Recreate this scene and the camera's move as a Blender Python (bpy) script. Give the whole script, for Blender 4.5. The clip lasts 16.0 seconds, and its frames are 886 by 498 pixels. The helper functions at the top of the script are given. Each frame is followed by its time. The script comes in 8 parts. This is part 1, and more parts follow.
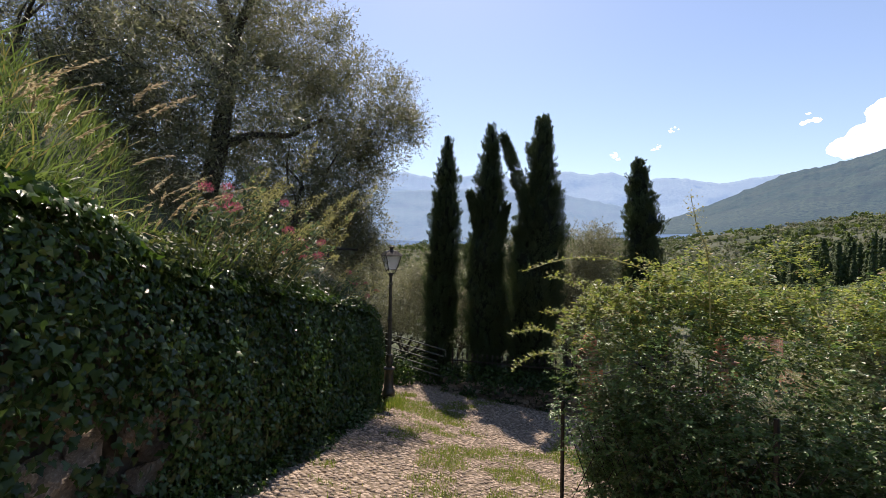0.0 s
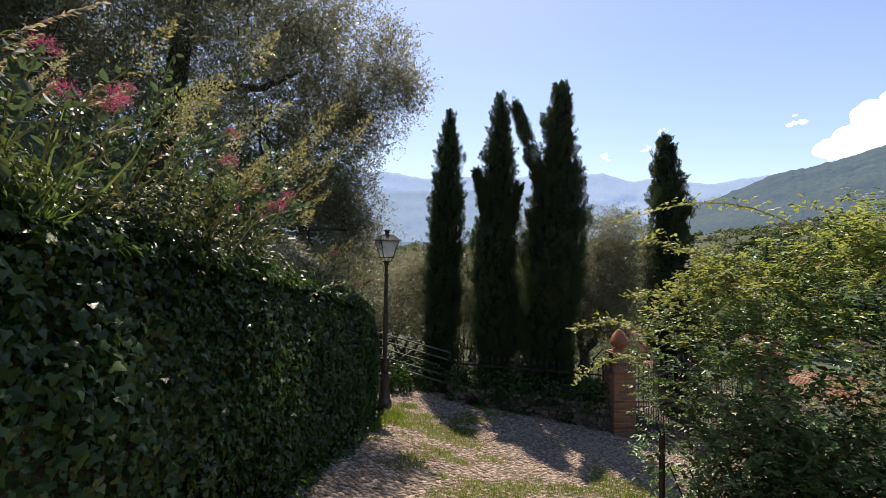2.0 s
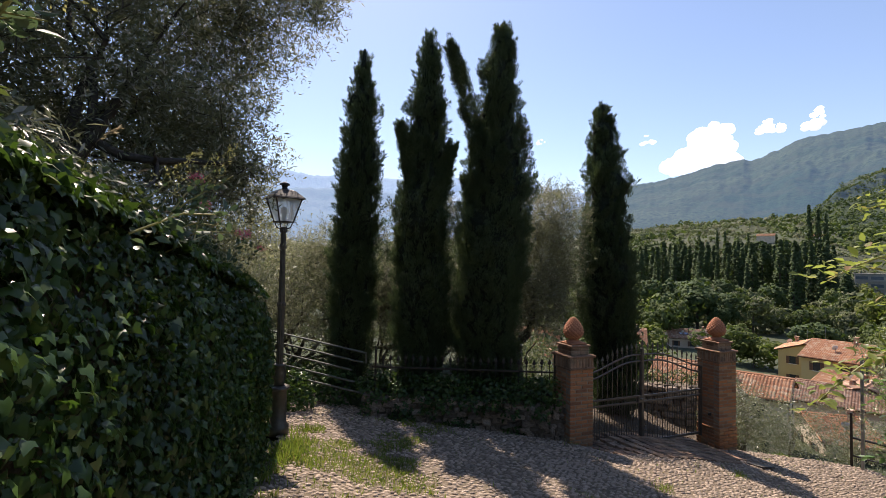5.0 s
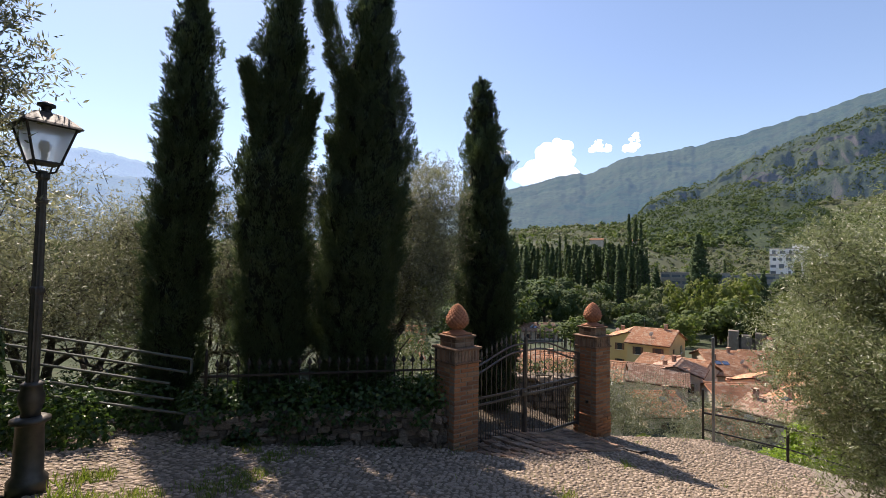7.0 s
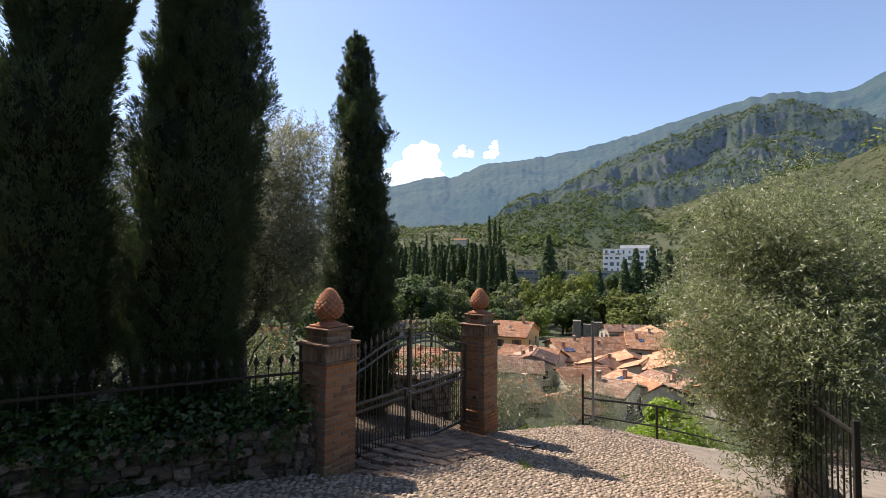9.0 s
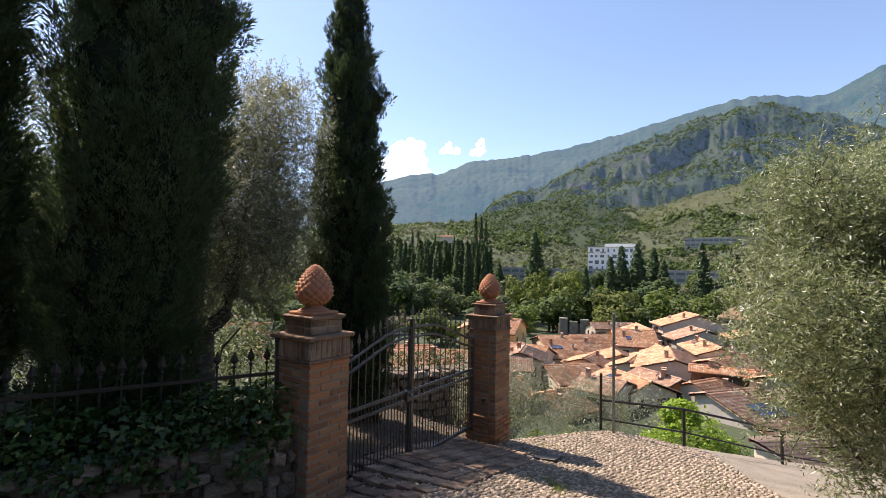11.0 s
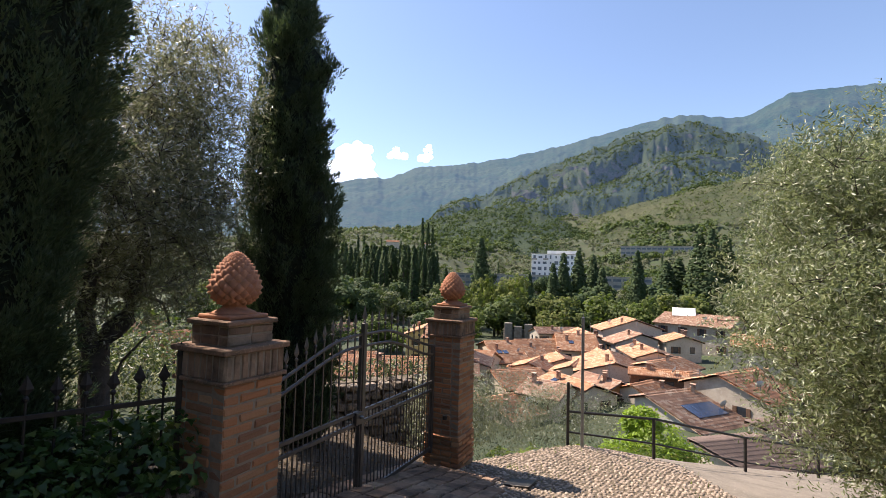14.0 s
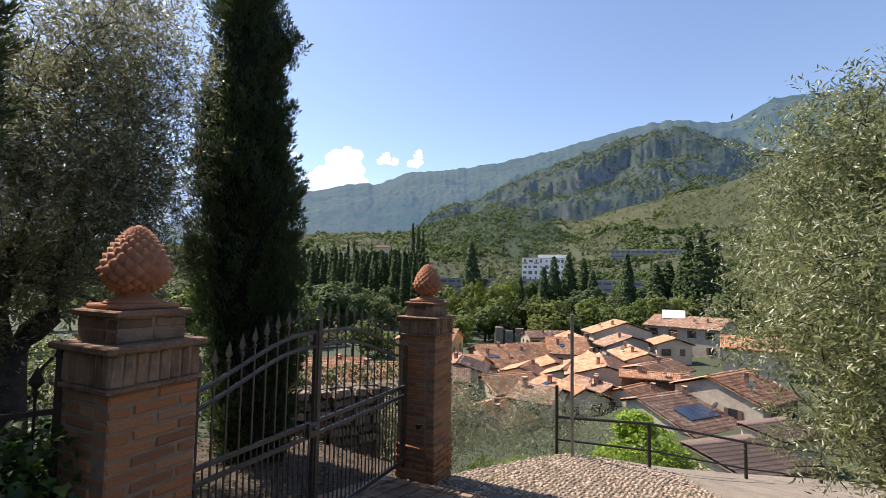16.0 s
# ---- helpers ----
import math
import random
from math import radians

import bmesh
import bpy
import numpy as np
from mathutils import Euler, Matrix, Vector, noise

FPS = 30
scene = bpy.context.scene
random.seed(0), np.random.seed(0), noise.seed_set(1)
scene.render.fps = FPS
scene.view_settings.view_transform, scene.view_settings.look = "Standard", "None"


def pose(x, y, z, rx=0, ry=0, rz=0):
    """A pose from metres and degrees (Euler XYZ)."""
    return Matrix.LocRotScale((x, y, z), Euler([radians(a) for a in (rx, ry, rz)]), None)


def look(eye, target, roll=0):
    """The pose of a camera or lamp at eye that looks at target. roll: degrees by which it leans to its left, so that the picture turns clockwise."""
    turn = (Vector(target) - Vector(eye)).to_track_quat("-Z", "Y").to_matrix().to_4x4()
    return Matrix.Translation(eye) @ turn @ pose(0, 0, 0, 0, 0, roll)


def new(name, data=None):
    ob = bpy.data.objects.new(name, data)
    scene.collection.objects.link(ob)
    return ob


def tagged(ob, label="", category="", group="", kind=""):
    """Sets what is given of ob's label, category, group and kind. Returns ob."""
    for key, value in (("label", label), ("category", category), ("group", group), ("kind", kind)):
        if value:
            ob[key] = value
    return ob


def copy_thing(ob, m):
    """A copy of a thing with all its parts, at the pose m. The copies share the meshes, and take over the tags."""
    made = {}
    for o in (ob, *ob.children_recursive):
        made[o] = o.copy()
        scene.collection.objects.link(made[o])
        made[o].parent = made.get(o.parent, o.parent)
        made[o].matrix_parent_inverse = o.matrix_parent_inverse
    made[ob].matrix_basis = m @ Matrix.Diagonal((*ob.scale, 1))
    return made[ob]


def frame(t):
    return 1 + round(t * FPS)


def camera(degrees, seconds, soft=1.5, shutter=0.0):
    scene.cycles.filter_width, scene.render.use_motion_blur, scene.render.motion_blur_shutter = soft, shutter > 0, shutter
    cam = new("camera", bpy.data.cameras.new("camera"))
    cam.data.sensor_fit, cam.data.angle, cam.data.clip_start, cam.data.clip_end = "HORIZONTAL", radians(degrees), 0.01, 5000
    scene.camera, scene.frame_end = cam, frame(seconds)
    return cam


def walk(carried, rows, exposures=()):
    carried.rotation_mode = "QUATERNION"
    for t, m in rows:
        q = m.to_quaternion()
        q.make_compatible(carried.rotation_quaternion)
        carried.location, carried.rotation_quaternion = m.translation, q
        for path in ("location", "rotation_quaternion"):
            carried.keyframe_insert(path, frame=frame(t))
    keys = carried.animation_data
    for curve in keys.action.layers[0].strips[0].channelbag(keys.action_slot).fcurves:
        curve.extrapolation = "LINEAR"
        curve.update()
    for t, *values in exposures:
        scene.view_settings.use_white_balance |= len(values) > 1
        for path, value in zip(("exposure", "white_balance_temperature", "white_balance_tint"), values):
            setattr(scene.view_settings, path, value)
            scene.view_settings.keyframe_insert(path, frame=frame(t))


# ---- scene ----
cam = camera(87.5, 16.0, 0.4)
PATH = [
    (0, (0.456, 0.763, 1.3), (0.374, 2.76, 1.352), 1.0),
    (0.5, (0.36, 1.215, 1.192), (0.274, 3.212, 1.248), 1.0),
    (1, (0.322, 1.64, 1.104), (0.25, 3.638, 1.163), 0.7),
    (1.5, (0.208, 2.066, 1.034), (0.155, 4.065, 1.092), 0.8),
    (2, (0.115, 2.486, 0.989), (0.069, 4.484, 1.046), 0.8),
    (2.5, (0.025, 2.89, 0.933), (-0.019, 4.889, 0.988), 0.9),
    (3, (-0.21, 3.294, 0.867), (-0.218, 5.293, 0.925), 1.0),
    (5.5, (-0.419, 5.242, 0.424), (0.151, 7.158, 0.496), 1.0),
    (6, (-0.322, 5.602, 0.36), (0.39, 7.469, 0.439), 0.9),
    (6.5, (-0.236, 5.946, 0.301), (0.611, 7.756, 0.379), 0.8),
    (7, (-0.047, 6.29, 0.167), (0.921, 8.038, 0.246), 1.0),
    (7.5, (0.109, 6.623, 0.085), (1.195, 8.301, 0.161), 0.8),
    (8, (0.225, 6.893, 0.039), (1.425, 8.491, 0.11), 0.8),
    (8.5, (0.433, 7.173, -0.045), (1.754, 8.672, 0.028), 0.8),
    (9, (0.585, 7.485, -0.144), (2.004, 8.891, -0.059), 0.6),
    (11.5, (1.362, 8.746, -0.443), (2.832, 10.1, -0.37), 0.9),
    (12, (1.464, 8.911, -0.5), (2.952, 10.246, -0.424), 0.7),
    (12.5, (1.611, 9.11, -0.512), (3.126, 10.413, -0.429), 1.0),
    (13, (1.696, 9.265, -0.528), (3.24, 10.533, -0.442), 1.0),
    (13.5, (1.771, 9.354, -0.512), (3.37, 10.551, -0.42), 1.4),
    (14, (1.86, 9.327, -0.508), (3.469, 10.51, -0.406), 1.5),
    (14.5, (1.942, 9.281, -0.501), (3.56, 10.451, -0.383), 1.3),
    (15, (2.048, 9.344, -0.523), (3.673, 10.504, -0.397), 1.2),
    (15.5, (2.255, 9.473, -0.571), (3.881, 10.631, -0.446), 1.0),
    (16, (2.506, 9.521, -0.665), (4.137, 10.672, -0.54), 1.0),
]
walk(cam, [(t, look(eye, target, roll)) for t, eye, target, roll in PATH], [(0, 0.63, 6720, 19), (3, 0.7, 6720, 19), (6, 0.79, 6680, 18.5), (9, 0.89, 6610, 17.5), (12, 1.11, 6590, 17.5), (14, 1.04, 6570, 17.5), (16, 0.9, 6500, 17.5)])

# ---- light ----
SUN_AZ, SUN_EL = -4.8, 55.0
world = bpy.data.worlds.new("sky_world")
scene.world = world
world.use_nodes = True
wn = world.node_tree.nodes
sky = wn.new("ShaderNodeTexSky")
sky.sky_type = "NISHITA"
sky.sun_disc = False
sky.sun_elevation, sky.sun_rotation = radians(SUN_EL), radians(SUN_AZ)
sky.air_density, sky.dust_density, sky.ozone_density = 1.0, 0.4, 1.3
wn["Background"].inputs["Strength"].default_value = 0.11
world.node_tree.links.new(sky.outputs["Color"], wn["Background"].inputs["Color"])
sun = new("sun", bpy.data.lights.new("sun", "SUN"))
sun.data.energy, sun.data.angle, sun.data.color = 5.0, radians(0.55), (1.0, 0.91, 0.77)
sun.matrix_world = look((0, 0, 60), (-math.sin(radians(SUN_AZ)) * 50, -math.cos(radians(SUN_AZ)) * 50, 60 - 50 * math.tan(radians(SUN_EL))))


# ---- helpers of the scene ----
rng = np.random.default_rng(7)


def link_mesh(name, verts, faces, mat, parent=None, label="", smooth=False, mats=None, idx=None):
    """One mesh object from vertex and face arrays (faces: list or array)."""
    me = bpy.data.meshes.new(name)
    verts = np.asarray(verts, dtype=np.float32)
    if isinstance(faces, np.ndarray):
        k = faces.shape[1]
        me.vertices.add(len(verts))
        me.vertices.foreach_set("co", verts.ravel())
        me.loops.add(faces.size)
        me.loops.foreach_set("vertex_index", faces.astype(np.int32).ravel())
        me.polygons.add(len(faces))
        me.polygons.foreach_set("loop_start", np.arange(0, faces.size, k, dtype=np.int32))
        me.polygons.foreach_set("loop_total", np.full(len(faces), k, dtype=np.int32))
        me.update(calc_edges=True)
    else:
        me.from_pydata([tuple(map(float, v)) for v in verts], [], faces)
    for m in (mats or [mat]):
        me.materials.append(m)
    if idx is not None:
        me.polygons.foreach_set("material_index", np.asarray(idx, dtype=np.int32))
    if smooth:
        me.polygons.foreach_set("use_smooth", np.ones(len(me.polygons), dtype=bool))
    ob = new(name, me)
    if parent is not None:
        ob.parent = parent
    if label:
        ob["label"] = label
    return ob


def part(name, bm, mat, parent, label="", smooth=False):
    me = bpy.data.meshes.new(name)
    bm.to_mesh(me)
    bm.free()
    me.materials.append(mat)
    if smooth:
        me.polygons.foreach_set("use_smooth", np.ones(len(me.polygons), dtype=bool))
    ob = new(name, me)
    ob.parent = parent
    if label:
        ob["label"] = label
    return ob


def thing(name, at, label, category, group="", kind="", rz=0.0):
    ob = new(name)
    ob.empty_display_size = 0.1
    ob.matrix_world = pose(at[0], at[1], at[2], 0, 0, rz)
    return tagged(ob, label, category, group, kind)


def box(bm, size, at=(0, 0, 0), rz=0.0, bevel=0.0, rx=0.0, ry=0.0):
    m = pose(at[0], at[1], at[2], rx, ry, rz) @ Matrix.Diagonal((size[0], size[1], size[2], 1))
    r = bmesh.ops.create_cube(bm, size=1.0, matrix=m)
    if bevel:
        edges = list({e for v in r["verts"] for e in v.link_edges})
        bmesh.ops.bevel(bm, geom=edges, offset=bevel, segments=1, affect="EDGES")
    return bm


def tube(bm, pts, radii, sides=8, cap=True):
    """A tapered tube through points."""
    rings = []
    pts = [Vector(p) for p in pts]
    up = Vector((0.13, 0.21, 0.97))
    for i, p in enumerate(pts):
        d = (pts[min(i + 1, len(pts) - 1)] - pts[max(i - 1, 0)]).normalized()
        a = d.cross(up if abs(d.dot(up)) < 0.95 else Vector((1, 0, 0))).normalized()
        b = d.cross(a)
        r = float(radii[i] if hasattr(radii, "__len__") else radii)
        rings.append([bm.verts.new(p + r * (math.cos(k * math.tau / sides) * a + math.sin(k * math.tau / sides) * b)) for k in range(sides)])
    for r0, r1 in zip(rings, rings[1:]):
        for k in range(sides):
            bm.faces.new((r0[k], r0[(k + 1) % sides], r1[(k + 1) % sides], r1[k]))
    if cap:
        bm.faces.new(rings[0])
        bm.faces.new(rings[-1][::-1])
    return bm


def lathe(bm, profile, sides=20, at=(0, 0, 0)):
    rings = [[bm.verts.new((at[0] + r * math.cos(k * math.tau / sides), at[1] + r * math.sin(k * math.tau / sides), at[2] + z)) for k in range(sides)] for r, z in profile]
    for r0, r1 in zip(rings, rings[1:]):
        for k in range(sides):
            bm.faces.new((r0[k], r0[(k + 1) % sides], r1[(k + 1) % sides], r1[k]))
    bm.faces.new(rings[0][::-1])
    bm.faces.new(rings[-1])
    return bm


def hash2(ix, iy, seed):
    h = np.sin(ix * 127.1 + iy * 311.7 + seed * 74.7) * 43758.5453
    return h - np.floor(h)


def vnoise(x, y, seed=0.0):
    """Smooth value noise, 0 to 1."""
    ix, iy = np.floor(x), np.floor(y)
    fx, fy = x - ix, y - iy
    fx, fy = fx * fx * (3 - 2 * fx), fy * fy * (3 - 2 * fy)
    a, b = hash2(ix, iy, seed), hash2(ix + 1, iy, seed)
    c, d = hash2(ix, iy + 1, seed), hash2(ix + 1, iy + 1, seed)
    return (a * (1 - fx) + b * fx) * (1 - fy) + (c * (1 - fx) + d * fx) * fy


def fbm(x, y, octaves=4, seed=0.0):
    total, amp, norm = 0.0, 1.0, 0.0
    for k in range(octaves):
        total = total + amp * vnoise(x * 2 ** k, y * 2 ** k, seed + 3 * k)
        norm += amp
        amp *= 0.5
    return total / norm


def frames_from(normals, spin=None, tilt=0.0, r=None):
    """Orthonormal frames whose Z follows the normals, loosened by tilt, spun at random."""
    r = r or rng
    n = np.asarray(normals, dtype=float)
    n = n / np.maximum(np.linalg.norm(n, axis=1, keepdims=True), 1e-9)
    if tilt:
        n = n + r.normal(0, tilt, n.shape)
        n /= np.linalg.norm(n, axis=1, keepdims=True)
    helper = r.normal(0, 1, n.shape) if spin is None else np.asarray(spin, dtype=float)
    y = helper - (helper * n).sum(1, keepdims=True) * n
    y /= np.maximum(np.linalg.norm(y, axis=1, keepdims=True), 1e-9)
    return np.cross(y, n), y, n


def scatter(name, points, axes, scale, tv, tf, mat, parent=None, label="", mats=None, mat_index=None):
    """Copies of a small template (tv, tf) at points, joined into one mesh."""
    x, y, z = axes
    tv = np.asarray(tv, dtype=float)
    tf = np.asarray(tf, dtype=np.int64)
    n, k = len(points), len(tv)
    s = np.broadcast_to(np.asarray(scale, dtype=float), (n,))[:, None, None]
    v = points[:, None, :] + s * (tv[None, :, 0:1] * x[:, None, :] + tv[None, :, 1:2] * y[:, None, :] + tv[None, :, 2:3] * z[:, None, :])
    f = (tf[None] + (np.arange(n) * k)[:, None, None]).reshape(-1, tf.shape[1])
    idx = None if mat_index is None else np.repeat(mat_index, len(tf))
    return link_mesh(name, v.reshape(-1, 3), f, mat, parent, label, mats=mats, idx=idx)


# leaf templates: length along y, normal z, one metre long
LANCE_V = [(0, 0, 0), (0.13, 0.45, 0.03), (0, 1, -0.05), (-0.13, 0.45, 0.03)]
LANCE_F = [(0, 1, 2), (0, 2, 3)]
OVAL_V = [(0, 0, 0), (0.25, 0.33, 0.07), (0.21, 0.7, 0.05), (0, 1, -0.06), (-0.21, 0.7, 0.05), (-0.25, 0.33, 0.07)]
OVAL_F = [(0, 1, 2, 3), (0, 3, 4, 5)]
IVY_V = [(0, 0.1, 0.0), (0.38, -0.06, -0.05), (0.52, 0.32, -0.04), (0.3, 0.42, 0.02), (0.0, 1.0, -0.12), (-0.3, 0.42, 0.02), (-0.52, 0.32, -0.04), (-0.38, -0.06, -0.05), (0, 0.38, 0.06)]
IVY_F = [(0, 1, 8), (1, 2, 8), (2, 3, 8), (3, 4, 8), (4, 5, 8), (5, 6, 8), (6, 7, 8), (7, 0, 8)]
SPRIG_V = [(-0.13, 0.1, 0), (0.13, 0.0, 0.02), (0.02, 1, 0.05), (0.02, 0.05, -0.13), (-0.02, 0.15, 0.13)]
SPRIG_F = [(0, 1, 2), (3, 4, 2)]
BLADE_V = [(-0.018, 0, 0), (0.018, 0, 0), (0.012, 0.55, 0.06), (-0.012, 0.55, 0.06), (0, 1, 0.24)]
BLADE_F = [(0, 1, 2), (0, 2, 3), (3, 2, 4)]


# ---- materials ----
def mat_base(name):
    m = bpy.data.materials.new(name)
    m.use_nodes = True
    nt = m.node_tree
    return m, nt.nodes, nt.links, nt.nodes["Principled BSDF"]


def ramp(nodes, stops, interp="LINEAR"):
    r = nodes.new("ShaderNodeValToRGB")
    r.color_ramp.interpolation = interp
    e = r.color_ramp.elements
    while len(e) < len(stops):
        e.new(0.5)
    for el, (p, col) in zip(e, stops):
        el.position, el.color = p, (*col, 1)
    return r


def tex(nodes, links, scale, detail=6, rough=0.6, coord="Object", kind="ShaderNodeTexNoise", stretch=None):
    tc = nodes.new("ShaderNodeTexCoord")
    t = nodes.new(kind)
    t.inputs["Scale"].default_value = scale
    if kind == "ShaderNodeTexNoise":
        t.inputs["Detail"].default_value, t.inputs["Roughness"].default_value = detail, rough
    if stretch:
        mp = nodes.new("ShaderNodeMapping")
        mp.inputs["Scale"].default_value = stretch
        links.new(tc.outputs[coord], mp.inputs["Vector"])
        links.new(mp.outputs["Vector"], t.inputs["Vector"])
    else:
        links.new(tc.outputs[coord], t.inputs["Vector"])
    return t


def mixc(nodes, links, a, b, fac, mode="MIX"):
    m = nodes.new("ShaderNodeMix")
    m.data_type, m.blend_type = "RGBA", mode
    for sock, val in ((m.inputs[0], fac), (m.inputs[6], a), (m.inputs[7], b)):
        if hasattr(val, "links"):
            links.new(val, sock)
        elif isinstance(val, tuple):
            sock.default_value = (*val, 1)
        else:
            sock.default_value = val
    return m.outputs[2]


def bump(nodes, links, height, p, strength=0.4, dist=0.01):
    b = nodes.new("ShaderNodeBump")
    b.inputs["Strength"].default_value, b.inputs["Distance"].default_value = strength, dist
    links.new(height, b.inputs["Height"])
    links.new(b.outputs["Normal"], p.inputs["Normal"])


def surface(name, c1, c2, scale=8.0, rough=0.85, metal=0.0, bump_s=0.3, bump_d=0.01, fine=60.0, c3=None, island=0.0, obrand=0.0, coord="Object", spec=0.3):
    """A two-scale mottled surface."""
    m, n, l, p = mat_base(name)
    big, small = tex(n, l, scale, coord=coord), tex(n, l, fine, 4, coord=coord)
    col = mixc(n, l, c1, c2, ramp_fac(n, l, big.outputs["Fac"], 0.35, 0.65))
    if c3:
        col = mixc(n, l, col, c3, ramp_fac(n, l, small.outputs["Fac"], 0.52, 0.72))
    if island or obrand:
        src = n.new("ShaderNodeNewGeometry").outputs["Random Per Island"] if island else n.new("ShaderNodeObjectInfo").outputs["Random"]
        hsv = n.new("ShaderNodeHueSaturation")
        amt = island or obrand
        mr = n.new("ShaderNodeMapRange")
        mr.inputs["To Min"].default_value, mr.inputs["To Max"].default_value = 1 - amt, 1 + amt
        l.new(src, mr.inputs["Value"])
        l.new(mr.outputs["Result"], hsv.inputs["Value"])
        l.new(col, hsv.inputs["Color"])
        col = hsv.outputs["Color"]
    l.new(col, p.inputs["Base Color"])
    p.inputs["Roughness"].default_value, p.inputs["Metallic"].default_value = rough, metal
    p.inputs["Specular IOR Level"].default_value = spec
    bump(n, l, small.outputs["Fac"], p, bump_s, bump_d)
    return m


def ramp_fac(n, l, src, lo, hi):
    mr = n.new("ShaderNodeMapRange")
    mr.inputs["From Min"].default_value, mr.inputs["From Max"].default_value = lo, hi
    l.new(src, mr.inputs["Value"])
    return mr.outputs["Result"]


def foliage(name, dark, light, rough=0.55, through_light=0.35, trans=None, spec=0.4, odd=None, odd_at=0.93):
    """Leaf material: colour varies leaf by leaf, some light passes through."""
    m, n, l, p = mat_base(name)
    rnd = n.new("ShaderNodeNewGeometry").outputs["Random Per Island"]
    stops = [(0.0, dark), (odd_at if odd else 1.0, light)] + ([(min(odd_at + 0.03, 1.0), odd)] if odd else [])
    r = ramp(n, stops)
    l.new(rnd, r.inputs["Fac"])
    big = tex(n, l, 1.1, 3)
    col = mixc(n, l, r.outputs["Color"], tuple(0.55 * c for c in dark), ramp_fac(n, l, big.outputs["Fac"], 0.45, 0.8))
    l.new(col, p.inputs["Base Color"])
    p.inputs["Roughness"].default_value = rough
    p.inputs["Specular IOR Level"].default_value = spec
    t = n.new("ShaderNodeBsdfTranslucent")
    tint = mixc(n, l, col, trans or (0.25, 0.4, 0.03), 0.5)
    l.new(tint, t.inputs["Color"])
    mix = n.new("ShaderNodeMixShader")
    mix.inputs[0].default_value = through_light
    l.new(p.outputs[0], mix.inputs[1])
    l.new(t.outputs[0], mix.inputs[2])
    l.new(mix.outputs[0], n["Material Output"].inputs["Surface"])
    return m


M_CYPRESS = foliage("cypress_green", (0.035, 0.06, 0.028), (0.11, 0.155, 0.07), 0.45, 0.28, (0.15, 0.22, 0.07), 0.5)
# near-black, so the shade deep in the cypresses is in the colour
M_CORE_SHADE = surface("cypress_core_shade", (0.012, 0.018, 0.009), (0.022, 0.03, 0.015), 6, 0.95, bump_s=1.0, bump_d=0.1, fine=18)
M_OLIVE = foliage("olive_leaf", (0.07, 0.082, 0.04), (0.23, 0.245, 0.125), 0.36, 0.46, (0.35, 0.36, 0.19), 0.55, (0.47, 0.47, 0.4), 0.83)
M_OLIVE_B = foliage("olive_leaf_bright", (0.075, 0.1, 0.035), (0.29, 0.325, 0.15), 0.36, 0.38, (0.34, 0.4, 0.15), 0.55, (0.52, 0.52, 0.39), 0.8)
M_IVY = foliage("ivy_leaf", (0.015, 0.038, 0.009), (0.062, 0.112, 0.026), 0.32, 0.22, (0.15, 0.29, 0.03), 0.27, (0.12, 0.15, 0.045), 0.93)
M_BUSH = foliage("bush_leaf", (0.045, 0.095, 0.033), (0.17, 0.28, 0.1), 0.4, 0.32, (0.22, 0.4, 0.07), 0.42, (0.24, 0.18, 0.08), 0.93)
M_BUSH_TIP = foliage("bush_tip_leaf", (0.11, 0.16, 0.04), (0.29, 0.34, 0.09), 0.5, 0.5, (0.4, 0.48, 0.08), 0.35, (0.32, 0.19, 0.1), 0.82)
M_LIME = foliage("lime_leaf", (0.13, 0.2, 0.02), (0.3, 0.42, 0.045), 0.45, 0.45, (0.4, 0.6, 0.04), 0.4)
M_GRASS = foliage("grass_blade", (0.06, 0.11, 0.02), (0.16, 0.24, 0.045), 0.6, 0.4, (0.35, 0.45, 0.05), 0.25, (0.32, 0.26, 0.1), 0.85)
M_BANK = foliage("bank_grass_blade", (0.045, 0.09, 0.024), (0.14, 0.21, 0.06), 0.45, 0.38, (0.24, 0.33, 0.07), 0.35, (0.36, 0.24, 0.1), 0.9)
M_STRAW = foliage("straw_seed", (0.34, 0.28, 0.17), (0.58, 0.5, 0.34), 0.7, 0.4, (0.6, 0.5, 0.3), 0.2)
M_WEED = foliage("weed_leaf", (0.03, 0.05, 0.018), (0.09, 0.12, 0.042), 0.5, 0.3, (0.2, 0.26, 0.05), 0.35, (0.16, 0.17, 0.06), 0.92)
M_VALLEAF = foliage("valerian_leaf", (0.035, 0.065, 0.034), (0.1, 0.15, 0.08), 0.5, 0.28, (0.16, 0.25, 0.09), 0.4)
M_LITTER = foliage("leaf_litter", (0.06, 0.04, 0.022), (0.17, 0.12, 0.07), 0.7, 0.15, (0.2, 0.13, 0.05), 0.2)
M_PINK = foliage("valerian_pink", (0.5, 0.1, 0.17), (0.72, 0.26, 0.33), 0.6, 0.3, (0.6, 0.1, 0.2), 0.2)
M_VALERIAN = foliage("valerian_pale", (0.28, 0.29, 0.11), (0.56, 0.53, 0.3), 0.6, 0.35, (0.5, 0.48, 0.12), 0.2)
M_BARK = surface("olive_bark", (0.05, 0.042, 0.034), (0.11, 0.095, 0.08), 9, 0.95, bump_s=0.8, bump_d=0.02, fine=35)
M_STONE = surface("wall_stone", (0.35, 0.28, 0.215), (0.19, 0.15, 0.11), 5, 0.92, bump_s=0.9, bump_d=0.05, fine=16, c3=(0.46, 0.39, 0.31), obrand=0.45)
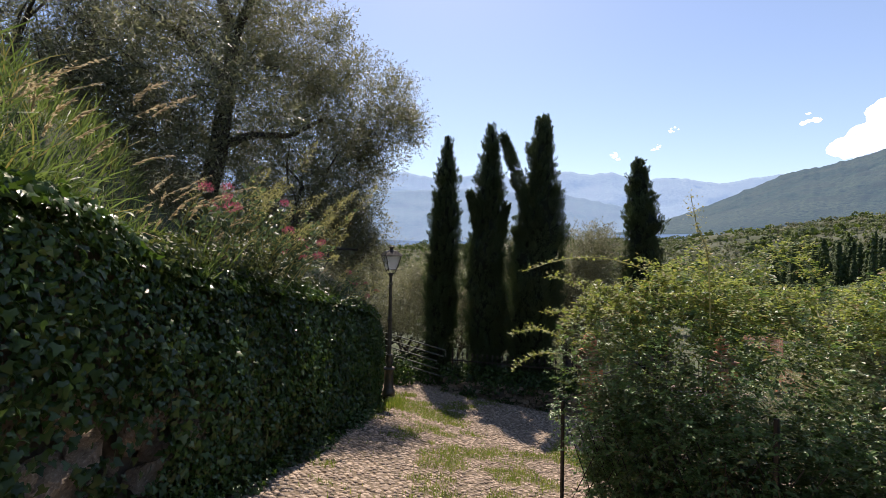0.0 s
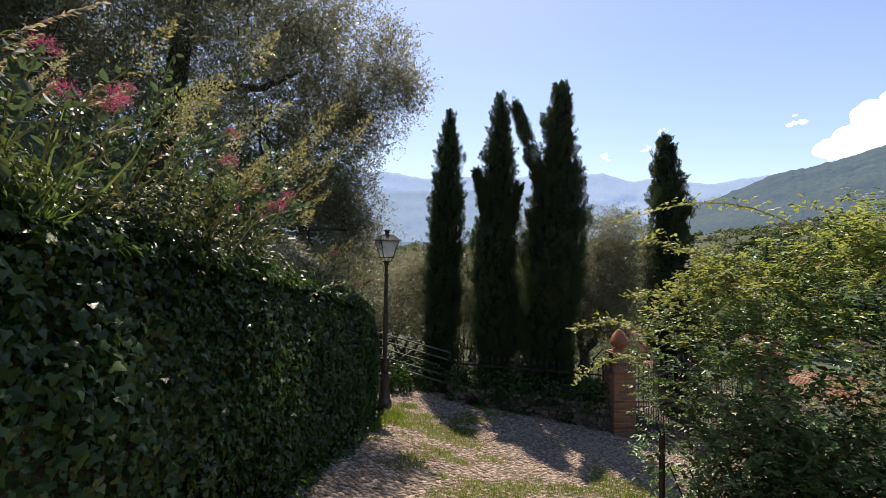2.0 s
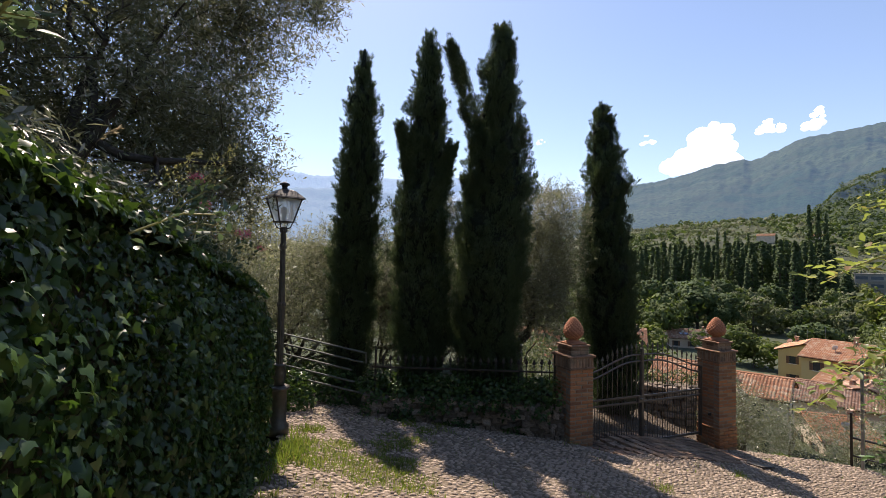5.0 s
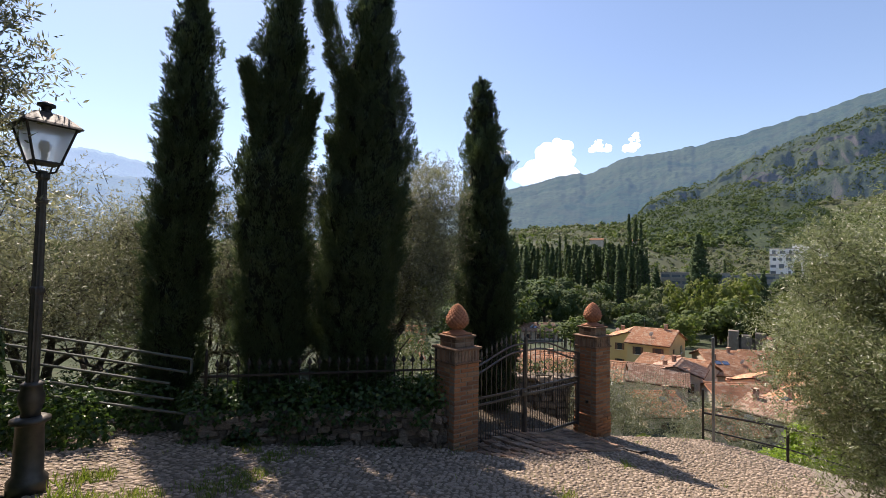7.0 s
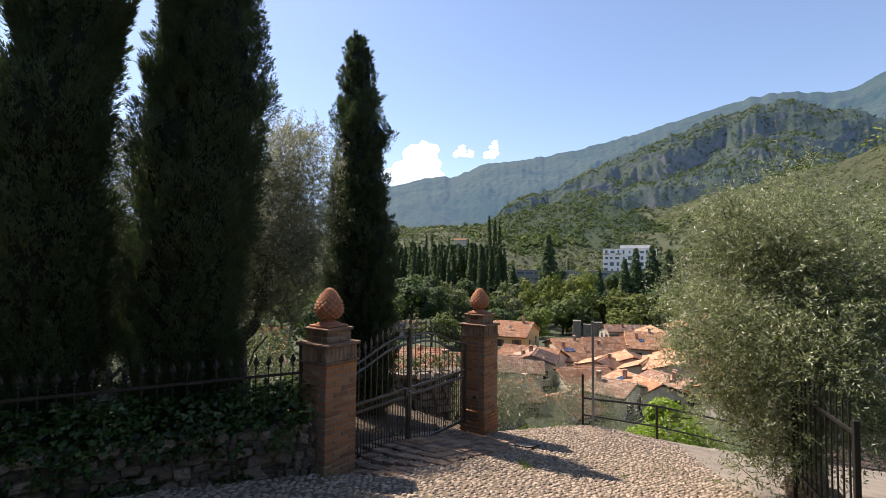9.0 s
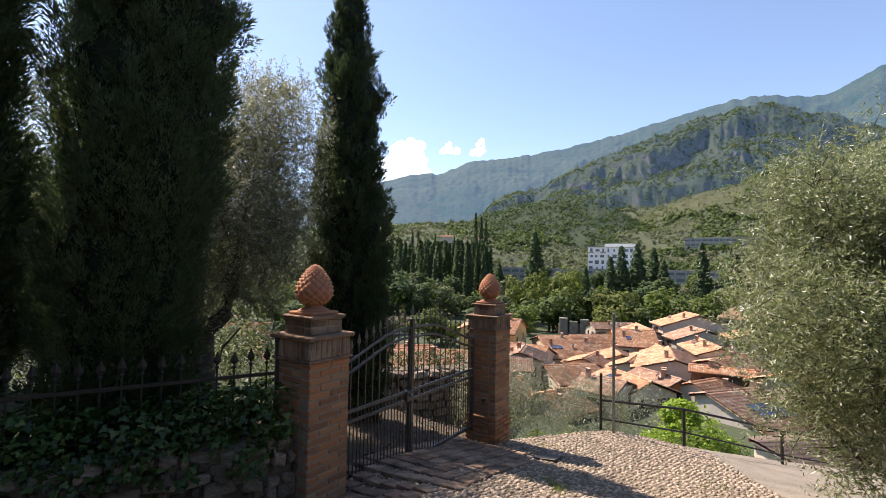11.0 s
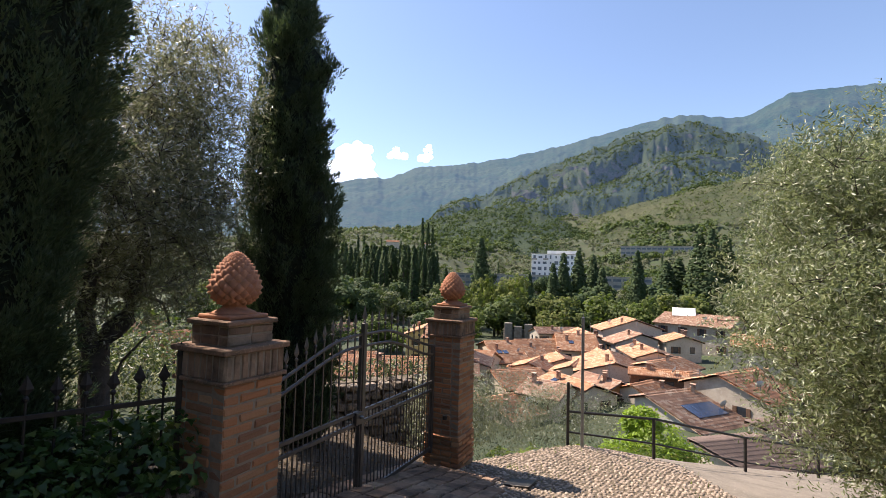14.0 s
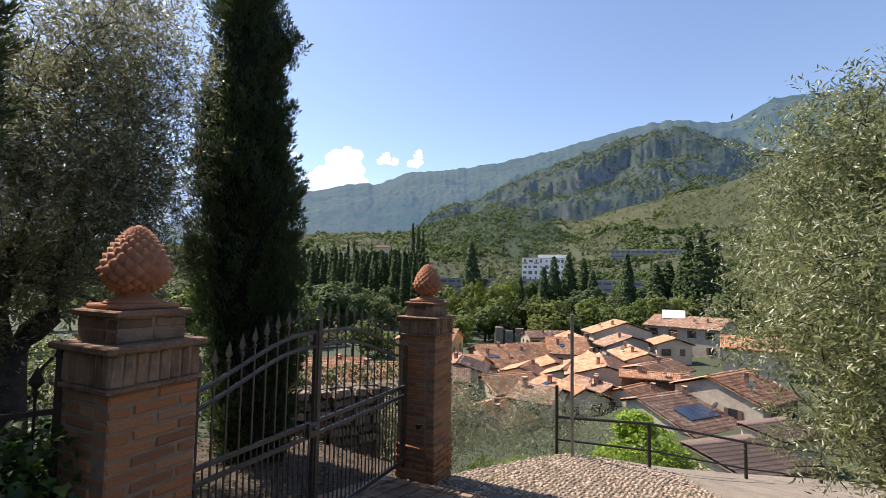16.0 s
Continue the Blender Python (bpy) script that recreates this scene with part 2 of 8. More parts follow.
M_MORTAR = surface("earth_mortar", (0.19, 0.155, 0.115), (0.12, 0.095, 0.07), 5, 0.95, bump_s=0.6, bump_d=0.02, fine=40)
M_COBBLE = surface("cobble_stone", (0.31, 0.24, 0.18), (0.2, 0.15, 0.108), 9, 0.75, bump_s=0.3, bump_d=0.004, fine=70, c3=(0.4, 0.33, 0.265), island=0.4, spec=0.4)
M_GROUT = surface("road_earth", (0.145, 0.11, 0.075), (0.085, 0.068, 0.044), 4, 0.95, bump_s=0.6, bump_d=0.01, fine=55, c3=(0.19, 0.16, 0.12))
# brown soil, its colour darkened to include the shade of the yard trees
M_SOIL = surface("garden_soil_tree_shade", (0.075, 0.058, 0.042), (0.045, 0.038, 0.028), 3, 0.95, bump_s=0.7, bump_d=0.03, fine=25, c3=(0.12, 0.09, 0.055))
M_CONCRETE = surface("lane_concrete", (0.23, 0.195, 0.155), (0.15, 0.128, 0.1), 2.2, 0.92, bump_s=0.8, bump_d=0.015, fine=38, c3=(0.31, 0.265, 0.215))
def brick_material(name, stops, stain, amount):
    """Hand-made brick: tone differs brick by brick, with dark weathering."""
    m, n, l, p = mat_base(name)
    r = ramp(n, stops)
    l.new(n.new("ShaderNodeObjectInfo").outputs["Random"], r.inputs["Fac"])
    grain, fine, patch = tex(n, l, 14), tex(n, l, 95, 4), tex(n, l, 5.5, 5)
    l.new(n.new("ShaderNodeNewGeometry").outputs["Position"], patch.inputs["Vector"])
    col = mixc(n, l, r.outputs["Color"], (0.36, 0.245, 0.16), ramp_fac(n, l, grain.outputs["Fac"], 0.58, 0.95))
    col = mixc(n, l, col, stain, ramp_fac(n, l, patch.outputs["Fac"], 0.72 - amount, 0.86 - amount * 0.5))
    l.new(col, p.inputs["Base Color"])
    p.inputs["Roughness"].default_value = 0.9
    p.inputs["Specular IOR Level"].default_value = 0.25
    bump(n, l, fine.outputs["Fac"], p, 0.9, 0.009)
    return m


M_BRICK = brick_material("pillar_brick", [(0.0, (0.215, 0.112, 0.066)), (0.3, (0.29, 0.145, 0.077)), (0.65, (0.4, 0.172, 0.077)), (0.9, (0.36, 0.215, 0.12)), (1.0, (0.24, 0.15, 0.1))], (0.15, 0.1, 0.07), 0.1)
M_BRICK_OLD = brick_material("weathered_brick", [(0.0, (0.17, 0.11, 0.075)), (0.5, (0.27, 0.17, 0.11)), (1.0, (0.32, 0.23, 0.16))], (0.06, 0.05, 0.04), 0.3)
M_CAP = surface("weathered_tile_cap", (0.25, 0.145, 0.09), (0.11, 0.08, 0.055), 7, 0.92, bump_s=0.5, bump_d=0.006, fine=70, c3=(0.33, 0.2, 0.13))
M_JOINT = surface("lime_joint", (0.29, 0.235, 0.175), (0.21, 0.17, 0.125), 14, 0.95, bump_s=0.4, bump_d=0.005, fine=90)
M_COTTA = surface("terracotta", (0.42, 0.19, 0.1), (0.33, 0.14, 0.075), 10, 0.8, bump_s=0.3, bump_d=0.003, fine=110, c3=(0.24, 0.12, 0.08))
M_IRON = surface("wrought_iron", (0.035, 0.033, 0.032), (0.05, 0.045, 0.042), 10, 0.5, 0.6, 0.2, 0.002, 120)
M_GATE = surface("gate_iron", (0.12, 0.108, 0.1), (0.085, 0.076, 0.07), 10, 0.45, 0.5, 0.15, 0.002, 120, spec=0.5)
M_GREY_STEEL = surface("galvanised_steel", (0.26, 0.27, 0.27), (0.18, 0.19, 0.19), 6, 0.5, 0.7, 0.15, 0.002, 90)
M_RAIL_GREEN = surface("painted_tube_steel", (0.07, 0.08, 0.072), (0.1, 0.11, 0.1), 8, 0.5, 0.3, 0.2, 0.002, 90)
M_LAMP = surface("lamp_cast_iron", (0.065, 0.058, 0.05), (0.1, 0.09, 0.075), 12, 0.5, 0.5, 0.25, 0.003, 80, spec=0.5)
M_TWIG = surface("twig_bark", (0.05, 0.04, 0.03), (0.09, 0.07, 0.05), 20, 0.95)

# ---- ground, hills and mountains ----
CX, CY = 2.0, 9.0
GROUND_R = np.array([14.0, 30, 60, 110, 200, 330, 450, 700, 1100, 4800])
GROUND_AZ = np.array([-180.0, -100, -50, -12, 20, 45, 65, 90, 130, 180])
GROUND_Z = np.array([
    [2.0, 5, 3.5, -2.4, -2.9, -3.9, -5.2, -5.2, -1.5, 2.0],
    [6.0, 10, 8, -3.6, -6.5, -11, -12, -10.5, -4, 6],
    [10.0, 18, 14, -6, -13, -15.5, -15, -13.4, -8, 10],
    [16.0, 28, 22, -10, -17, -17.5, -16.5, -14.5, -10, 16],
    [25.0, 45, 35, -14, -18, -19, -21, -18, -6, 25],
    [40.0, 65, 50, -13, -13, -10, -12, -4, 8, 40],
    [55.0, 85, 65, -15, -4, 16, 2, 14, 30, 55],
    [80.0, 120, 90, 5, 18, 46, 52, 70, 90, 80],
    [90.0, 140, 110, 30, 46, 88, 118, 205, 190, 90],
    [60.0, 60, 60, 20, 30, 60, 80, 90, 80, 60]])


def near_z(x, y):
    """The sloping road and its verges."""
    z = 0.2026 - 0.1929 * x - 0.2696 * y - 0.0055 * x * x + 0.0076 * x * y + 0.0066 * y * y
    z = z - 0.15 * np.exp(-((x - 4.15) / 0.5) ** 2 - ((y - 12.4) / 0.6) ** 2)
    return z + 0.2 * np.exp(-((x - 9.7) ** 2 + (y - 12.0) ** 2) / 3.0) + 0.06 * (x > 3.2) * np.sin(np.clip((x - 3.2) / 3.5, 0, 1) * math.pi)


def far_z(r, az):
    ia = np.clip(np.searchsorted(GROUND_AZ, az) - 1, 0, len(GROUND_AZ) - 2)
    ta = (az - GROUND_AZ[ia]) / (GROUND_AZ[ia + 1] - GROUND_AZ[ia])
    ta = ta * ta * (3 - 2 * ta)
    lr, kr = np.log(np.maximum(r, 14.0)), np.log(GROUND_R)
    ir = np.clip(np.searchsorted(kr, lr) - 1, 0, len(kr) - 2)
    tr = np.clip((lr - kr[ir]) / (kr[ir + 1] - kr[ir]), 0, 1)
    lo = GROUND_Z[ir, ia] * (1 - ta) + GROUND_Z[ir, ia + 1] * ta
    hi = GROUND_Z[ir + 1, ia] * (1 - ta) + GROUND_Z[ir + 1, ia + 1] * ta
    return lo * (1 - tr) + hi * tr


def ground_z(x, y):
    x, y = np.asarray(x, dtype=float), np.asarray(y, dtype=float)
    r = np.hypot(x - CX, y - CY)
    az = np.degrees(np.arctan2(x - CX, y - CY))
    # the near slope stops at the terrace edge, beyond it the hillside falls away
    nz = np.maximum(near_z(np.clip(x, -8, 15), np.clip(y, -6, 15.5)), -5.2)
    edge = np.clip((r - np.where((az > 30) & (az < 140), 9.2, 11.0)) / 4.0, 0, 1)
    edge = edge * edge * (3 - 2 * edge)
    z = (nz - 0.05) * (1 - edge) + far_z(r, az) * edge
    # the bank behind the ivy wall
    bank = np.clip((-2.0 - x) / 1.2, 0, 1) * np.clip((12.2 - y) / 0.8, 0, 1)
    bank_z = nz + 2.05 + np.clip(-2.2 - x, 0, 9) * 0.33 + np.clip(-2.2 - x, 0, 1.7) * 0.45 * np.clip((7.5 - y) / 2, 0, 1)
    z = np.where(bank > 0, z * (1 - bank) + bank_z * bank, z)
    # the garden behind the low stone wall
    gar = np.clip((y - (13.75 - 0.29 * (x - 0.1))) / 0.3, 0, 1) * np.clip((3.6 - x) / 0.3, 0, 1) * np.clip((x + 0.3) / 0.6, 0, 1) * np.clip((19 - y) / 3, 0, 1)
    z = z * (1 - gar) + np.maximum(z, -1.95) * gar
    # past the crest and the railing the slope drops away
    past = np.maximum(np.where(x < 9.9, y - (13.25 - 0.32 * (x - 7.4)), -1.0), ((x - 9.75) * 1.2 + (y - 12.35) * 0.87) / 1.48 - 0.2)
    past = np.clip(past, 0, 3.2) * np.clip((x - 7.5) / 0.4, 0, 1) * (y > 4)
    z = z - past * 0.62 * np.clip((60 - r) / 30, 0, 1)
    far = np.clip((r - 120) / 200, 0, 1)
    return z + far * (fbm(x / 70, y / 70, 4, 2.0) - 0.5) * np.minimum(r * 0.06, 40)


def build_ground():
    rad = np.concatenate([np.linspace(0, 22, 64), np.geomspace(22.6, 240, 56), np.geomspace(244, 1250, 120), np.geomspace(1280, 4800, 24)])
    az = np.concatenate([np.linspace(-180, -30, 70, endpoint=False), np.linspace(-30, 110, 330, endpoint=False), np.linspace(110, 180, 30, endpoint=False)])
    A, R = np.meshgrid(np.radians(az), rad)
    x, y = CX + R * np.sin(A), CY + R * np.cos(A)
    z = ground_z(x, y)
    n, k = len(az), len(rad)
    i, j = np.meshgrid(np.arange(k - 1), np.arange(n), indexing="ij")
    f = np.stack([i * n + j, (i + 1) * n + j, (i + 1) * n + (j + 1) % n, i * n + (j + 1) % n], -1).reshape(-1, 4)
    return link_mesh("ground", np.stack([x, y, z], -1).reshape(-1, 3), f[:, ::-1].copy(), M_GROUND, smooth=True)


def meadow_material():
    m, n, l, p = mat_base("hill_meadow")
    a, b, c = tex(n, l, 0.012, 8, 0.65), tex(n, l, 0.09, 6), tex(n, l, 1.5, 6)
    col = mixc(n, l, (0.03, 0.042, 0.017), (0.055, 0.062, 0.028), ramp_fac(n, l, a.outputs["Fac"], 0.4, 0.62))
    col = mixc(n, l, col, (0.035, 0.055, 0.018), ramp_fac(n, l, b.outputs["Fac"], 0.5, 0.62))
    col = mixc(n, l, col, (0.066, 0.064, 0.033), ramp_fac(n, l, c.outputs["Fac"], 0.55, 0.75))
    l.new(col, p.inputs["Base Color"])
    p.inputs["Roughness"].default_value = 0.95
    bump(n, l, c.outputs["Fac"], p, 0.6, 0.2)
    return m


def mountain_material(name, green, green2, rock, haze, rock_lo, rock_hi, scale):
    """Wooded slopes with bare rock where they are steep; distance haze is put in as a bluish glow of the slopes
    themselves.
    """
    m, n, l, p = mat_base(name)
    geo = n.new("ShaderNodeNewGeometry")
    sep = n.new("ShaderNodeSeparateXYZ")
    l.new(geo.outputs["Normal"], sep.inputs[0])
    big, mid, fine = tex(n, l, scale, 8, 0.62), tex(n, l, scale * 6, 8, 0.65), tex(n, l, scale * 40, 5, 0.7)
    col = mixc(n, l, green, green2, ramp_fac(n, l, big.outputs["Fac"], 0.42, 0.6))
    col = mixc(n, l, col, tuple(0.45 * c for c in green), ramp_fac(n, l, fine.outputs["Fac"], 0.45, 0.62))
    col = mixc(n, l, col, tuple(0.62 * c for c in green2), ramp_fac(n, l, mid.outputs["Fac"], 0.48, 0.6))
    add = n.new("ShaderNodeMath")
    add.operation = "MULTIPLY_ADD"
    add.inputs[1].default_value, add.inputs[2].default_value = -0.45, 0.22
    l.new(mid.outputs["Fac"], add.inputs[0])
    steep = n.new("ShaderNodeMath")
    l.new(sep.outputs["Z"], steep.inputs[0])
    l.new(add.outputs[0], steep.inputs[1])
    rk = mixc(n, l, rock, tuple(0.6 * c for c in rock), ramp_fac(n, l, fine.outputs["Fac"], 0.4, 0.65))
    col = mixc(n, l, rk, col, ramp_fac(n, l, steep.outputs[0], rock_lo, rock_hi))
    l.new(col, p.inputs["Base Color"])
    p.inputs["Roughness"].default_value = 0.95
    p.inputs["Specular IOR Level"].default_value = 0.1
    # no air is modelled: the surface emits this colour to stand for haze
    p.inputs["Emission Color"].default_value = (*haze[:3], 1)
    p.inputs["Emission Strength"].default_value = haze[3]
    bump(n, l, fine.outputs["Fac"], p, 0.8, 0.35 / scale * 0.02)
    return m


def mountain(name, skyline, dist, base_r, base_el, mat, label, rough, seed, n_az, n_s, steep=1.0, cliff=0.0, fold=(0.14, 2.2), spurs=0.07):
    """A range whose crest follows the skyline (azimuth, elevation); it falls towards the viewer with spurs and gullies."""
    sk = np.array(skyline, dtype=float)
    az = np.linspace(sk[0, 0], sk[-1, 0], n_az)
    el = np.interp(az, sk[:, 0], sk[:, 1])
    k = max(3, int(n_az / 90))
    el = np.convolve(np.pad(el, k, mode="edge"), np.ones(2 * k + 1) / (2 * k + 1), "valid")
    el = el + (fbm(az * 1.3, az * 0 + seed, 4, seed) - 0.5) * 0.55 * rough
    s = np.concatenate([np.linspace(0, 1, n_s), [1.05, 1.12, 1.25]])
    A, S = np.meshgrid(az, s)
    E = np.broadcast_to(el, A.shape)
    warp = (fbm(A * 0.22, S * 1.3, 3, seed + 5) - 0.5) * 5
    u, v = (A + warp) * fold[0], S * fold[1]
    spur = 1 - np.abs(2 * fbm(0.8 * u + 0.6 * v, 0.8 * v - 0.6 * u, 5, seed + 1) - 1)
    R = base_r + (dist - base_r) * np.minimum(S, 1.0) + (np.maximum(S, 1) - 1) * dist
    R = R * (1 + (spur - 0.5) * spurs * np.sin(np.clip(S, 0, 1) * math.pi))
    zc = -0.5 + dist * np.tan(np.radians(E))
    zb = -0.5 + base_r * np.tan(np.radians(base_el))
    t = np.minimum(S, 1.0)
    prof = t ** steep
    if cliff:
        # two uneven rock steps with ledges between them
        one = np.clip((t - 0.2 - 0.22 * (fbm(A * 0.16, A * 0, 3, seed + 9) - 0.5)) / 0.07, 0, 1)
        two = np.clip((t - 0.62 - 0.5 * (fbm(A * 0.13, A * 0 + 4, 3, seed + 12) - 0.5)) / 0.1, 0, 1)
        prof = prof * (1 - cliff) + cliff * (0.2 * t + 0.45 * one * one * (3 - 2 * one) + 0.35 * two * two * (3 - 2 * two))
    body = (zc - zb) * np.sin(np.clip(S, 0, 1) * math.pi) * rough
    Z = zb + (zc - zb) * prof + (fbm(A * 0.4 + S * 5, S * 7 - A * 0.3, 5, seed + 2) - 0.5) * 0.09 * body
    Z = Z + (fbm(A * 1.6 + S * 20, S * 28 - A * 1.2, 4, seed + 6) - 0.5) * 0.035 * body
    Z = Z - np.maximum(S - 1, 0) * dist * 0.5
    a = np.radians(A)
    v = np.stack([CX + R * np.sin(a), CY + R * np.cos(a), Z], -1).reshape(-1, 3)
    n, m = len(az), len(s)
    i, j = np.meshgrid(np.arange(m - 1), np.arange(n - 1), indexing="ij")
    f = np.stack([i * n + j, i * n + j + 1, (i + 1) * n + j + 1, (i + 1) * n + j], -1).reshape(-1, 4)
    return tagged(link_mesh(name, v, f, mat, smooth=True), label, "mountain", "mountains round the valley", "structure")


M_GROUND = meadow_material()
tagged(build_ground(), "grassy hillside falling from the road into the valley", "ground", kind="structure")
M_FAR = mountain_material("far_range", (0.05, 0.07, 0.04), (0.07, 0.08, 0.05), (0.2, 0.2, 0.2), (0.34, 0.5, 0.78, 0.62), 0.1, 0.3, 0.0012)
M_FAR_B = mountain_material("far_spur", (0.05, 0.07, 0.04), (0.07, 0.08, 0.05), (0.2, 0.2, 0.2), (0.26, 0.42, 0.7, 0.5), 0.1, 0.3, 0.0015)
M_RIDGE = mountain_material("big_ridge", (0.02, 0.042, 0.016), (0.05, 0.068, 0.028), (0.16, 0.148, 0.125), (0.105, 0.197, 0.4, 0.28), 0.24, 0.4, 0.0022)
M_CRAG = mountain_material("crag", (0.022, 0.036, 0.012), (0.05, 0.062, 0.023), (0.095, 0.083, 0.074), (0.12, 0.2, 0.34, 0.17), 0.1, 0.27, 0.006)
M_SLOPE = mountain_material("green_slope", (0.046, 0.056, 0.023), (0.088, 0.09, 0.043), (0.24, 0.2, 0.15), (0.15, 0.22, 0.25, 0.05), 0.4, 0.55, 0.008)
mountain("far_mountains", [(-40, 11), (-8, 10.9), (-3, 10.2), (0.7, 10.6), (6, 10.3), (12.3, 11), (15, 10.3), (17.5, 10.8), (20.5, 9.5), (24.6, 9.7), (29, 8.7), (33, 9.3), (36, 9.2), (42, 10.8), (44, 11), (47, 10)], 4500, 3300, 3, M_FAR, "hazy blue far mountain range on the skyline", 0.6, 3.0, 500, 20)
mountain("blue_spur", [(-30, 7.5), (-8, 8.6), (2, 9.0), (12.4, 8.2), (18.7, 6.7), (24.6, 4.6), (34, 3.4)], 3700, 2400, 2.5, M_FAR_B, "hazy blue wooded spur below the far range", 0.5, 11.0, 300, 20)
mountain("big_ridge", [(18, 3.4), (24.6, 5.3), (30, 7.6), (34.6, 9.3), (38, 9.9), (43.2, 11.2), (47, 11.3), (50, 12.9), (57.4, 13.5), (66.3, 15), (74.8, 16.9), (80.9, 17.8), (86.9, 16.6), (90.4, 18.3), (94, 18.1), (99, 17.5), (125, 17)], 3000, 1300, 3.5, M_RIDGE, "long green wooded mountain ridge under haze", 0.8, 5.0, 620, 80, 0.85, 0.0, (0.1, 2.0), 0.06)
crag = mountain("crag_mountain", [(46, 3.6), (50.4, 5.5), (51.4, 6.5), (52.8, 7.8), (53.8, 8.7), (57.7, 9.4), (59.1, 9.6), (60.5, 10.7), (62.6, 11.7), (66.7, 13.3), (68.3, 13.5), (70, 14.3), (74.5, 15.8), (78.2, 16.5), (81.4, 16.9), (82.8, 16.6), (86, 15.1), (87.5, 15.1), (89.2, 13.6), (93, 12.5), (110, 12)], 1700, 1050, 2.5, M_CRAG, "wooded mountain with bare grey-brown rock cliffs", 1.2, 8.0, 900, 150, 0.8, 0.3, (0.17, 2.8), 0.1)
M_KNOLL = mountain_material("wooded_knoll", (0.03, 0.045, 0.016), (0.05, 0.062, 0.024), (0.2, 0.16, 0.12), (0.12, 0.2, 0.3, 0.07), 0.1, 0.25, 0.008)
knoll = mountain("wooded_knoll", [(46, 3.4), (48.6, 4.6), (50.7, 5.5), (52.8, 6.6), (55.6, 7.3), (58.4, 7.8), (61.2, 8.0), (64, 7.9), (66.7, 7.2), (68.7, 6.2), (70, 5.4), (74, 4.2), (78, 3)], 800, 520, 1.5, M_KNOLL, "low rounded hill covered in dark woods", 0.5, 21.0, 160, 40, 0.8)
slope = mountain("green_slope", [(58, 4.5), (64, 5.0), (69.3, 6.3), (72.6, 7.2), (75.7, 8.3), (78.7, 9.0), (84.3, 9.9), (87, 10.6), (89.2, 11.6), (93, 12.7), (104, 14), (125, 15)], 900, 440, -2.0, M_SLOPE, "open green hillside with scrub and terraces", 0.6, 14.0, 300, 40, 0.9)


# ---- clouds over the ridge ----
def cloud_material():
    m, n, l, p = mat_base("cloud_white")
    p.inputs["Base Color"].default_value = (0.9, 0.9, 0.9, 1)
    p.inputs["Roughness"].default_value = 1.0
    p.inputs["Specular IOR Level"].default_value = 0.0
    # added glow stands for daylight scattered inside the billows
    p.inputs["Emission Color"].default_value = (0.8, 0.88, 1.0, 1)
    p.inputs["Emission Strength"].default_value = 0.55
    return m


M_CLOUD = cloud_material()


def cloud(az, el, width, height, n, seed, tilt=0.0):
    """A cumulus made of many billows, far behind the ridge."""
    r = np.random.default_rng(seed)
    d = 4700.0
    bm = bmesh.new()
    bmesh.ops.create_icosphere(bm, subdivisions=3, radius=1.0)
    tv = np.array([v.co[:] for v in bm.verts])
    tf = np.array([[v.index for v in f.verts] for f in bm.faces])
    bm.free()
    vs, fs, k = [], [], 0
    for i in range(n):
        u, w = r.uniform(-0.5, 0.5), r.uniform(0, 1) ** 1.4
        taper = 1 - 0.75 * w
        a = az + width * u * taper + tilt * w
        e = el + height * (w - 0.35)
        size = d * math.radians(height) * r.uniform(0.1, 0.26) * (1.1 - 0.5 * w)
        c = np.array([CX + d * math.sin(math.radians(a)), CY + d * math.cos(math.radians(a)), d * math.tan(math.radians(e))])
        wob = 1 + 0.5 * (fbm(tv[:, 0] * 2.2 + i, tv[:, 1] * 2.2 + tv[:, 2] * 1.7, 4, seed + i) - 0.5)
        vs.append(c + tv * wob[:, None] * size * np.array([1.25, 1.25, 0.8]))
        fs.append(tf + k)
        k += len(tv)
    return tagged(link_mesh("cloud", np.concatenate(vs), np.concatenate(fs), M_CLOUD, smooth=True), "white sunlit cumulus cloud above the ridge", "cloud", "clouds over the mountains", "structure")


cloud(41.2, 12.3, 6.5, 5.2, 60, 3, 1.6)
cloud(47.7, 14.2, 3.0, 1.3, 24, 4)
cloud(50.9, 14.3, 1.8, 1.8, 20, 5, 0.8)
cloud(36.2, 14.2, 1.6, 0.9, 14, 6)
cloud(24.2, 14.7, 1.6, 0.6, 10, 7)
cloud(22.6, 13.0, 1.6, 0.6, 10, 8)
cloud(17.9, 12.2, 1.5, 0.9, 12, 9)

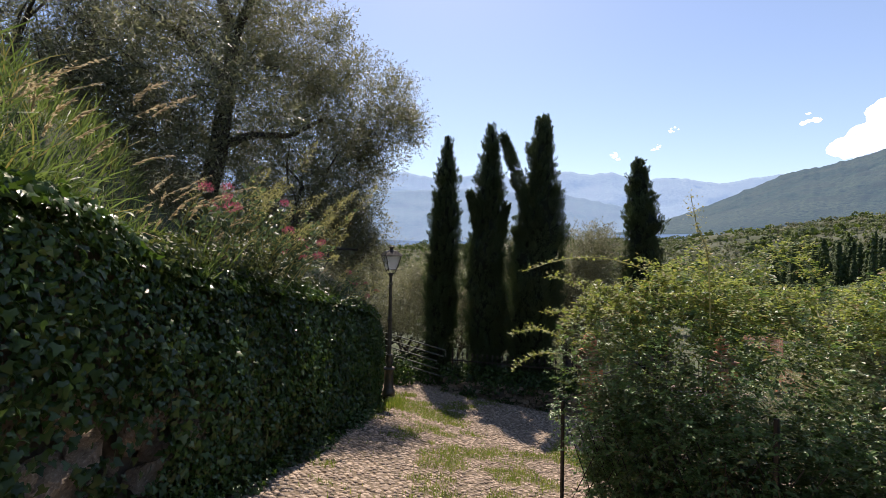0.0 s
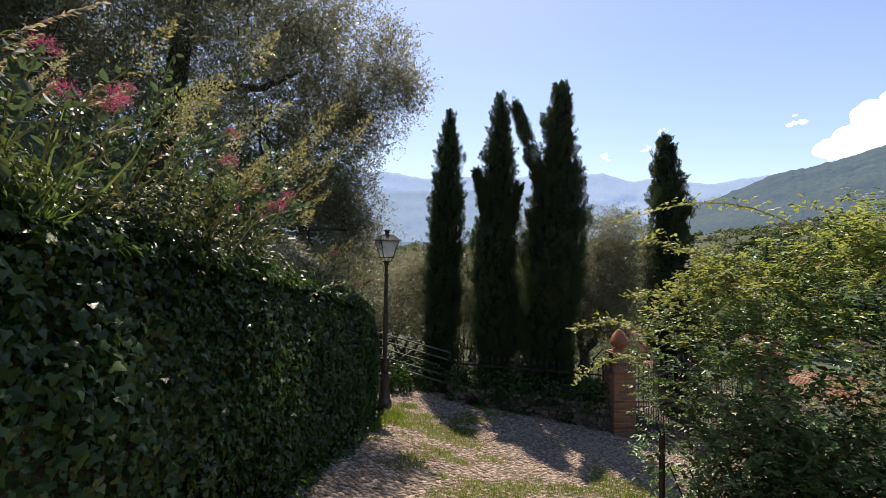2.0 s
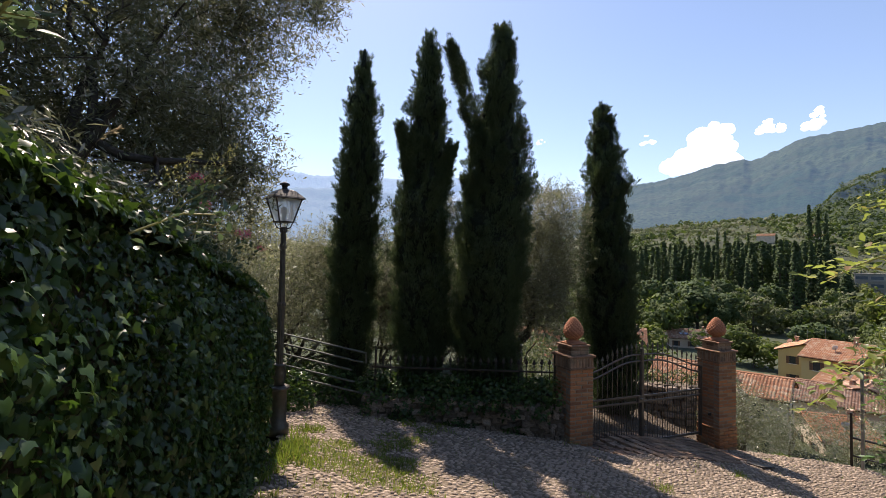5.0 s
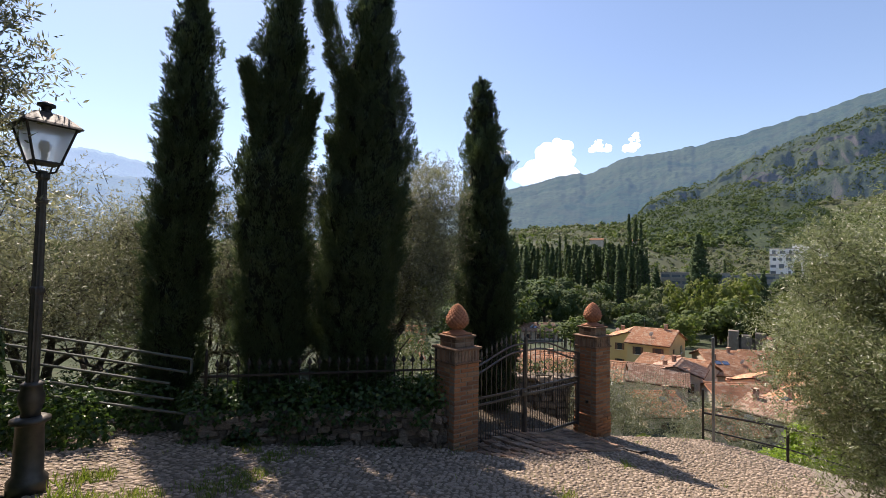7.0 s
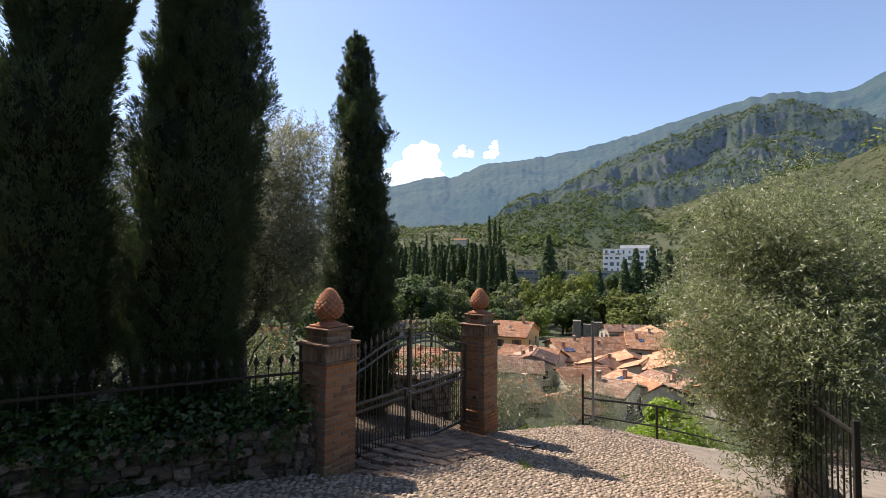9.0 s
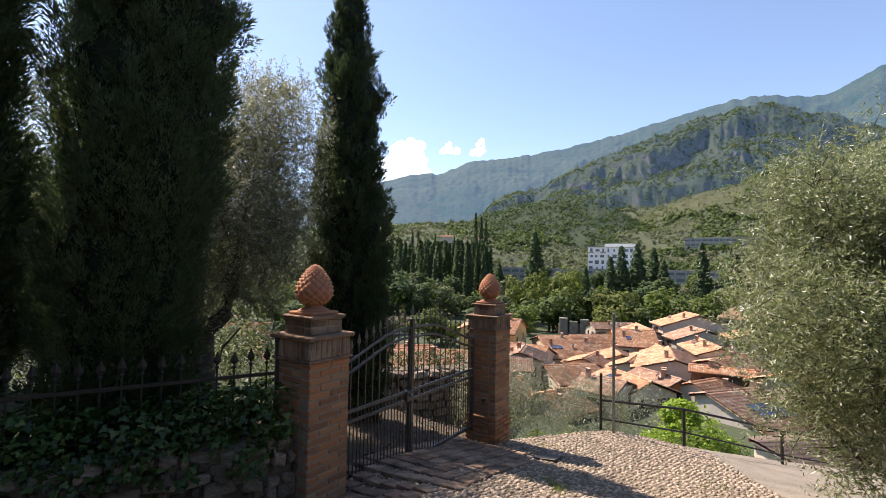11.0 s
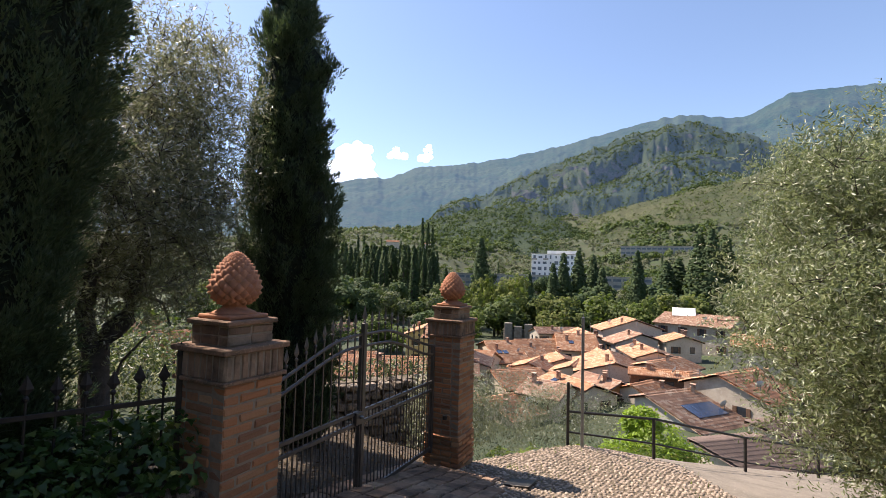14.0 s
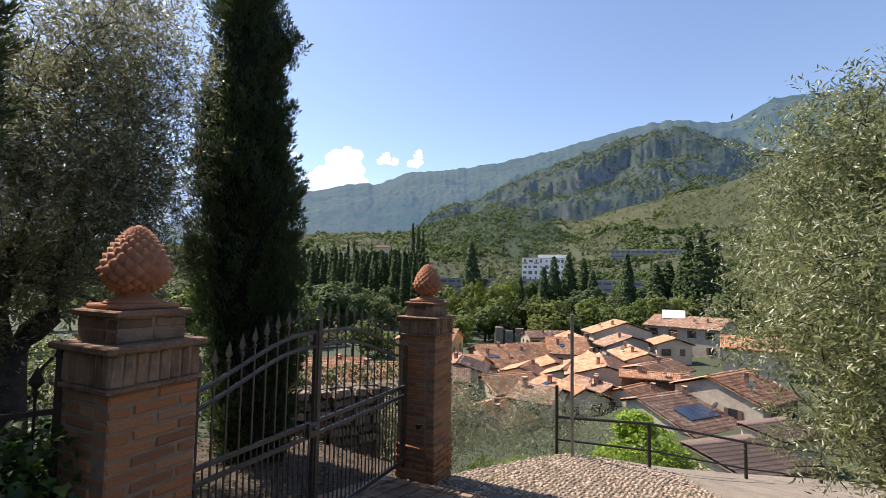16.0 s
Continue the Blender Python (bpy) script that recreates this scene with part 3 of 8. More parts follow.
# ---- cypresses ----
def cypress(at, height, radius, n, seed, label, lobes=(), lean=0.0, profile=None, tufts=84, leaf=(0.035, 0.085)):
    """A columnar cypress: bare stems at the foot, a core coloured near-black for inner shade and many upright sprays of
    scale leaves.
    """
    r = np.random.default_rng(seed)
    tree = thing("cypress_tree", at, label, "tree", "row of cypresses behind the fence")
    bm = bmesh.new()
    for k in range(4):
        a = k * 1.7 + seed
        tube(bm, [(0.14 * math.cos(a), 0.14 * math.sin(a), -0.35), (0.2 * math.cos(a), 0.2 * math.sin(a), height * 0.15), (0.1 * math.cos(a), 0.1 * math.sin(a), height * 0.5), (0, 0, height * 0.8)], [0.1, 0.075, 0.05, 0.02], 7)
    part("trunk", bm, M_BARK, tree, "dark ridged trunk stems")
    profile = profile or ([0, 0.05, 0.13, 0.3, 0.5, 0.62, 0.75, 0.86, 0.94, 1.0], [0.62, 0.8, 0.93, 1.0, 0.95, 0.86, 0.63, 0.36, 0.17, 0.02])

    def rad(h, a):
        lump = fbm(np.cos(a) * 0.9 + seed, h * height * 0.8 + np.sin(a) * 0.9, 3, seed)
        out = radius * np.interp(h, *profile) * (0.56 + 0.74 * lump)
        # knobs of foliage that stand out of the column
        for kh, ka, ks, kr in knobs:
            turn = np.abs((a - ka + math.pi) % math.tau - math.pi) * radius
            out = out + kr * np.exp(-((h - kh) * height / ks) ** 2 - (turn / ks) ** 2) * np.interp(h, [0, 0.85, 1], [1, 1, 0.4])
        return out

    knobs = [(r.uniform(0.05, 0.95), r.uniform(0, math.tau), r.uniform(0.12, 0.26), r.uniform(0.06, 0.2)) for _ in range(75)]

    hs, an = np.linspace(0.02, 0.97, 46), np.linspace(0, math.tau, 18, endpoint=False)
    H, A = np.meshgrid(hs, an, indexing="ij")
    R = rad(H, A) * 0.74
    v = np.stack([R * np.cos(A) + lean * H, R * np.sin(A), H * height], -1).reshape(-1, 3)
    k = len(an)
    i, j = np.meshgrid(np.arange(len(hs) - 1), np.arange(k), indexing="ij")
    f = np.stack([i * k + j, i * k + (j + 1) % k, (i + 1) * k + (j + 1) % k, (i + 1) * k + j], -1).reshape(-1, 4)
    link_mesh("inner_crown", v, f, M_CORE_SHADE, tree, "near-black inner core, shade between the sprays put into its colour")
    # each spray: root, axis, length, thickness
    h = r.uniform(0, 1, n * 3)
    h = h[r.uniform(0, 1, n * 3) < 0.25 + 0.75 * np.interp(h, *profile)][:n] * 0.955 + 0.005
    n = len(h)
    a = r.uniform(0, math.tau, n)
    wild = r.uniform(0, 1, n) < 0.4
    rr = rad(h, a) * r.uniform(0.72, 0.97, n)
    root = np.stack([rr * np.cos(a) + lean * h, rr * np.sin(a), h * height - 0.1], -1)
    tilt = np.where(wild, r.uniform(0.4, 1.3, n), r.uniform(0.05, 0.4, n)) * np.interp(h, [0, 0.8, 1], [1, 0.9, 0.3])
    axis = np.stack([tilt * np.cos(a), tilt * np.sin(a), np.ones(n)], -1) + r.normal(0, 0.07, (n, 3))
    size = r.uniform(0.16, 0.36, n) * np.interp(h, [0, 0.7, 1], [1.0, 0.95, 0.7])
    wide = r.uniform(0.045, 0.1, n) * np.interp(h, [0, 0.7, 1], [1, 0.95, 0.7])
    for lx, ly, z0, z1, lr in lobes:
        m = 190
        t = r.uniform(0, 0.94, m)
        aa = r.uniform(0, math.tau, m)
        cr = lr * np.interp(t, [0, 0.4, 0.8, 1], [1.1, 1, 0.75, 0.35]) * r.uniform(0.2, 0.85, m)
        q = np.stack([lx * (0.2 + 0.8 * t) + cr * np.cos(aa), ly * (0.2 + 0.8 * t) + cr * np.sin(aa), z0 + (z1 - z0) * t - 0.15], -1)
        root = np.concatenate([root, q])
        axis = np.concatenate([axis, np.stack([lx / (z1 - z0) + 0.2 * np.cos(aa), ly / (z1 - z0) + 0.2 * np.sin(aa), np.ones(m)], -1)])
        size, wide = np.concatenate([size, r.uniform(0.16, 0.32, m)]), np.concatenate([wide, r.uniform(0.04, 0.08, m)])
    axis /= np.linalg.norm(axis, axis=1, keepdims=True)
    k, n = tufts, len(root)
    t = r.uniform(0, 1, (n, k))
    off = r.normal(0, 1, (n, k, 3))
    off /= np.linalg.norm(off, axis=2, keepdims=True)
    w = wide[:, None] * np.sqrt(np.maximum(1 - t ** 3, 0.06)) * r.uniform(0.35, 1.15, (n, k))
    p = root[:, None] + axis[:, None] * (t * size[:, None])[:, :, None] + off * w[:, :, None]
    y = axis[:, None] + off * 0.55 + r.normal(0, 0.16, (n, k, 3))
    y = (y / np.linalg.norm(y, axis=2, keepdims=True)).reshape(-1, 3)
    p = p.reshape(-1, 3)
    x = np.cross(y, r.normal(0, 1, y.shape))
    x /= np.linalg.norm(x, axis=1, keepdims=True)
    scatter("crown", p, (x, y, np.cross(x, y)), r.uniform(*leaf, len(p)), SPRIG_V, SPRIG_F, M_CYPRESS, tree)
    return tree


def gz1(x, y):
    return float(ground_z(np.array([x]), np.array([y]))[0])


C1 = (-0.2, 15.1)
C2 = (1.18, 14.1)
C3 = (2.42, 13.7)
C4 = (6.22, 15.2)
cypress((C1[0], C1[1], -2.1), 7.55, 0.41, 1150, 1, "slim dark green cypress by the garden railing", [], 0.18, None, 56)
cypress((C2[0], C2[1], -2.05), 7.5, 0.51, 1300, 2, "dark green cypress with ragged upper outline", [(-0.42, 0.1, 0.8, 3.4, 0.22), (0.48, -0.3, 3.6, 5.0, 0.14), (-0.5, -0.2, 4.0, 5.4, 0.16)], 0.08, None, 56)
cypress((C3[0], C3[1], -2.05), 7.7, 0.65, 1900, 3, "broad dark cypress with a leaning second tip", [(-0.86, -0.2, 5.0, 7.0, 0.2), (-0.42, -0.1, 3.0, 4.4, 0.25)], 0.29, ([0, 0.05, 0.13, 0.3, 0.5, 0.62, 0.72, 0.8, 0.88, 0.95, 1.0], [0.66, 0.84, 0.97, 1.04, 0.98, 0.86, 0.62, 0.45, 0.34, 0.2, 0.03]), 76, (0.03, 0.066))
cypress((C4[0], C4[1], -3.2), 8.0, 0.64, 1350, 4, "dark green cypress standing behind the gate", [], -0.37, ([0, 0.05, 0.15, 0.4, 0.52, 0.65, 0.8, 0.92, 1.0], [0.5, 0.7, 0.9, 1.0, 0.92, 0.72, 0.48, 0.24, 0.02]), 60)


# ---- olive trees ----
def limb(bm, start, direction, length, radius, depth, r, tips, bend=0.35, sides=7):
    pts, rad = [Vector(start)], [radius]
    d = Vector(direction).normalized()
    n = 4
    for k in range(n):
        d = (d + Vector(r.normal(0, bend, 3)) * 0.5 + Vector((0, 0, 0.06))).normalized()
        pts.append(pts[-1] + d * length / n)
        rad.append(radius * (1 - (0.7 if depth else 0.88) * (k + 1) / n))
    tube(bm, pts, rad, sides)
    if depth == 0:
        tips.append(pts[-1][:])
        return
    for k in range(3 if depth > 1 else 2):
        i = int(r.integers(2, n + 1))
        nd = (d + Vector(r.normal(0, 0.75, 3))).normalized()
        limb(bm, pts[i], nd, length * r.uniform(0.55, 0.8), max(rad[i] * 0.8, radius * 0.45), depth - 1, r, tips, bend, max(4, sides - 1))


def olive(at, stems, blobs, n_twig, seed, label, leaf=0.065, mat=None, trunk_r=0.14, depth=2, limb_len=1.4, group="olive trees", wood=(), clusters=0):
    """An olive: crooked stems, limbs, and a loose crown of narrow grey-green leaves along twigs."""
    r = np.random.default_rng(seed)
    tree = thing("olive_tree", at, label, "tree", group)
    bm, tips = bmesh.new(), []
    for (dx, dy, dz, ln) in stems:
        limb(bm, (0.25 * dx, 0.25 * dy, -0.3), (dx, dy, dz), ln, trunk_r, depth, r, tips)
    for pts, r0, r1 in wood:
        tube(bm, [Vector(q) - Vector(at) for q in pts], list(np.linspace(r0, r1, len(pts))), 9)
    part("trunk", bm, M_BARK, tree, "gnarled grey-brown trunk and limbs", True)
    blobs = np.array(blobs, dtype=float)
    vol = blobs[:, 3] * blobs[:, 4] * blobs[:, 5]
    pick = r.choice(len(blobs), n_twig, p=vol ** 0.67 / (vol ** 0.67).sum())
    d = r.normal(0, 1, (n_twig, 3))
    d /= np.linalg.norm(d, axis=1, keepdims=True)
    rad = r.uniform(0.25, 1.0, n_twig) ** 0.55
    lump = 0.72 + 0.55 * fbm(d[:, 0] * 2.4 + pick, d[:, 1] * 2.4 + d[:, 2] * 2.0, 3, seed)
    root = blobs[pick, :3] + d * blobs[pick, 3:6] * (rad * lump)[:, None]
    if clusters:
        # leafy masses round the branch ends, with gaps between them
        own = r.integers(0, clusters, n_twig)
        mid = root[:clusters][own]
        spread = r.uniform(0.2, 0.46, clusters)[own] * r.uniform(0.1, 1, n_twig) ** 0.45
        d = r.normal(0, 1, (n_twig, 3)) * np.array([1, 1, 0.75])
        d /= np.linalg.norm(d, axis=1, keepdims=True)
        root = mid + d * spread[:, None]
    k = 10
    grow = d * 0.7 + r.normal(0, 0.55, (n_twig, 3)) + np.array([0, 0, 0.25])
    grow /= np.linalg.norm(grow, axis=1, keepdims=True)
    ln = r.uniform(0.18, 0.42, n_twig) * leaf / 0.065
    t = np.tile(np.linspace(0.05, 1, k), n_twig)
    g, l2 = np.repeat(grow, k, 0), np.repeat(ln, k)
    p = np.repeat(root, k, 0) + g * (t * l2)[:, None] + np.array([0, 0, -0.12]) * (t ** 2 * l2)[:, None]
    side = r.normal(0, 1, (n_twig * k, 3))
    side -= (side * g).sum(1, keepdims=True) * g
    y = g * 0.6 + side / np.linalg.norm(side, axis=1, keepdims=True)
    y /= np.linalg.norm(y, axis=1, keepdims=True)
    ax = frames_from(np.cross(y, r.normal(0, 1, y.shape)), y, r=r)
    scatter("crown", p, ax, r.uniform(0.7, 1.25, len(p)) * leaf, LANCE_V, LANCE_F, mat or M_OLIVE, tree)
    m = min(n_twig, 2500)
    x = np.cross(grow[:m], np.array([0.3, 0.2, 0.9]))
    x /= np.linalg.norm(x, axis=1, keepdims=True)
    scatter("twig_work", root[:m] - grow[:m] * 0.25 * ln[:m, None], (x, grow[:m], np.cross(x, grow[:m])), ln[:m] * 1.3, [(-0.012, 0, 0), (0.012, 0, 0), (0, 1, 0), (0, 0, 0.014), (0, 0, -0.014)], [(0, 1, 2), (3, 4, 2)], M_BARK, tree)
    return tree


# big olives on the bank above the ivy wall
olive((-3.6, 9.6, 0.55), [(-0.5, 0.2, 1, 2.2), (0.4, 0.3, 1, 2.2)], [(0.0, 1.6, 3.8, 2.0, 1.8, 2.1), (-1.6, 0.2, 4.4, 2.6, 2.4, 2.3), (0.2, 1.2, 2.0, 1.2, 1.4, 1.3), (-0.6, -1.2, 3.1, 1.9, 1.6, 1.8), (-0.6, 0.4, 5.6, 1.7, 1.7, 1.3), (1.2, 2.4, 4.4, 1.4, 1.2, 1.4), (-2.4, -0.6, 3.0, 1.7, 1.5, 1.6), (2.0, 2.9, 3.9, 0.9, 1.0, 1.1), (2.3, 2.7, 4.5, 0.8, 1.0, 0.9), (1.1, 2.8, 2.4, 0.8, 0.9, 1.1), (1.4, 2.2, 0.9, 0.5, 0.7, 0.7), (1.2, 2.7, 1.2, 0.7, 0.8, 0.7), (1.6, 2.8, 0.3, 0.4, 0.6, 0.5), (1.2, 2.2, 1.5, 0.75, 0.8, 0.8), (0.9, 1.8, 5.4, 0.9, 0.9, 1.0), (0.9, 2.0, 2.6, 1.1, 1.0, 1.2), (1.1, 2.4, 1.7, 0.8, 0.85, 0.9), (1.2, 1.5, 1.3, 0.9, 0.9, 0.8), (1.3, 2.6, 3.0, 0.8, 0.9, 0.9), (0.4, 0.6, 1.4, 0.9, 0.9, 0.9), (-1.2, -1.0, 2.0, 1.3, 1.2, 1.2)], 24000, 21, "large grey-green olive tree on the grassy bank", 0.08, None, 0.13, 2, 1.4, "olive trees", [([(-4.75, 9.3, 0.9), (-4.55, 9.5, 2.3), (-4.4, 9.7, 3.4), (-4.2, 9.6, 4.6), (-4.05, 9.5, 5.6), (-4.4, 9.4, 6.6)], 0.24, 0.08), ([(-4.05, 9.5, 5.6), (-3.6, 9.3, 6.3), (-3.4, 9.0, 6.9)], 0.1, 0.04), ([(-4.4, 9.7, 3.5), (-3.7, 9.6, 3.7), (-3.0, 9.8, 3.75), (-2.4, 9.9, 4.1)], 0.09, 0.035), ([(-4.2, 9.6, 4.7), (-4.9, 9.3, 5.5), (-5.7, 9.2, 6.1)], 0.11, 0.04), ([(-3.55, 11.0, 0.2), (-3.47, 11.04, 1.7), (-3.43, 11.2, 2.1), (-3.1, 11.2, 2.5), (-2.7, 11.0, 3.1), (-2.4, 11.1, 3.7)], 0.13, 0.012)], 640)
olive((-6.9, 8.0, 2.2), [(0.2, 0, 1, 2.2), (-0.4, 0.2, 1, 2.0)], [(0.3, 0.2, 3.4, 2.4, 2.4, 2.2), (-1.2, 0.8, 3.0, 2.2, 2.2, 2.0), (0.5, -0.8, 2.0, 1.7, 1.6, 1.5), (0.6, 0.6, 4.4, 1.8, 2.0, 1.6)], 6000, 22, "old olive tree on the grassy bank", 0.075, None, 0.16, clusters=200)
# olive over the iron gate beside the road
olive((7.2, 8.22, -2.95), [(0.4, -0.1, 1, 1.6), (0.15, 0.1, 1, 1.5)], [(-0.1, 0.35, 2.0, 1.25, 1.2, 1.35), (-0.35, 0.25, 1.75, 0.98, 0.85, 0.72), (0.8, 0.2, 2.4, 1.3, 1.2, 1.2), (0.35, 0.5, 3.05, 0.9, 0.9, 0.9), (0.7, 0.0, 1.25, 0.6, 0.55, 0.5), (1.6, 0.2, 2.6, 1.2, 1.1, 1.3)], 21000, 23, "sunlit olive tree overhanging an iron gate", 0.05, M_OLIVE_B, 0.1, 2, 1.0, clusters=330)
# olives in the garden behind the cypresses
olive((-2.3, 17.2, -2.4), [(0.5, 0, 1, 1.6), (-0.5, 0.1, 1, 1.7), (0.1, 0.2, 1, 1.8), (0.9, -0.2, 1, 1.5)], [(0, 0, 2.6, 2.2, 2.0, 1.7), (1.2, 0, 2.1, 1.4, 1.4, 1.6), (-1.6, 0.3, 2.2, 1.8, 1.6, 1.5)], 9500, 24, "twiggy grey-brown olive tree beyond the road", 0.066, None, 0.12, 3, 1.4, clusters=300)
olive((2.0, 17.0, -2.9), [(0.15, 0, 1, 1.8), (-0.3, 0.1, 1, 1.6)], [(0, 0, 2.2, 1.0, 1.0, 1.3), (0.3, 0, 3.6, 0.9, 0.9, 1.2), (-0.8, 0.2, 2.6, 1.0, 1.0, 1.2), (0.2, 0, 4.7, 0.55, 0.6, 0.6)], 4200, 27, "upright olive tree between the cypresses", 0.07, None, 0.09, clusters=140)
olive((0.5, 18.0, -3.2), [(0.3, 0, 1, 1.7), (-0.3, 0.1, 1, 1.8)], [(0, 0, 3.3, 2.1, 1.9, 1.7), (1.2, 0.2, 2.5, 1.5, 1.5, 1.5)], 3500, 25, "olive tree in the garden behind the cypresses", 0.08, clusters=130)
olive((4.1, 15.75, -2.75), [], [(-0.04, -0.28, 3.00, 1.26, 1.26, 1.43), (-0.29, -0.28, 2.58, 1.09, 1.09, 0.84), (0.42, -0.28, 3.67, 0.66, 0.7, 0.84), (-0.54, -0.44, 4.18, 0.93, 0.84, 0.76), (0.38, -0.02, 2.66, 0.93, 0.84, 1.01), (0.1, -0.28, 4.60, 0.95, 0.95, 0.84), (-0.55, 0.1, 1.9, 0.6, 0.6, 0.7)], 9500, 26, "loose-crowned olive tree with a dark forked trunk behind the fence", 0.058, None, 0.08, 2, 1.0, "olive trees", [([(3.87, 15.66, -2.44), (3.84, 15.67, -1.86), (3.84, 15.67, -1.51), (3.97, 15.64, -1.29), (4.10, 15.60, -1.14), (4.15, 15.58, -0.90), (4.19, 15.57, -0.69), (4.19, 15.57, -0.41)], 0.16, 0.075), ([(4.19, 15.57, -0.42), (4.26, 15.55, -0.05), (4.31, 15.53, 0.34), (4.32, 15.53, 0.73)], 0.06, 0.022), ([(4.19, 15.57, -0.41), (4.34, 15.52, -0.27), (4.53, 15.45, -0.16), (4.65, 15.41, -0.29), (4.75, 15.37, -0.51)], 0.055, 0.018), ([(4.19, 15.57, -0.65), (4.12, 15.60, -0.59), (3.94, 15.65, -0.78), (3.78, 15.69, -0.72)], 0.035, 0.03), ([(3.81, 15.68, -1.62), (3.71, 15.70, -1.04), (3.77, 15.69, -0.72), (3.77, 15.69, -0.51), (3.85, 15.67, -0.33), (3.91, 15.65, -0.02)], 0.1, 0.035), ([(3.77, 15.69, -0.72), (3.65, 15.72, -0.57), (3.54, 15.74, -0.52)], 0.05, 0.02), ([(4.17, 15.58, -0.84), (4.32, 15.53, -0.90), (4.45, 15.49, -0.97), (4.53, 15.45, -1.26)], 0.028, 0.01), ([(3.87, 15.67, -1.86), (4.00, 15.63, -1.94), (4.03, 15.62, -1.83), (4.08, 15.61, -1.65), (4.30, 15.54, -1.37)], 0.035, 0.012)], 250)

# ---- retaining wall with ivy ----
WALL_TOP = ([-4, 2.6, 3.4, 3.9, 4.3, 5.2, 7.0, 10, 11.9], [2.2, 1.66, 1.54, 1.25, 1.14, 1.05, 0.82, 0.28, -0.04])


def wall_x(y):
    return -1.69 + 0.0375 * (np.asarray(y) - 2)


def rock_mesh(name, seed, mat, flat=0.7):
    bm = bmesh.new()
    bmesh.ops.create_icosphere(bm, subdivisions=2, radius=0.5)
    r = random.Random(seed)
    cuts = [(Vector((r.uniform(-1, 1), r.uniform(-1, 1), r.uniform(-1, 1))).normalized(), r.uniform(0.3, 0.42)) for _ in range(9)]
    for v in bm.verts:
        for nrm, d in cuts:
            k = v.co.dot(nrm) - d
            if k > 0:
                v.co -= nrm * k
        v.co += Vector([r.uniform(-0.035, 0.035) for _ in range(3)])
    me = bpy.data.meshes.new(name)
    bm.to_mesh(me)
    bm.free()
    me.materials.append(mat)
    return me


ROCKS = [rock_mesh("stone", 100 + k, M_STONE) for k in range(9)]


def block_mesh(seed):
    """A roughly squared rubble stone, one unit across, with broken edges."""
    bm = box(bmesh.new(), (1, 1, 1))
    r = random.Random(seed)
    for v in bm.verts:
        v.co += Vector((r.uniform(-0.17, 0.1) * math.copysign(1, v.co.x), r.uniform(-0.1, 0.1), r.uniform(-0.2, 0.08) * math.copysign(1, v.co.z)))
    bmesh.ops.bevel(bm, geom=list(bm.edges), offset=0.15, segments=2, profile=0.55, affect="EDGES")
    for v in bm.verts:
        v.co += Vector([r.uniform(-0.025, 0.025) for _ in range(3)])
    me = bpy.data.meshes.new("stone")
    bm.to_mesh(me)
    bm.free()
    me.materials.append(M_STONE)
    return me


BLOCKS = [block_mesh(200 + k) for k in range(12)]


def put_stone(parent, at, size, rot, kinds=None):
    kinds = kinds or ROCKS
    ob = new("stone", kinds[int(rng.integers(0, len(kinds)))])
    ob.parent = parent
    ob.matrix_basis = pose(*at, *rot) @ Matrix.Diagonal((*size, 1))
    return ob


def retaining_wall():
    ys, hs = np.linspace(-4, 11.9, 110), np.linspace(0, 1, 16)
    Y, H = np.meshgrid(ys, hs, indexing="ij")
    g = near_z(wall_x(Y) + 0.3, Y) - 0.25
    top = np.interp(Y, *WALL_TOP) - 0.12
    Z = g + (top - g) * H
    X = wall_x(Y) - 0.1 - 0.12 * H + 0.12 * (fbm(Y * 2.2, Z * 2.2, 3, 4) - 0.5) - 0.9 * np.clip((Y - 10.9) / 1.0, 0, 1) ** 2
    v = np.stack([X, Y, Z], -1).reshape(-1, 3)
    back = v.copy()
    back[:, 0] = -2.55
    n, k = len(ys), len(hs)
    i, j = np.meshgrid(np.arange(n - 1), np.arange(k - 1), indexing="ij")
    f = np.stack([i * k + j, (i + 1) * k + j, (i + 1) * k + j + 1, i * k + j + 1], -1).reshape(-1, 4)
    m = n * k
    t = np.arange(n - 1)
    top_f = np.stack([t * k + k - 1, (t + 1) * k + k - 1, (t + 1) * k + k - 1 + m, t * k + k - 1 + m], -1)
    e = (n - 1) * k
    h = np.arange(k - 1)
    end_f = np.stack([e + h, e + h + m, e + h + 1 + m, e + h + 1], -1)
    w = link_mesh("wall_west", np.concatenate([v, back]), np.concatenate([f[:, ::-1], f + m, top_f, end_f]), M_MORTAR)
    tagged(w, "rubble stone retaining wall overgrown with ivy", "wall", kind="structure")
    for _ in range(230):
        y = rng.uniform(0.8, 8.5)
        lo = float(near_z(wall_x(y) + 0.3, y)) - 0.05
        z = lo + rng.uniform(0, 1.0 if y < 4.4 else 0.4)
        s = rng.uniform(0.14, 0.4)
        put_stone(w, (float(wall_x(y)) - 0.04, y, z), (0.3 * s / 0.3 * 0.6, s * 1.25, s * 0.85), rng.uniform(-25, 25, 3))
    return w


retaining_wall()


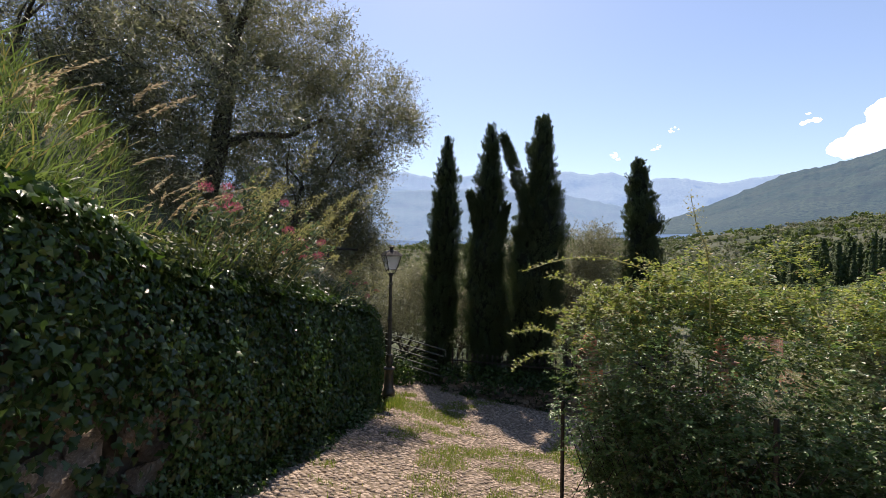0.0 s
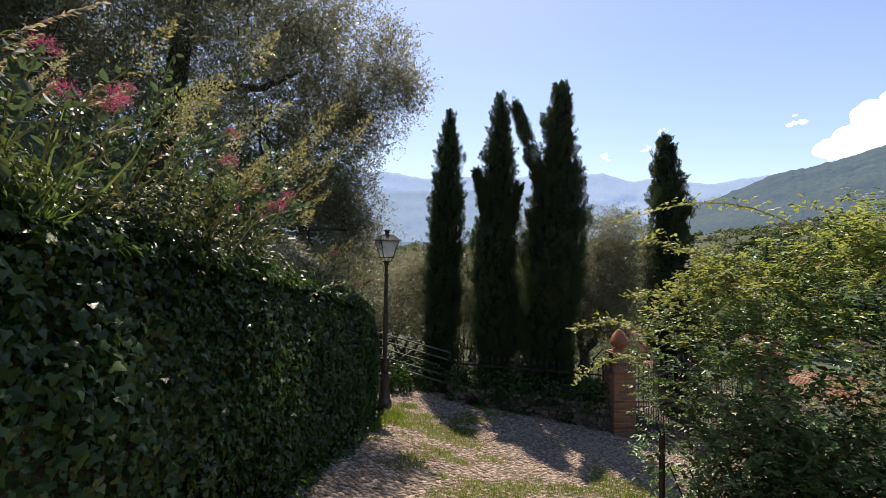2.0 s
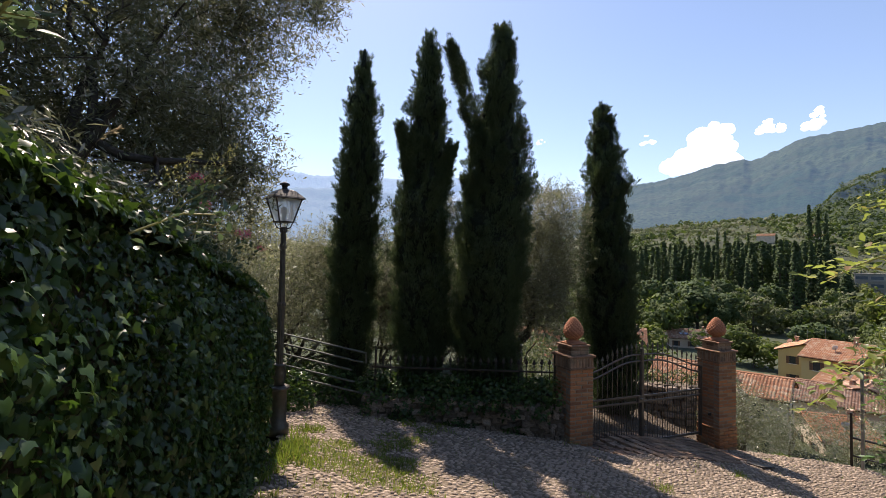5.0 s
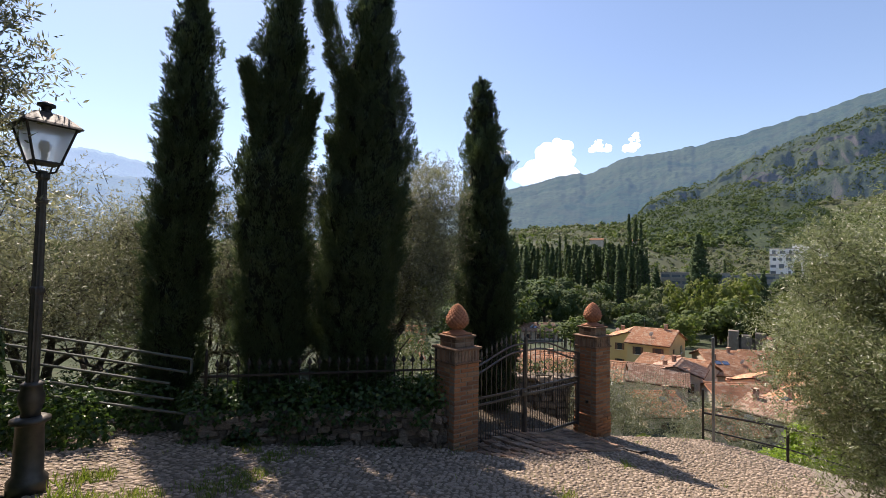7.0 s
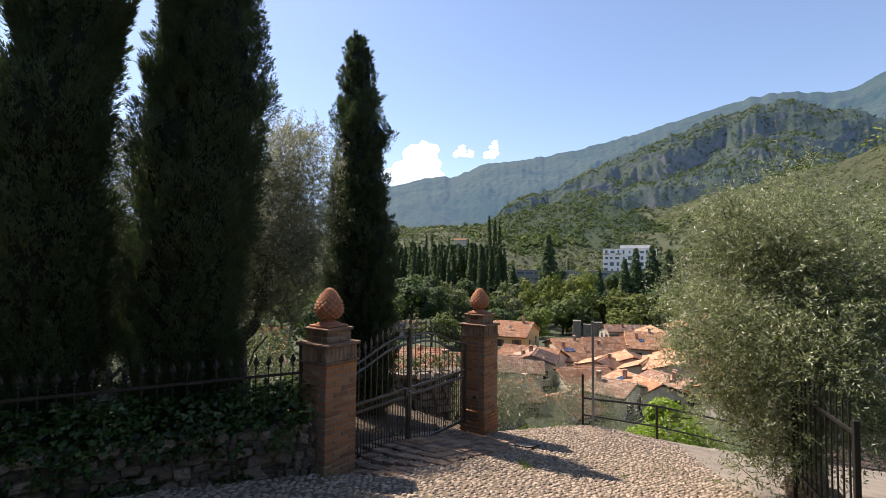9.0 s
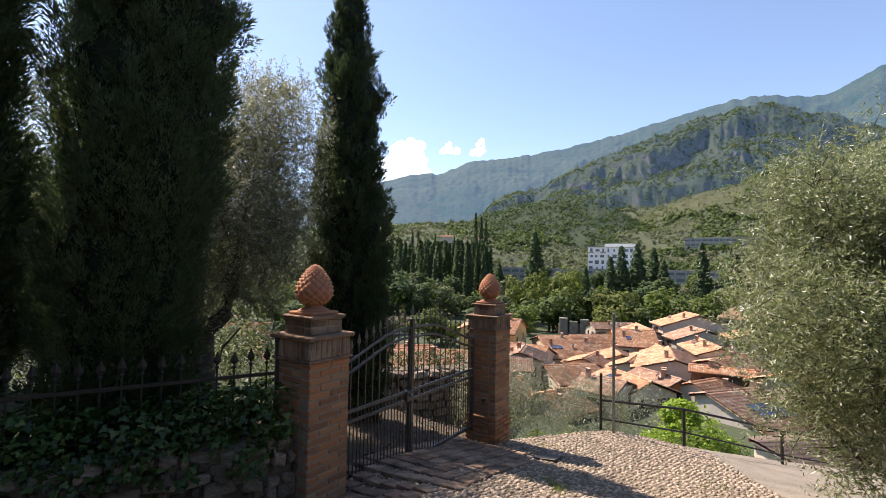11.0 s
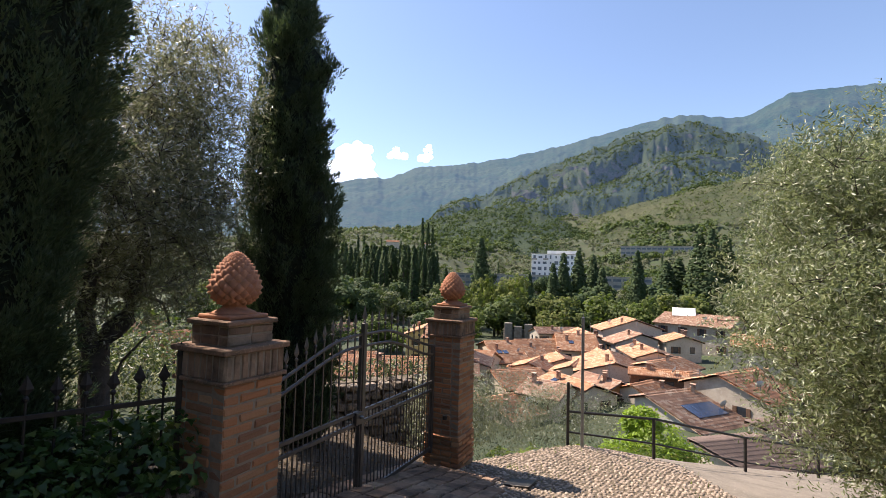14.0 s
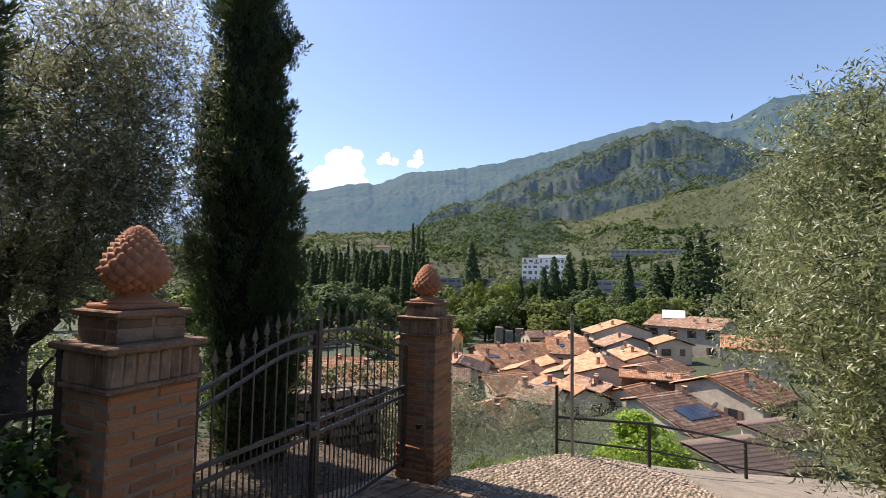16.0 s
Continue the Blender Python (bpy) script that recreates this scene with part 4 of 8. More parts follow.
def ivy_wall():
    n = 52000
    y = rng.uniform(-0.5, 12.0, n)
    lo = near_z(wall_x(y) + 0.3, y)
    top = np.interp(y, *WALL_TOP)
    h = rng.uniform(0.0, 1.03, n)
    z = lo + (top - lo) * h
    # bare stones show low down at the near end
    bare = np.clip((5.6 - y) / 2.0, 0, 1) * np.clip((1.25 - (z - lo)) / 0.7, 0, 1)
    bare = np.maximum(bare, np.clip((9 - y) / 3, 0, 1) * np.clip((0.28 - (z - lo)) / 0.2, 0, 1) * 0.8)
    keep = rng.uniform(0, 1, n) > bare * (0.2 + 0.78 * (fbm(y * 3.1, z * 3.1, 3, 6) > 0.47))
    y, z, h, lo = y[keep], z[keep], h[keep], lo[keep]
    bulge = 0.1 + 0.2 * fbm(y * 1.1, z * 1.3, 3, 2) + 0.1 * np.sin(np.clip(h, 0, 1) * math.pi)
    x = wall_x(y) - 0.12 * h + bulge * rng.uniform(0.55, 1.0, len(y)) - 0.02
    over = np.clip((h - 0.93) / 0.1, 0, 1)
    x = x - over * rng.uniform(0, 0.7, len(y))
    z = z + over * rng.uniform(0, 0.1, len(y))
    # the rounded end by the lamp
    end = np.clip((y - 10.7) / 1.2, 0, 1)
    x = x - end ** 1.6 * rng.uniform(0.55, 0.75, len(y)) - 0.06 * np.clip((y - 9) / 2, 0, 1)
    p = np.stack([x, y, z], -1)
    nrm = np.stack([np.ones(len(y)) * (1 - 0.6 * over), 0.25 * (fbm(y * 2, z * 2, 2, 9) - 0.5) + end * 0.6, 0.28 + 1.1 * over], -1)
    ax = frames_from(nrm, np.tile([0.05, 0.0, -1.0], (len(y), 1)) + rng.normal(0, 0.55, (len(y), 3)), 0.42)
    big = 0.7 + 0.9 * rng.uniform(0, 1, len(y)) ** 2
    # a thick sunlit mat rolls over the top at the near end
    m = 13000
    ty, back = rng.uniform(0.8, 10.6, m), rng.uniform(0, 1, m)
    hump = 0.1 * np.sin(back * math.pi) + 0.09 * fbm(ty * 2.5, back * 3, 3, 8)
    tp = np.stack([wall_x(ty) + 0.12 - np.where(ty < 4.2, 0.95, 0.55) * back, ty, np.interp(ty + 0.3 * back, *WALL_TOP) - 0.02 + hump - 0.1 * (1 - back) ** 4], -1)
    p = np.concatenate([p, tp])
    ta = frames_from(np.stack([0.9 * (1 - back) + 0.1, 0.1 * np.ones(m), 0.5 + 0.6 * back], -1), np.tile([0.6, -0.1, -0.5], (m, 1)) + rng.normal(0, 0.6, (m, 3)), 0.5)
    ax = tuple(np.concatenate([u, w]) for u, w in zip(ax, ta))
    big = np.concatenate([big, 0.8 + 0.8 * rng.uniform(0, 1, m)])
    return tagged(scatter("ivy", p, ax, 0.05 * big, IVY_V, IVY_F, M_IVY), "dense dark green glossy ivy covering the stone wall", "ivy", kind="stuff")


ivy_wall()


def bank_grass():
    n = 52000
    x = -1.6 - rng.exponential(1.1, n)
    y = rng.uniform(0.2, 11.2, n)
    x = np.where((y < 4.3) & (x > -2.0), x - 0.4, x)
    ok = (x > -7) & ((y < 4.4) | (x < -2.25)) & (rng.uniform(0, 1, n) < np.where(y < 6.5, 1.0, 0.3) * (0.5 + 0.9 * (fbm(x * 1.6, y * 1.6, 2, 31) > 0.45)))
    x, y = x[ok], y[ok]
    z = np.where(x > -2.2, np.interp(y, *WALL_TOP) - 0.08, ground_z(x, y) - 0.03)
    p = np.stack([x, y, z], -1)
    m = len(p)
    clump = fbm(x * 2.2, y * 2.2, 2, 12)
    up = np.stack([rng.normal(0.12, 0.5, m) + 1.2 * (clump - 0.5), rng.normal(-0.05, 0.5, m), np.ones(m)], -1)
    yv = up / np.linalg.norm(up, axis=1, keepdims=True)
    xv = np.cross(yv, rng.normal(0, 1, (m, 3)))
    xv /= np.linalg.norm(xv, axis=1, keepdims=True)
    tall = np.clip(1.1 - np.abs(y - 3.0) / 5, 0.34, 1) * (0.45 + 1.0 * clump)
    v = np.array([(-0.009, 0, 0), (0.009, 0, 0), (0.0095, 0.5, 0.05), (-0.0095, 0.5, 0.05), (0.007, 0.82, 0.2), (-0.007, 0.82, 0.2), (0, 1.0, 0.42)])
    f = [(0, 1, 2), (0, 2, 3), (3, 2, 4), (3, 4, 5), (5, 4, 6)]
    tagged(scatter("bank_grass", p, (xv, yv, np.cross(xv, yv)), rng.uniform(0.12, 0.72, m) * tall, v, f, M_BANK), "long green and yellowing grass on the bank", "grass", kind="stuff")
    # tall dry grasses whose feathery heads nod over the wall
    k = 95
    bx = rng.uniform(-2.7, -1.6, k)
    by = np.concatenate([rng.uniform(2.9, 5.0, 50), rng.uniform(4.0, 10.0, k - 50)])
    vs, fs, q, pts, dirs, sz = [], [], 0, [], [], []
    for i in range(k):
        ln = rng.uniform(0.6, 1.05) if i < 50 else rng.uniform(0.35, 0.6)
        bend = np.array([rng.normal(0.42, 0.2), rng.normal(-0.05, 0.2), 0])
        root = np.array([bx[i], by[i], float(np.interp(by[i], *WALL_TOP)) + max(-2.2 - bx[i], 0) * 0.7 - 0.05])
        ts = np.linspace(0, 1, 9)
        line = [root + np.array([0, 0, ln]) * (t - 0.18 * t ** 3) + bend * ln * t ** 2 * (0.45 + 0.55 * t) for t in ts]
        side = np.array([0.7, -0.7, 0])
        for c, (a, b) in enumerate(zip(line, line[1:])):
            w0, w1 = 0.0028 * (1 - 0.07 * c), 0.0028 * (1 - 0.07 * (c + 1))
            vs += [a - side * w0, a + side * w0, b + side * w1, b - side * w1]
            fs.append((q, q + 1, q + 2, q + 3))
            q += 4
        for _ in range(46):
            t = rng.uniform(0.76, 1.0)
            j = min(int(t * 8), 7)
            c = line[j] + (line[j + 1] - line[j]) * (t * 8 - j)
            d = line[j + 1] - line[j]
            d = d / np.linalg.norm(d) + np.array([0.2, 0, -0.3]) + rng.normal(0, 0.25, 3)
            pts.append(c)
            dirs.append(d)
            sz.append(rng.uniform(0.018, 0.042) * (1.25 - 0.9 * abs(t - 0.86) / 0.14 * 0.5))
    tagged(link_mesh("grass_stems", np.array(vs), np.array(fs), M_STRAW), "thin dry grass stems on the bank", "grass", kind="stuff")
    d = np.array(dirs)
    d /= np.linalg.norm(d, axis=1, keepdims=True)
    ax = frames_from(np.cross(d, rng.normal(0, 1, d.shape)), d)
    tagged(scatter("seed_heads", np.array(pts), ax, np.array(sz), LANCE_V, LANCE_F, M_STRAW), "pale dry feathery seed heads of tall grass", "grass", kind="stuff")


bank_grass()


def valerian(at, n_stem, seed, reach, label):
    """Red valerian leaning out over the wall: pale stems, paired leaves, pink heads and gone-over panicles."""
    r = np.random.default_rng(seed)
    plant = thing("valerian_plant", at, label, "flowering plant", "valerian on the wall")
    bm = bmesh.new()
    lp, ld, hp, hd, sp, sd = [], [], [], [], [], []
    for i in range(n_stem):
        d = Vector((r.normal(reach[0], 0.22), r.normal(reach[1], 0.35), r.normal(reach[2], 0.22)))
        ln = r.uniform(0.4, 0.85)
        p0 = Vector((r.normal(0, 0.16), r.normal(0, 0.35), r.normal(0, 0.06)))
        pts = [p0, p0 + d * ln * 0.5 + Vector((0, 0, 0.05)), p0 + d * ln]
        tube(bm, pts, [0.006, 0.005, 0.003], 4, False)
        for t in np.linspace(0.25, 0.85, 5):
            q = p0 + d * ln * t + Vector((0, 0, 0.05 * math.sin(t * 3.1)))
            for s in (1, -1):
                side = d.cross(Vector((0.2, 0.1, 1))).normalized() * s + d * 0.5 + Vector((0, 0, 0.15))
                lp.append(q[:]); ld.append(side[:])
        tip = np.array(pts[-1])
        if i % 5 > 2:
            for _ in range(34):
                q = p0 + d * ln * r.uniform(0.1, 1.0)
                lp.append((np.array(q) + r.normal(0, 0.035, 3)).tolist()); ld.append((np.array(d) + r.normal(0, 0.8, 3)).tolist())
            continue
        kind = i % 5 == 0
        for _ in range(300 if kind else 190):
            o = r.normal(0, 1, 3)
            o /= np.linalg.norm(o)
            if kind:
                hp.append(tip + o * r.uniform(0.3, 1) * np.array([0.06, 0.06, 0.042])); hd.append(o + [0, 0, 0.4])
            else:
                t = r.uniform(-0.25, 1.0)
                w = 0.09 * (1.1 - max(t, 0))
                sp.append(tip + np.array(d.normalized()) * t * 0.27 + o * w * r.uniform(0.2, 1)); sd.append(o + np.array(d) * 0.8)
    part("stem", bm, M_VALERIAN, plant, "pale green leaning stems")["kind"] = "stuff"
    for nm, P, D, s, tv, tf, mt, lb in (("leaf", lp, ld, (0.035, 0.08), OVAL_V, OVAL_F, M_VALLEAF, "grey-green paired leaves"), ("flower_head", hp, hd, (0.008, 0.012), LANCE_V, LANCE_F, M_PINK, "clusters of small pink flowers"), ("seed_panicle", sp, sd, (0.012, 0.024), LANCE_V, LANCE_F, M_VALERIAN, "pale yellow-green spent panicles")):
        if not P:
            continue
        D = np.array(D)
        D /= np.linalg.norm(D, axis=1, keepdims=True)
        scatter(nm, np.array(P), frames_from(np.cross(D, r.normal(0, 1, D.shape)), D, r=r), r.uniform(*s, len(P)), np.array(tv) * ([1, 1, 1] if tv is OVAL_V else [2, 1, 1]), tf, mt, plant, lb)["kind"] = "stuff"
    return plant


valerian((-1.7, 4.9, 1.4), 26, 51, (0.45, 0.08, 0.72), "red valerian with pink heads growing on the wall top")
valerian((-1.58, 5.8, 1.14), 40, 52, (0.55, 0.12, 0.68), "sprawling red valerian with pale spent panicles")
valerian((-1.6, 8.2, 0.6), 12, 53, (0.4, 0.35, 0.3), "red valerian leaning out over the ivy")
valerian((-1.75, 9.8, 0.38), 14, 54, (0.3, 0.3, 0.4), "red valerian hanging beside the lamp post")

# shrubs and weeds on top of the wall and along its foot
def leafy_mound(name, spots, n, size, mat, label, category, seed, tv=None, tf=None, up=0.5):
    """Low tangled growth: leaves on the shells of overlapping mounds (x, y, z, rx, ry, rz)."""
    r = np.random.default_rng(seed)
    s = np.array(spots, dtype=float)
    w = (s[:, 3] * s[:, 4] + s[:, 5] * s[:, 3])
    pick = r.choice(len(s), n, p=w / w.sum())
    d = r.normal(0, 1, (n, 3))
    d[:, 2] = np.abs(d[:, 2]) * 0.9 - 0.25
    d /= np.linalg.norm(d, axis=1, keepdims=True)
    lump = 0.75 + 0.5 * fbm(d[:, 0] * 3 + pick, d[:, 1] * 3 + d[:, 2] * 2, 3, seed)
    p = s[pick, :3] + d * s[pick, 3:6] * (lump * r.uniform(0.55, 1.0, n) ** 0.5)[:, None]
    ax = frames_from(d + np.array([0, 0, up]), np.tile([0, 0, -0.6], (n, 1)) + r.normal(0, 0.8, (n, 3)), 0.45, r)
    return tagged(scatter(name, p, ax, r.uniform(0.6, 1.3, n) * size, tv or OVAL_V, tf or OVAL_F, mat), label, category, kind="stuff")


leafy_mound("wall_foot_ivy", [(float(wall_x(y)) + 0.14 + 0.05 * math.sin(y * 3.1), y, float(near_z(float(wall_x(y)) + 0.2, y)), 0.18, 0.4, 0.2 + 0.07 * math.sin(y * 2.3)) for y in np.arange(3.0, 10.6, 0.45)], 6500, 0.045, M_IVY, "dark ivy and weeds creeping from the wall foot", "weeds", 60, IVY_V, IVY_F, 0.8)
leafy_mound("wall_top_weeds", [(-1.95 + 0.12 * math.sin(y * 5), y, float(np.interp(y, *WALL_TOP)) + 0.08, 0.42, 0.45, 0.3 + 0.16 * math.sin(y * 4.1)) for y in np.arange(4.0, 11.0, 0.6)], 12000, 0.05, M_WEED, "green leafy weeds along the top of the wall", "weeds", 61)
leafy_mound("wall_top_scrub", [(-2.3, y, float(np.interp(y, *WALL_TOP)) + 0.25, 0.6, 0.7, 0.45) for y in np.arange(6.5, 12.2, 1.0)], 8000, 0.085, M_OLIVE, "grey-green scrub behind the wall top", "scrub", 62, LANCE_V, LANCE_F)

# ---- low stone wall, ground ivy and spear fence ----
LW_A, LW_B = np.array([0.05, 13.3]), np.array([3.42, 12.33])
LW_D = (LW_B - LW_A) / np.linalg.norm(LW_B - LW_A)
LW_N = np.array([LW_D[1], -LW_D[0]])
LW_LEN = float(np.linalg.norm(LW_B - LW_A))


def low_wall():
    us = np.linspace(0, LW_LEN, 30)
    pos = LW_A + us[:, None] * LW_D
    g = near_z(pos[:, 0], pos[:, 1]) - 0.2
    top = np.interp(us, [0, LW_LEN], [-1.88, -1.96])
    vs, fs = [], []
    for off, zz in ((-0.05, g), (-0.07, top), (-0.5, top), (-0.5, g)):
        q = pos + LW_N * off
        vs.append(np.column_stack([q, zz]))
    n = len(us)
    for a in range(3):
        for i in range(n - 1):
            fs.append((a * n + i, a * n + i + 1, (a + 1) * n + i + 1, (a + 1) * n + i))
    fs += [(0, n, 2 * n, 3 * n), (n - 1, 4 * n - 1, 3 * n - 1, 2 * n - 1)]
    w = tagged(link_mesh("wall_garden", np.concatenate(vs), fs, M_MORTAR), "low rubble stone wall in front of the cypresses", "wall", kind="structure")
    # uneven courses of rubble, small stones wedged between larger ones
    for row in range(8):
        u = rng.uniform(-0.1, 0.1)
        while u < LW_LEN:
            ln = rng.choice([0.07, 0.11, 0.16, 0.22]) * rng.uniform(0.8, 1.25)
            c = LW_A + (u + ln / 2) * LW_D
            gg, tp = float(near_z(c[0], c[1])), float(np.interp(u, [0, LW_LEN], [-1.88, -1.96]))
            hh = 0.105 * rng.uniform(0.7, 1.3)
            z = tp - 0.04 - 0.095 * row + rng.uniform(-0.025, 0.025)
            if z > gg - 0.08:
                q = c - LW_N * (0.1 + rng.uniform(-0.02, 0.03))
                put_stone(w, (q[0], q[1], z), (ln * 1.05, 0.22, hh), (rng.uniform(-4, 4), rng.uniform(-9, 9), -16 + rng.uniform(-6, 6)), BLOCKS)
            u += ln + 0.012
    return w


low_wall()
mounds = []
for u in np.arange(0.1, LW_LEN, 0.3):
    c = LW_A + u * LW_D - LW_N * 0.28
    mounds.append((c[0], c[1], -1.86, 0.32, 0.34, 0.4))
    c = LW_A + u * LW_D - LW_N * 0.7
    mounds.append((c[0], c[1], -1.95, 0.4, 0.4, 0.45))
for u in np.arange(0.2, LW_LEN, 0.42):
    c = LW_A + (u + rng.uniform(-0.15, 0.15)) * LW_D + LW_N * 0.0
    mounds.append((c[0], c[1], -2.0 - rng.uniform(0, 0.14), 0.2, 0.13, rng.uniform(0.1, 0.24)))
leafy_mound("ground_ivy", mounds, 9500, 0.062, M_IVY, "dark green ivy mounding over the low stone wall", "ivy", 63, IVY_V, IVY_F, 0.8)
leafy_mound("road_edge_weeds", [(1.7, 12.85, -2.35, 0.35, 0.14, 0.2), (2.6, 12.6, -2.5, 0.3, 0.14, 0.22), (0.7, 13.1, -2.25, 0.3, 0.12, 0.18)], 1300, 0.05, M_IVY, "small ivy plants at the foot of the low wall", "weeds", 64, IVY_V, IVY_F)
leafy_mound("garden_ivy", [(-0.4 - 0.5 * k, 14.35 + 0.16 * k, -2.1, 0.45, 0.42, 0.55) for k in range(6)] + [(-1.0 - 0.7 * k, 15.8, -2.2, 0.6, 0.6, 0.6) for k in range(4)] + [(-1.15 - 0.42 * k, 13.62 + 0.13 * k, -2.0, 0.36, 0.3, 0.62 + 0.12 * math.sin(2.3 * k)) for k in range(6)], 10500, 0.065, M_IVY, "dark ivy and shrubs along the railing", "ivy", 65, IVY_V, IVY_F)


def spear(bm, at, h=0.16, w=0.035):
    x, y, z = at
    lathe(bm, [(0.008, 0), (0.016, 0.012), (0.016, 0.024), (0.007, 0.036)], 8, at)
    pts = [(0, 0.03), (w, 0.075), (0, h)]
    vs = [bm.verts.new((x, y, z + 0.03)), bm.verts.new((x, y, z + h))]
    ring = [bm.verts.new((x + a, y + b, z + 0.075)) for a, b in ((w, 0), (0, 0.012), (-w, 0), (0, -0.012))]
    for k in range(4):
        bm.faces.new((vs[0], ring[(k + 1) % 4], ring[k]))
        bm.faces.new((vs[1], ring[k], ring[(k + 1) % 4]))


def spear_fence():
    ang = math.degrees(math.atan2(LW_D[1], LW_D[0]))
    base = LW_A - LW_N * 0.3
    fence = thing("spear_fence", (base[0], base[1], -1.95), "dark wrought iron fence with spear tips on the low wall", "fence", rz=ang)
    for z in (0.54, 0.14):
        part("rail", box(bmesh.new(), (LW_LEN - 0.1, 0.014, 0.032), (LW_LEN / 2, 0, z), bevel=0.003), M_IRON, fence)
    for u in (0.12, LW_LEN - 0.12):
        bm = box(bmesh.new(), (0.035, 0.035, 0.82), (u, 0, 0.41))
        lathe(bm, [(0.02, 0.82), (0.024, 0.84), (0.004, 0.92)], 8, (u, 0, 0))
        part("post", bm, M_IRON, fence)
    bm = bmesh.new()
    tube(bm, [(0, 0, 0), (0, 0, 0.62)], 0.008, 6)
    spear(bm, (0, 0, 0.62))
    me = bpy.data.meshes.new("bar")
    bm.to_mesh(me)
    bm.free()
    me.materials.append(M_IRON)
    for u in np.arange(0.26, LW_LEN - 0.2, 0.138):
        ob = new("bar", me)
        ob.parent = fence
        ob.location = (u, 0.0, rng.uniform(-0.01, 0.01))
    return fence


spear_fence()
leafy_mound("garden_scrub", [(-0.8 + 0.62 * k, 16.3 + 0.25 * math.sin(k * 2.1), -2.2, 0.55, 0.5, 0.75 + 0.35 * math.sin(k * 1.7)) for k in range(10)] + [(0.2 + 0.9 * k, 17.6, -2.4, 0.7, 0.6, 1.3) for k in range(5)], 9000, 0.075, M_OLIVE, "tangled grey-green scrub in the garden behind the cypresses", "scrub", 66, LANCE_V, LANCE_F, 0.3)


grow = np.random.default_rng(67)
wild = [(x, y, gz1(x, y) + 0.05, grow.uniform(0.5, 1.3), grow.uniform(0.5, 1.2), grow.uniform(0.15, 0.55)) for x, y in zip(grow.uniform(-7, 22, 190), grow.uniform(17.0, 46, 190))]
leafy_mound("garden_weeds", wild[:110], 15000, 0.13, M_WEED, "rough weeds and brambles on the slope below the garden", "weeds", 68)
leafy_mound("dry_slope_grass", [w for w in wild[110:] if w[1] > 26], 4000, 0.12, M_BANK, "rough dry grass on the slope below the garden", "grass", 69, LANCE_V, LANCE_F, 0.8)


leafy_mound("garden_shrubs", [(4.7 + 0.75 * k, 18.2 + 0.9 * math.sin(2.2 * k), gz1(4.7 + 0.75 * k, 18.2) + 0.25, 0.8, 0.7, 0.75 + 0.3 * math.sin(1.6 * k)) for k in range(7)] + [(5.2 + 0.9 * k, 21.5, gz1(5.2 + 0.9 * k, 21.5) + 0.2, 0.9, 0.9, 0.8) for k in range(5)], 11000, 0.085, M_WEED, "sunlit green shrubs on the slope behind the fence", "shrub", 70)


def tube_railing():
    """Steel tube railing, sloping with the garden path."""
    rail = thing("tube_railing", (0.06, 13.36, -2.1), "grey steel tube railing at the end of the low wall", "railing", rz=164)
    for off, a, b in ((0.98, 0.0, 2.6), (0.80, 0.05, 2.6), (0.62, 0.25, 2.6), (0.42, 0.2, 2.6), (0.25, 0.0, 2.6)):
        part("rail", tube(bmesh.new(), [(a, 0, off + 0.2 * a), (b, 0, off + 0.2 * b)], 0.017, 8), M_RAIL_GREEN, rail)
    part("post", tube(bmesh.new(), [(0, 0, 0.98), (0.0, 0, 0.8)], 0.017, 8), M_RAIL_GREEN, rail)
    part("post", tube(bmesh.new(), [(0, 0, 0.25), (0.0, 0, -0.1)], 0.017, 8), M_RAIL_GREEN, rail)
    for u in (2.5,):
        part("post", tube(bmesh.new(), [(u, 0.02, -0.15), (u, 0.02, 0.98 + 0.2 * u)], 0.02, 8), M_RAIL_GREEN, rail)
    return rail


tube_railing()


# ---- gate pillars and gate ----
GN, GF = np.array([3.67, 12.5]), np.array([7.22, 13.08])
GD = (GF - GN) / np.linalg.norm(GF - GN)
GANG = math.degrees(math.atan2(GD[1], GD[0]))


def brick_mesh(sx, sy, sz, seed, mat=None):
    bm = box(bmesh.new(), (sx, sy, sz), bevel=0.009)
    r = random.Random(seed)
    for v in bm.verts:
        v.co += Vector([r.uniform(-0.0045, 0.0045) for _ in range(3)])
    me = bpy.data.meshes.new("brick")
    bm.to_mesh(me)
    bm.free()
    me.materials.append(mat or M_BRICK)
    return me


BRICK_CACHE = {}


def put_brick(parent, size, at, rz=0.0, mat=None):
    key = (tuple(round(s, 3) for s in size), int(rng.integers(0, 4)), mat)
    if key not in BRICK_CACHE:
        BRICK_CACHE[key] = brick_mesh(*size, len(BRICK_CACHE), mat)
    ob = new("brick", BRICK_CACHE[key])
    ob.parent = parent
    ob.matrix_basis = pose(at[0] + rng.uniform(-0.002, 0.002), at[1] + rng.uniform(-0.002, 0.002), at[2], 0, 0, rz + rng.uniform(-0.5, 0.5))
    return ob


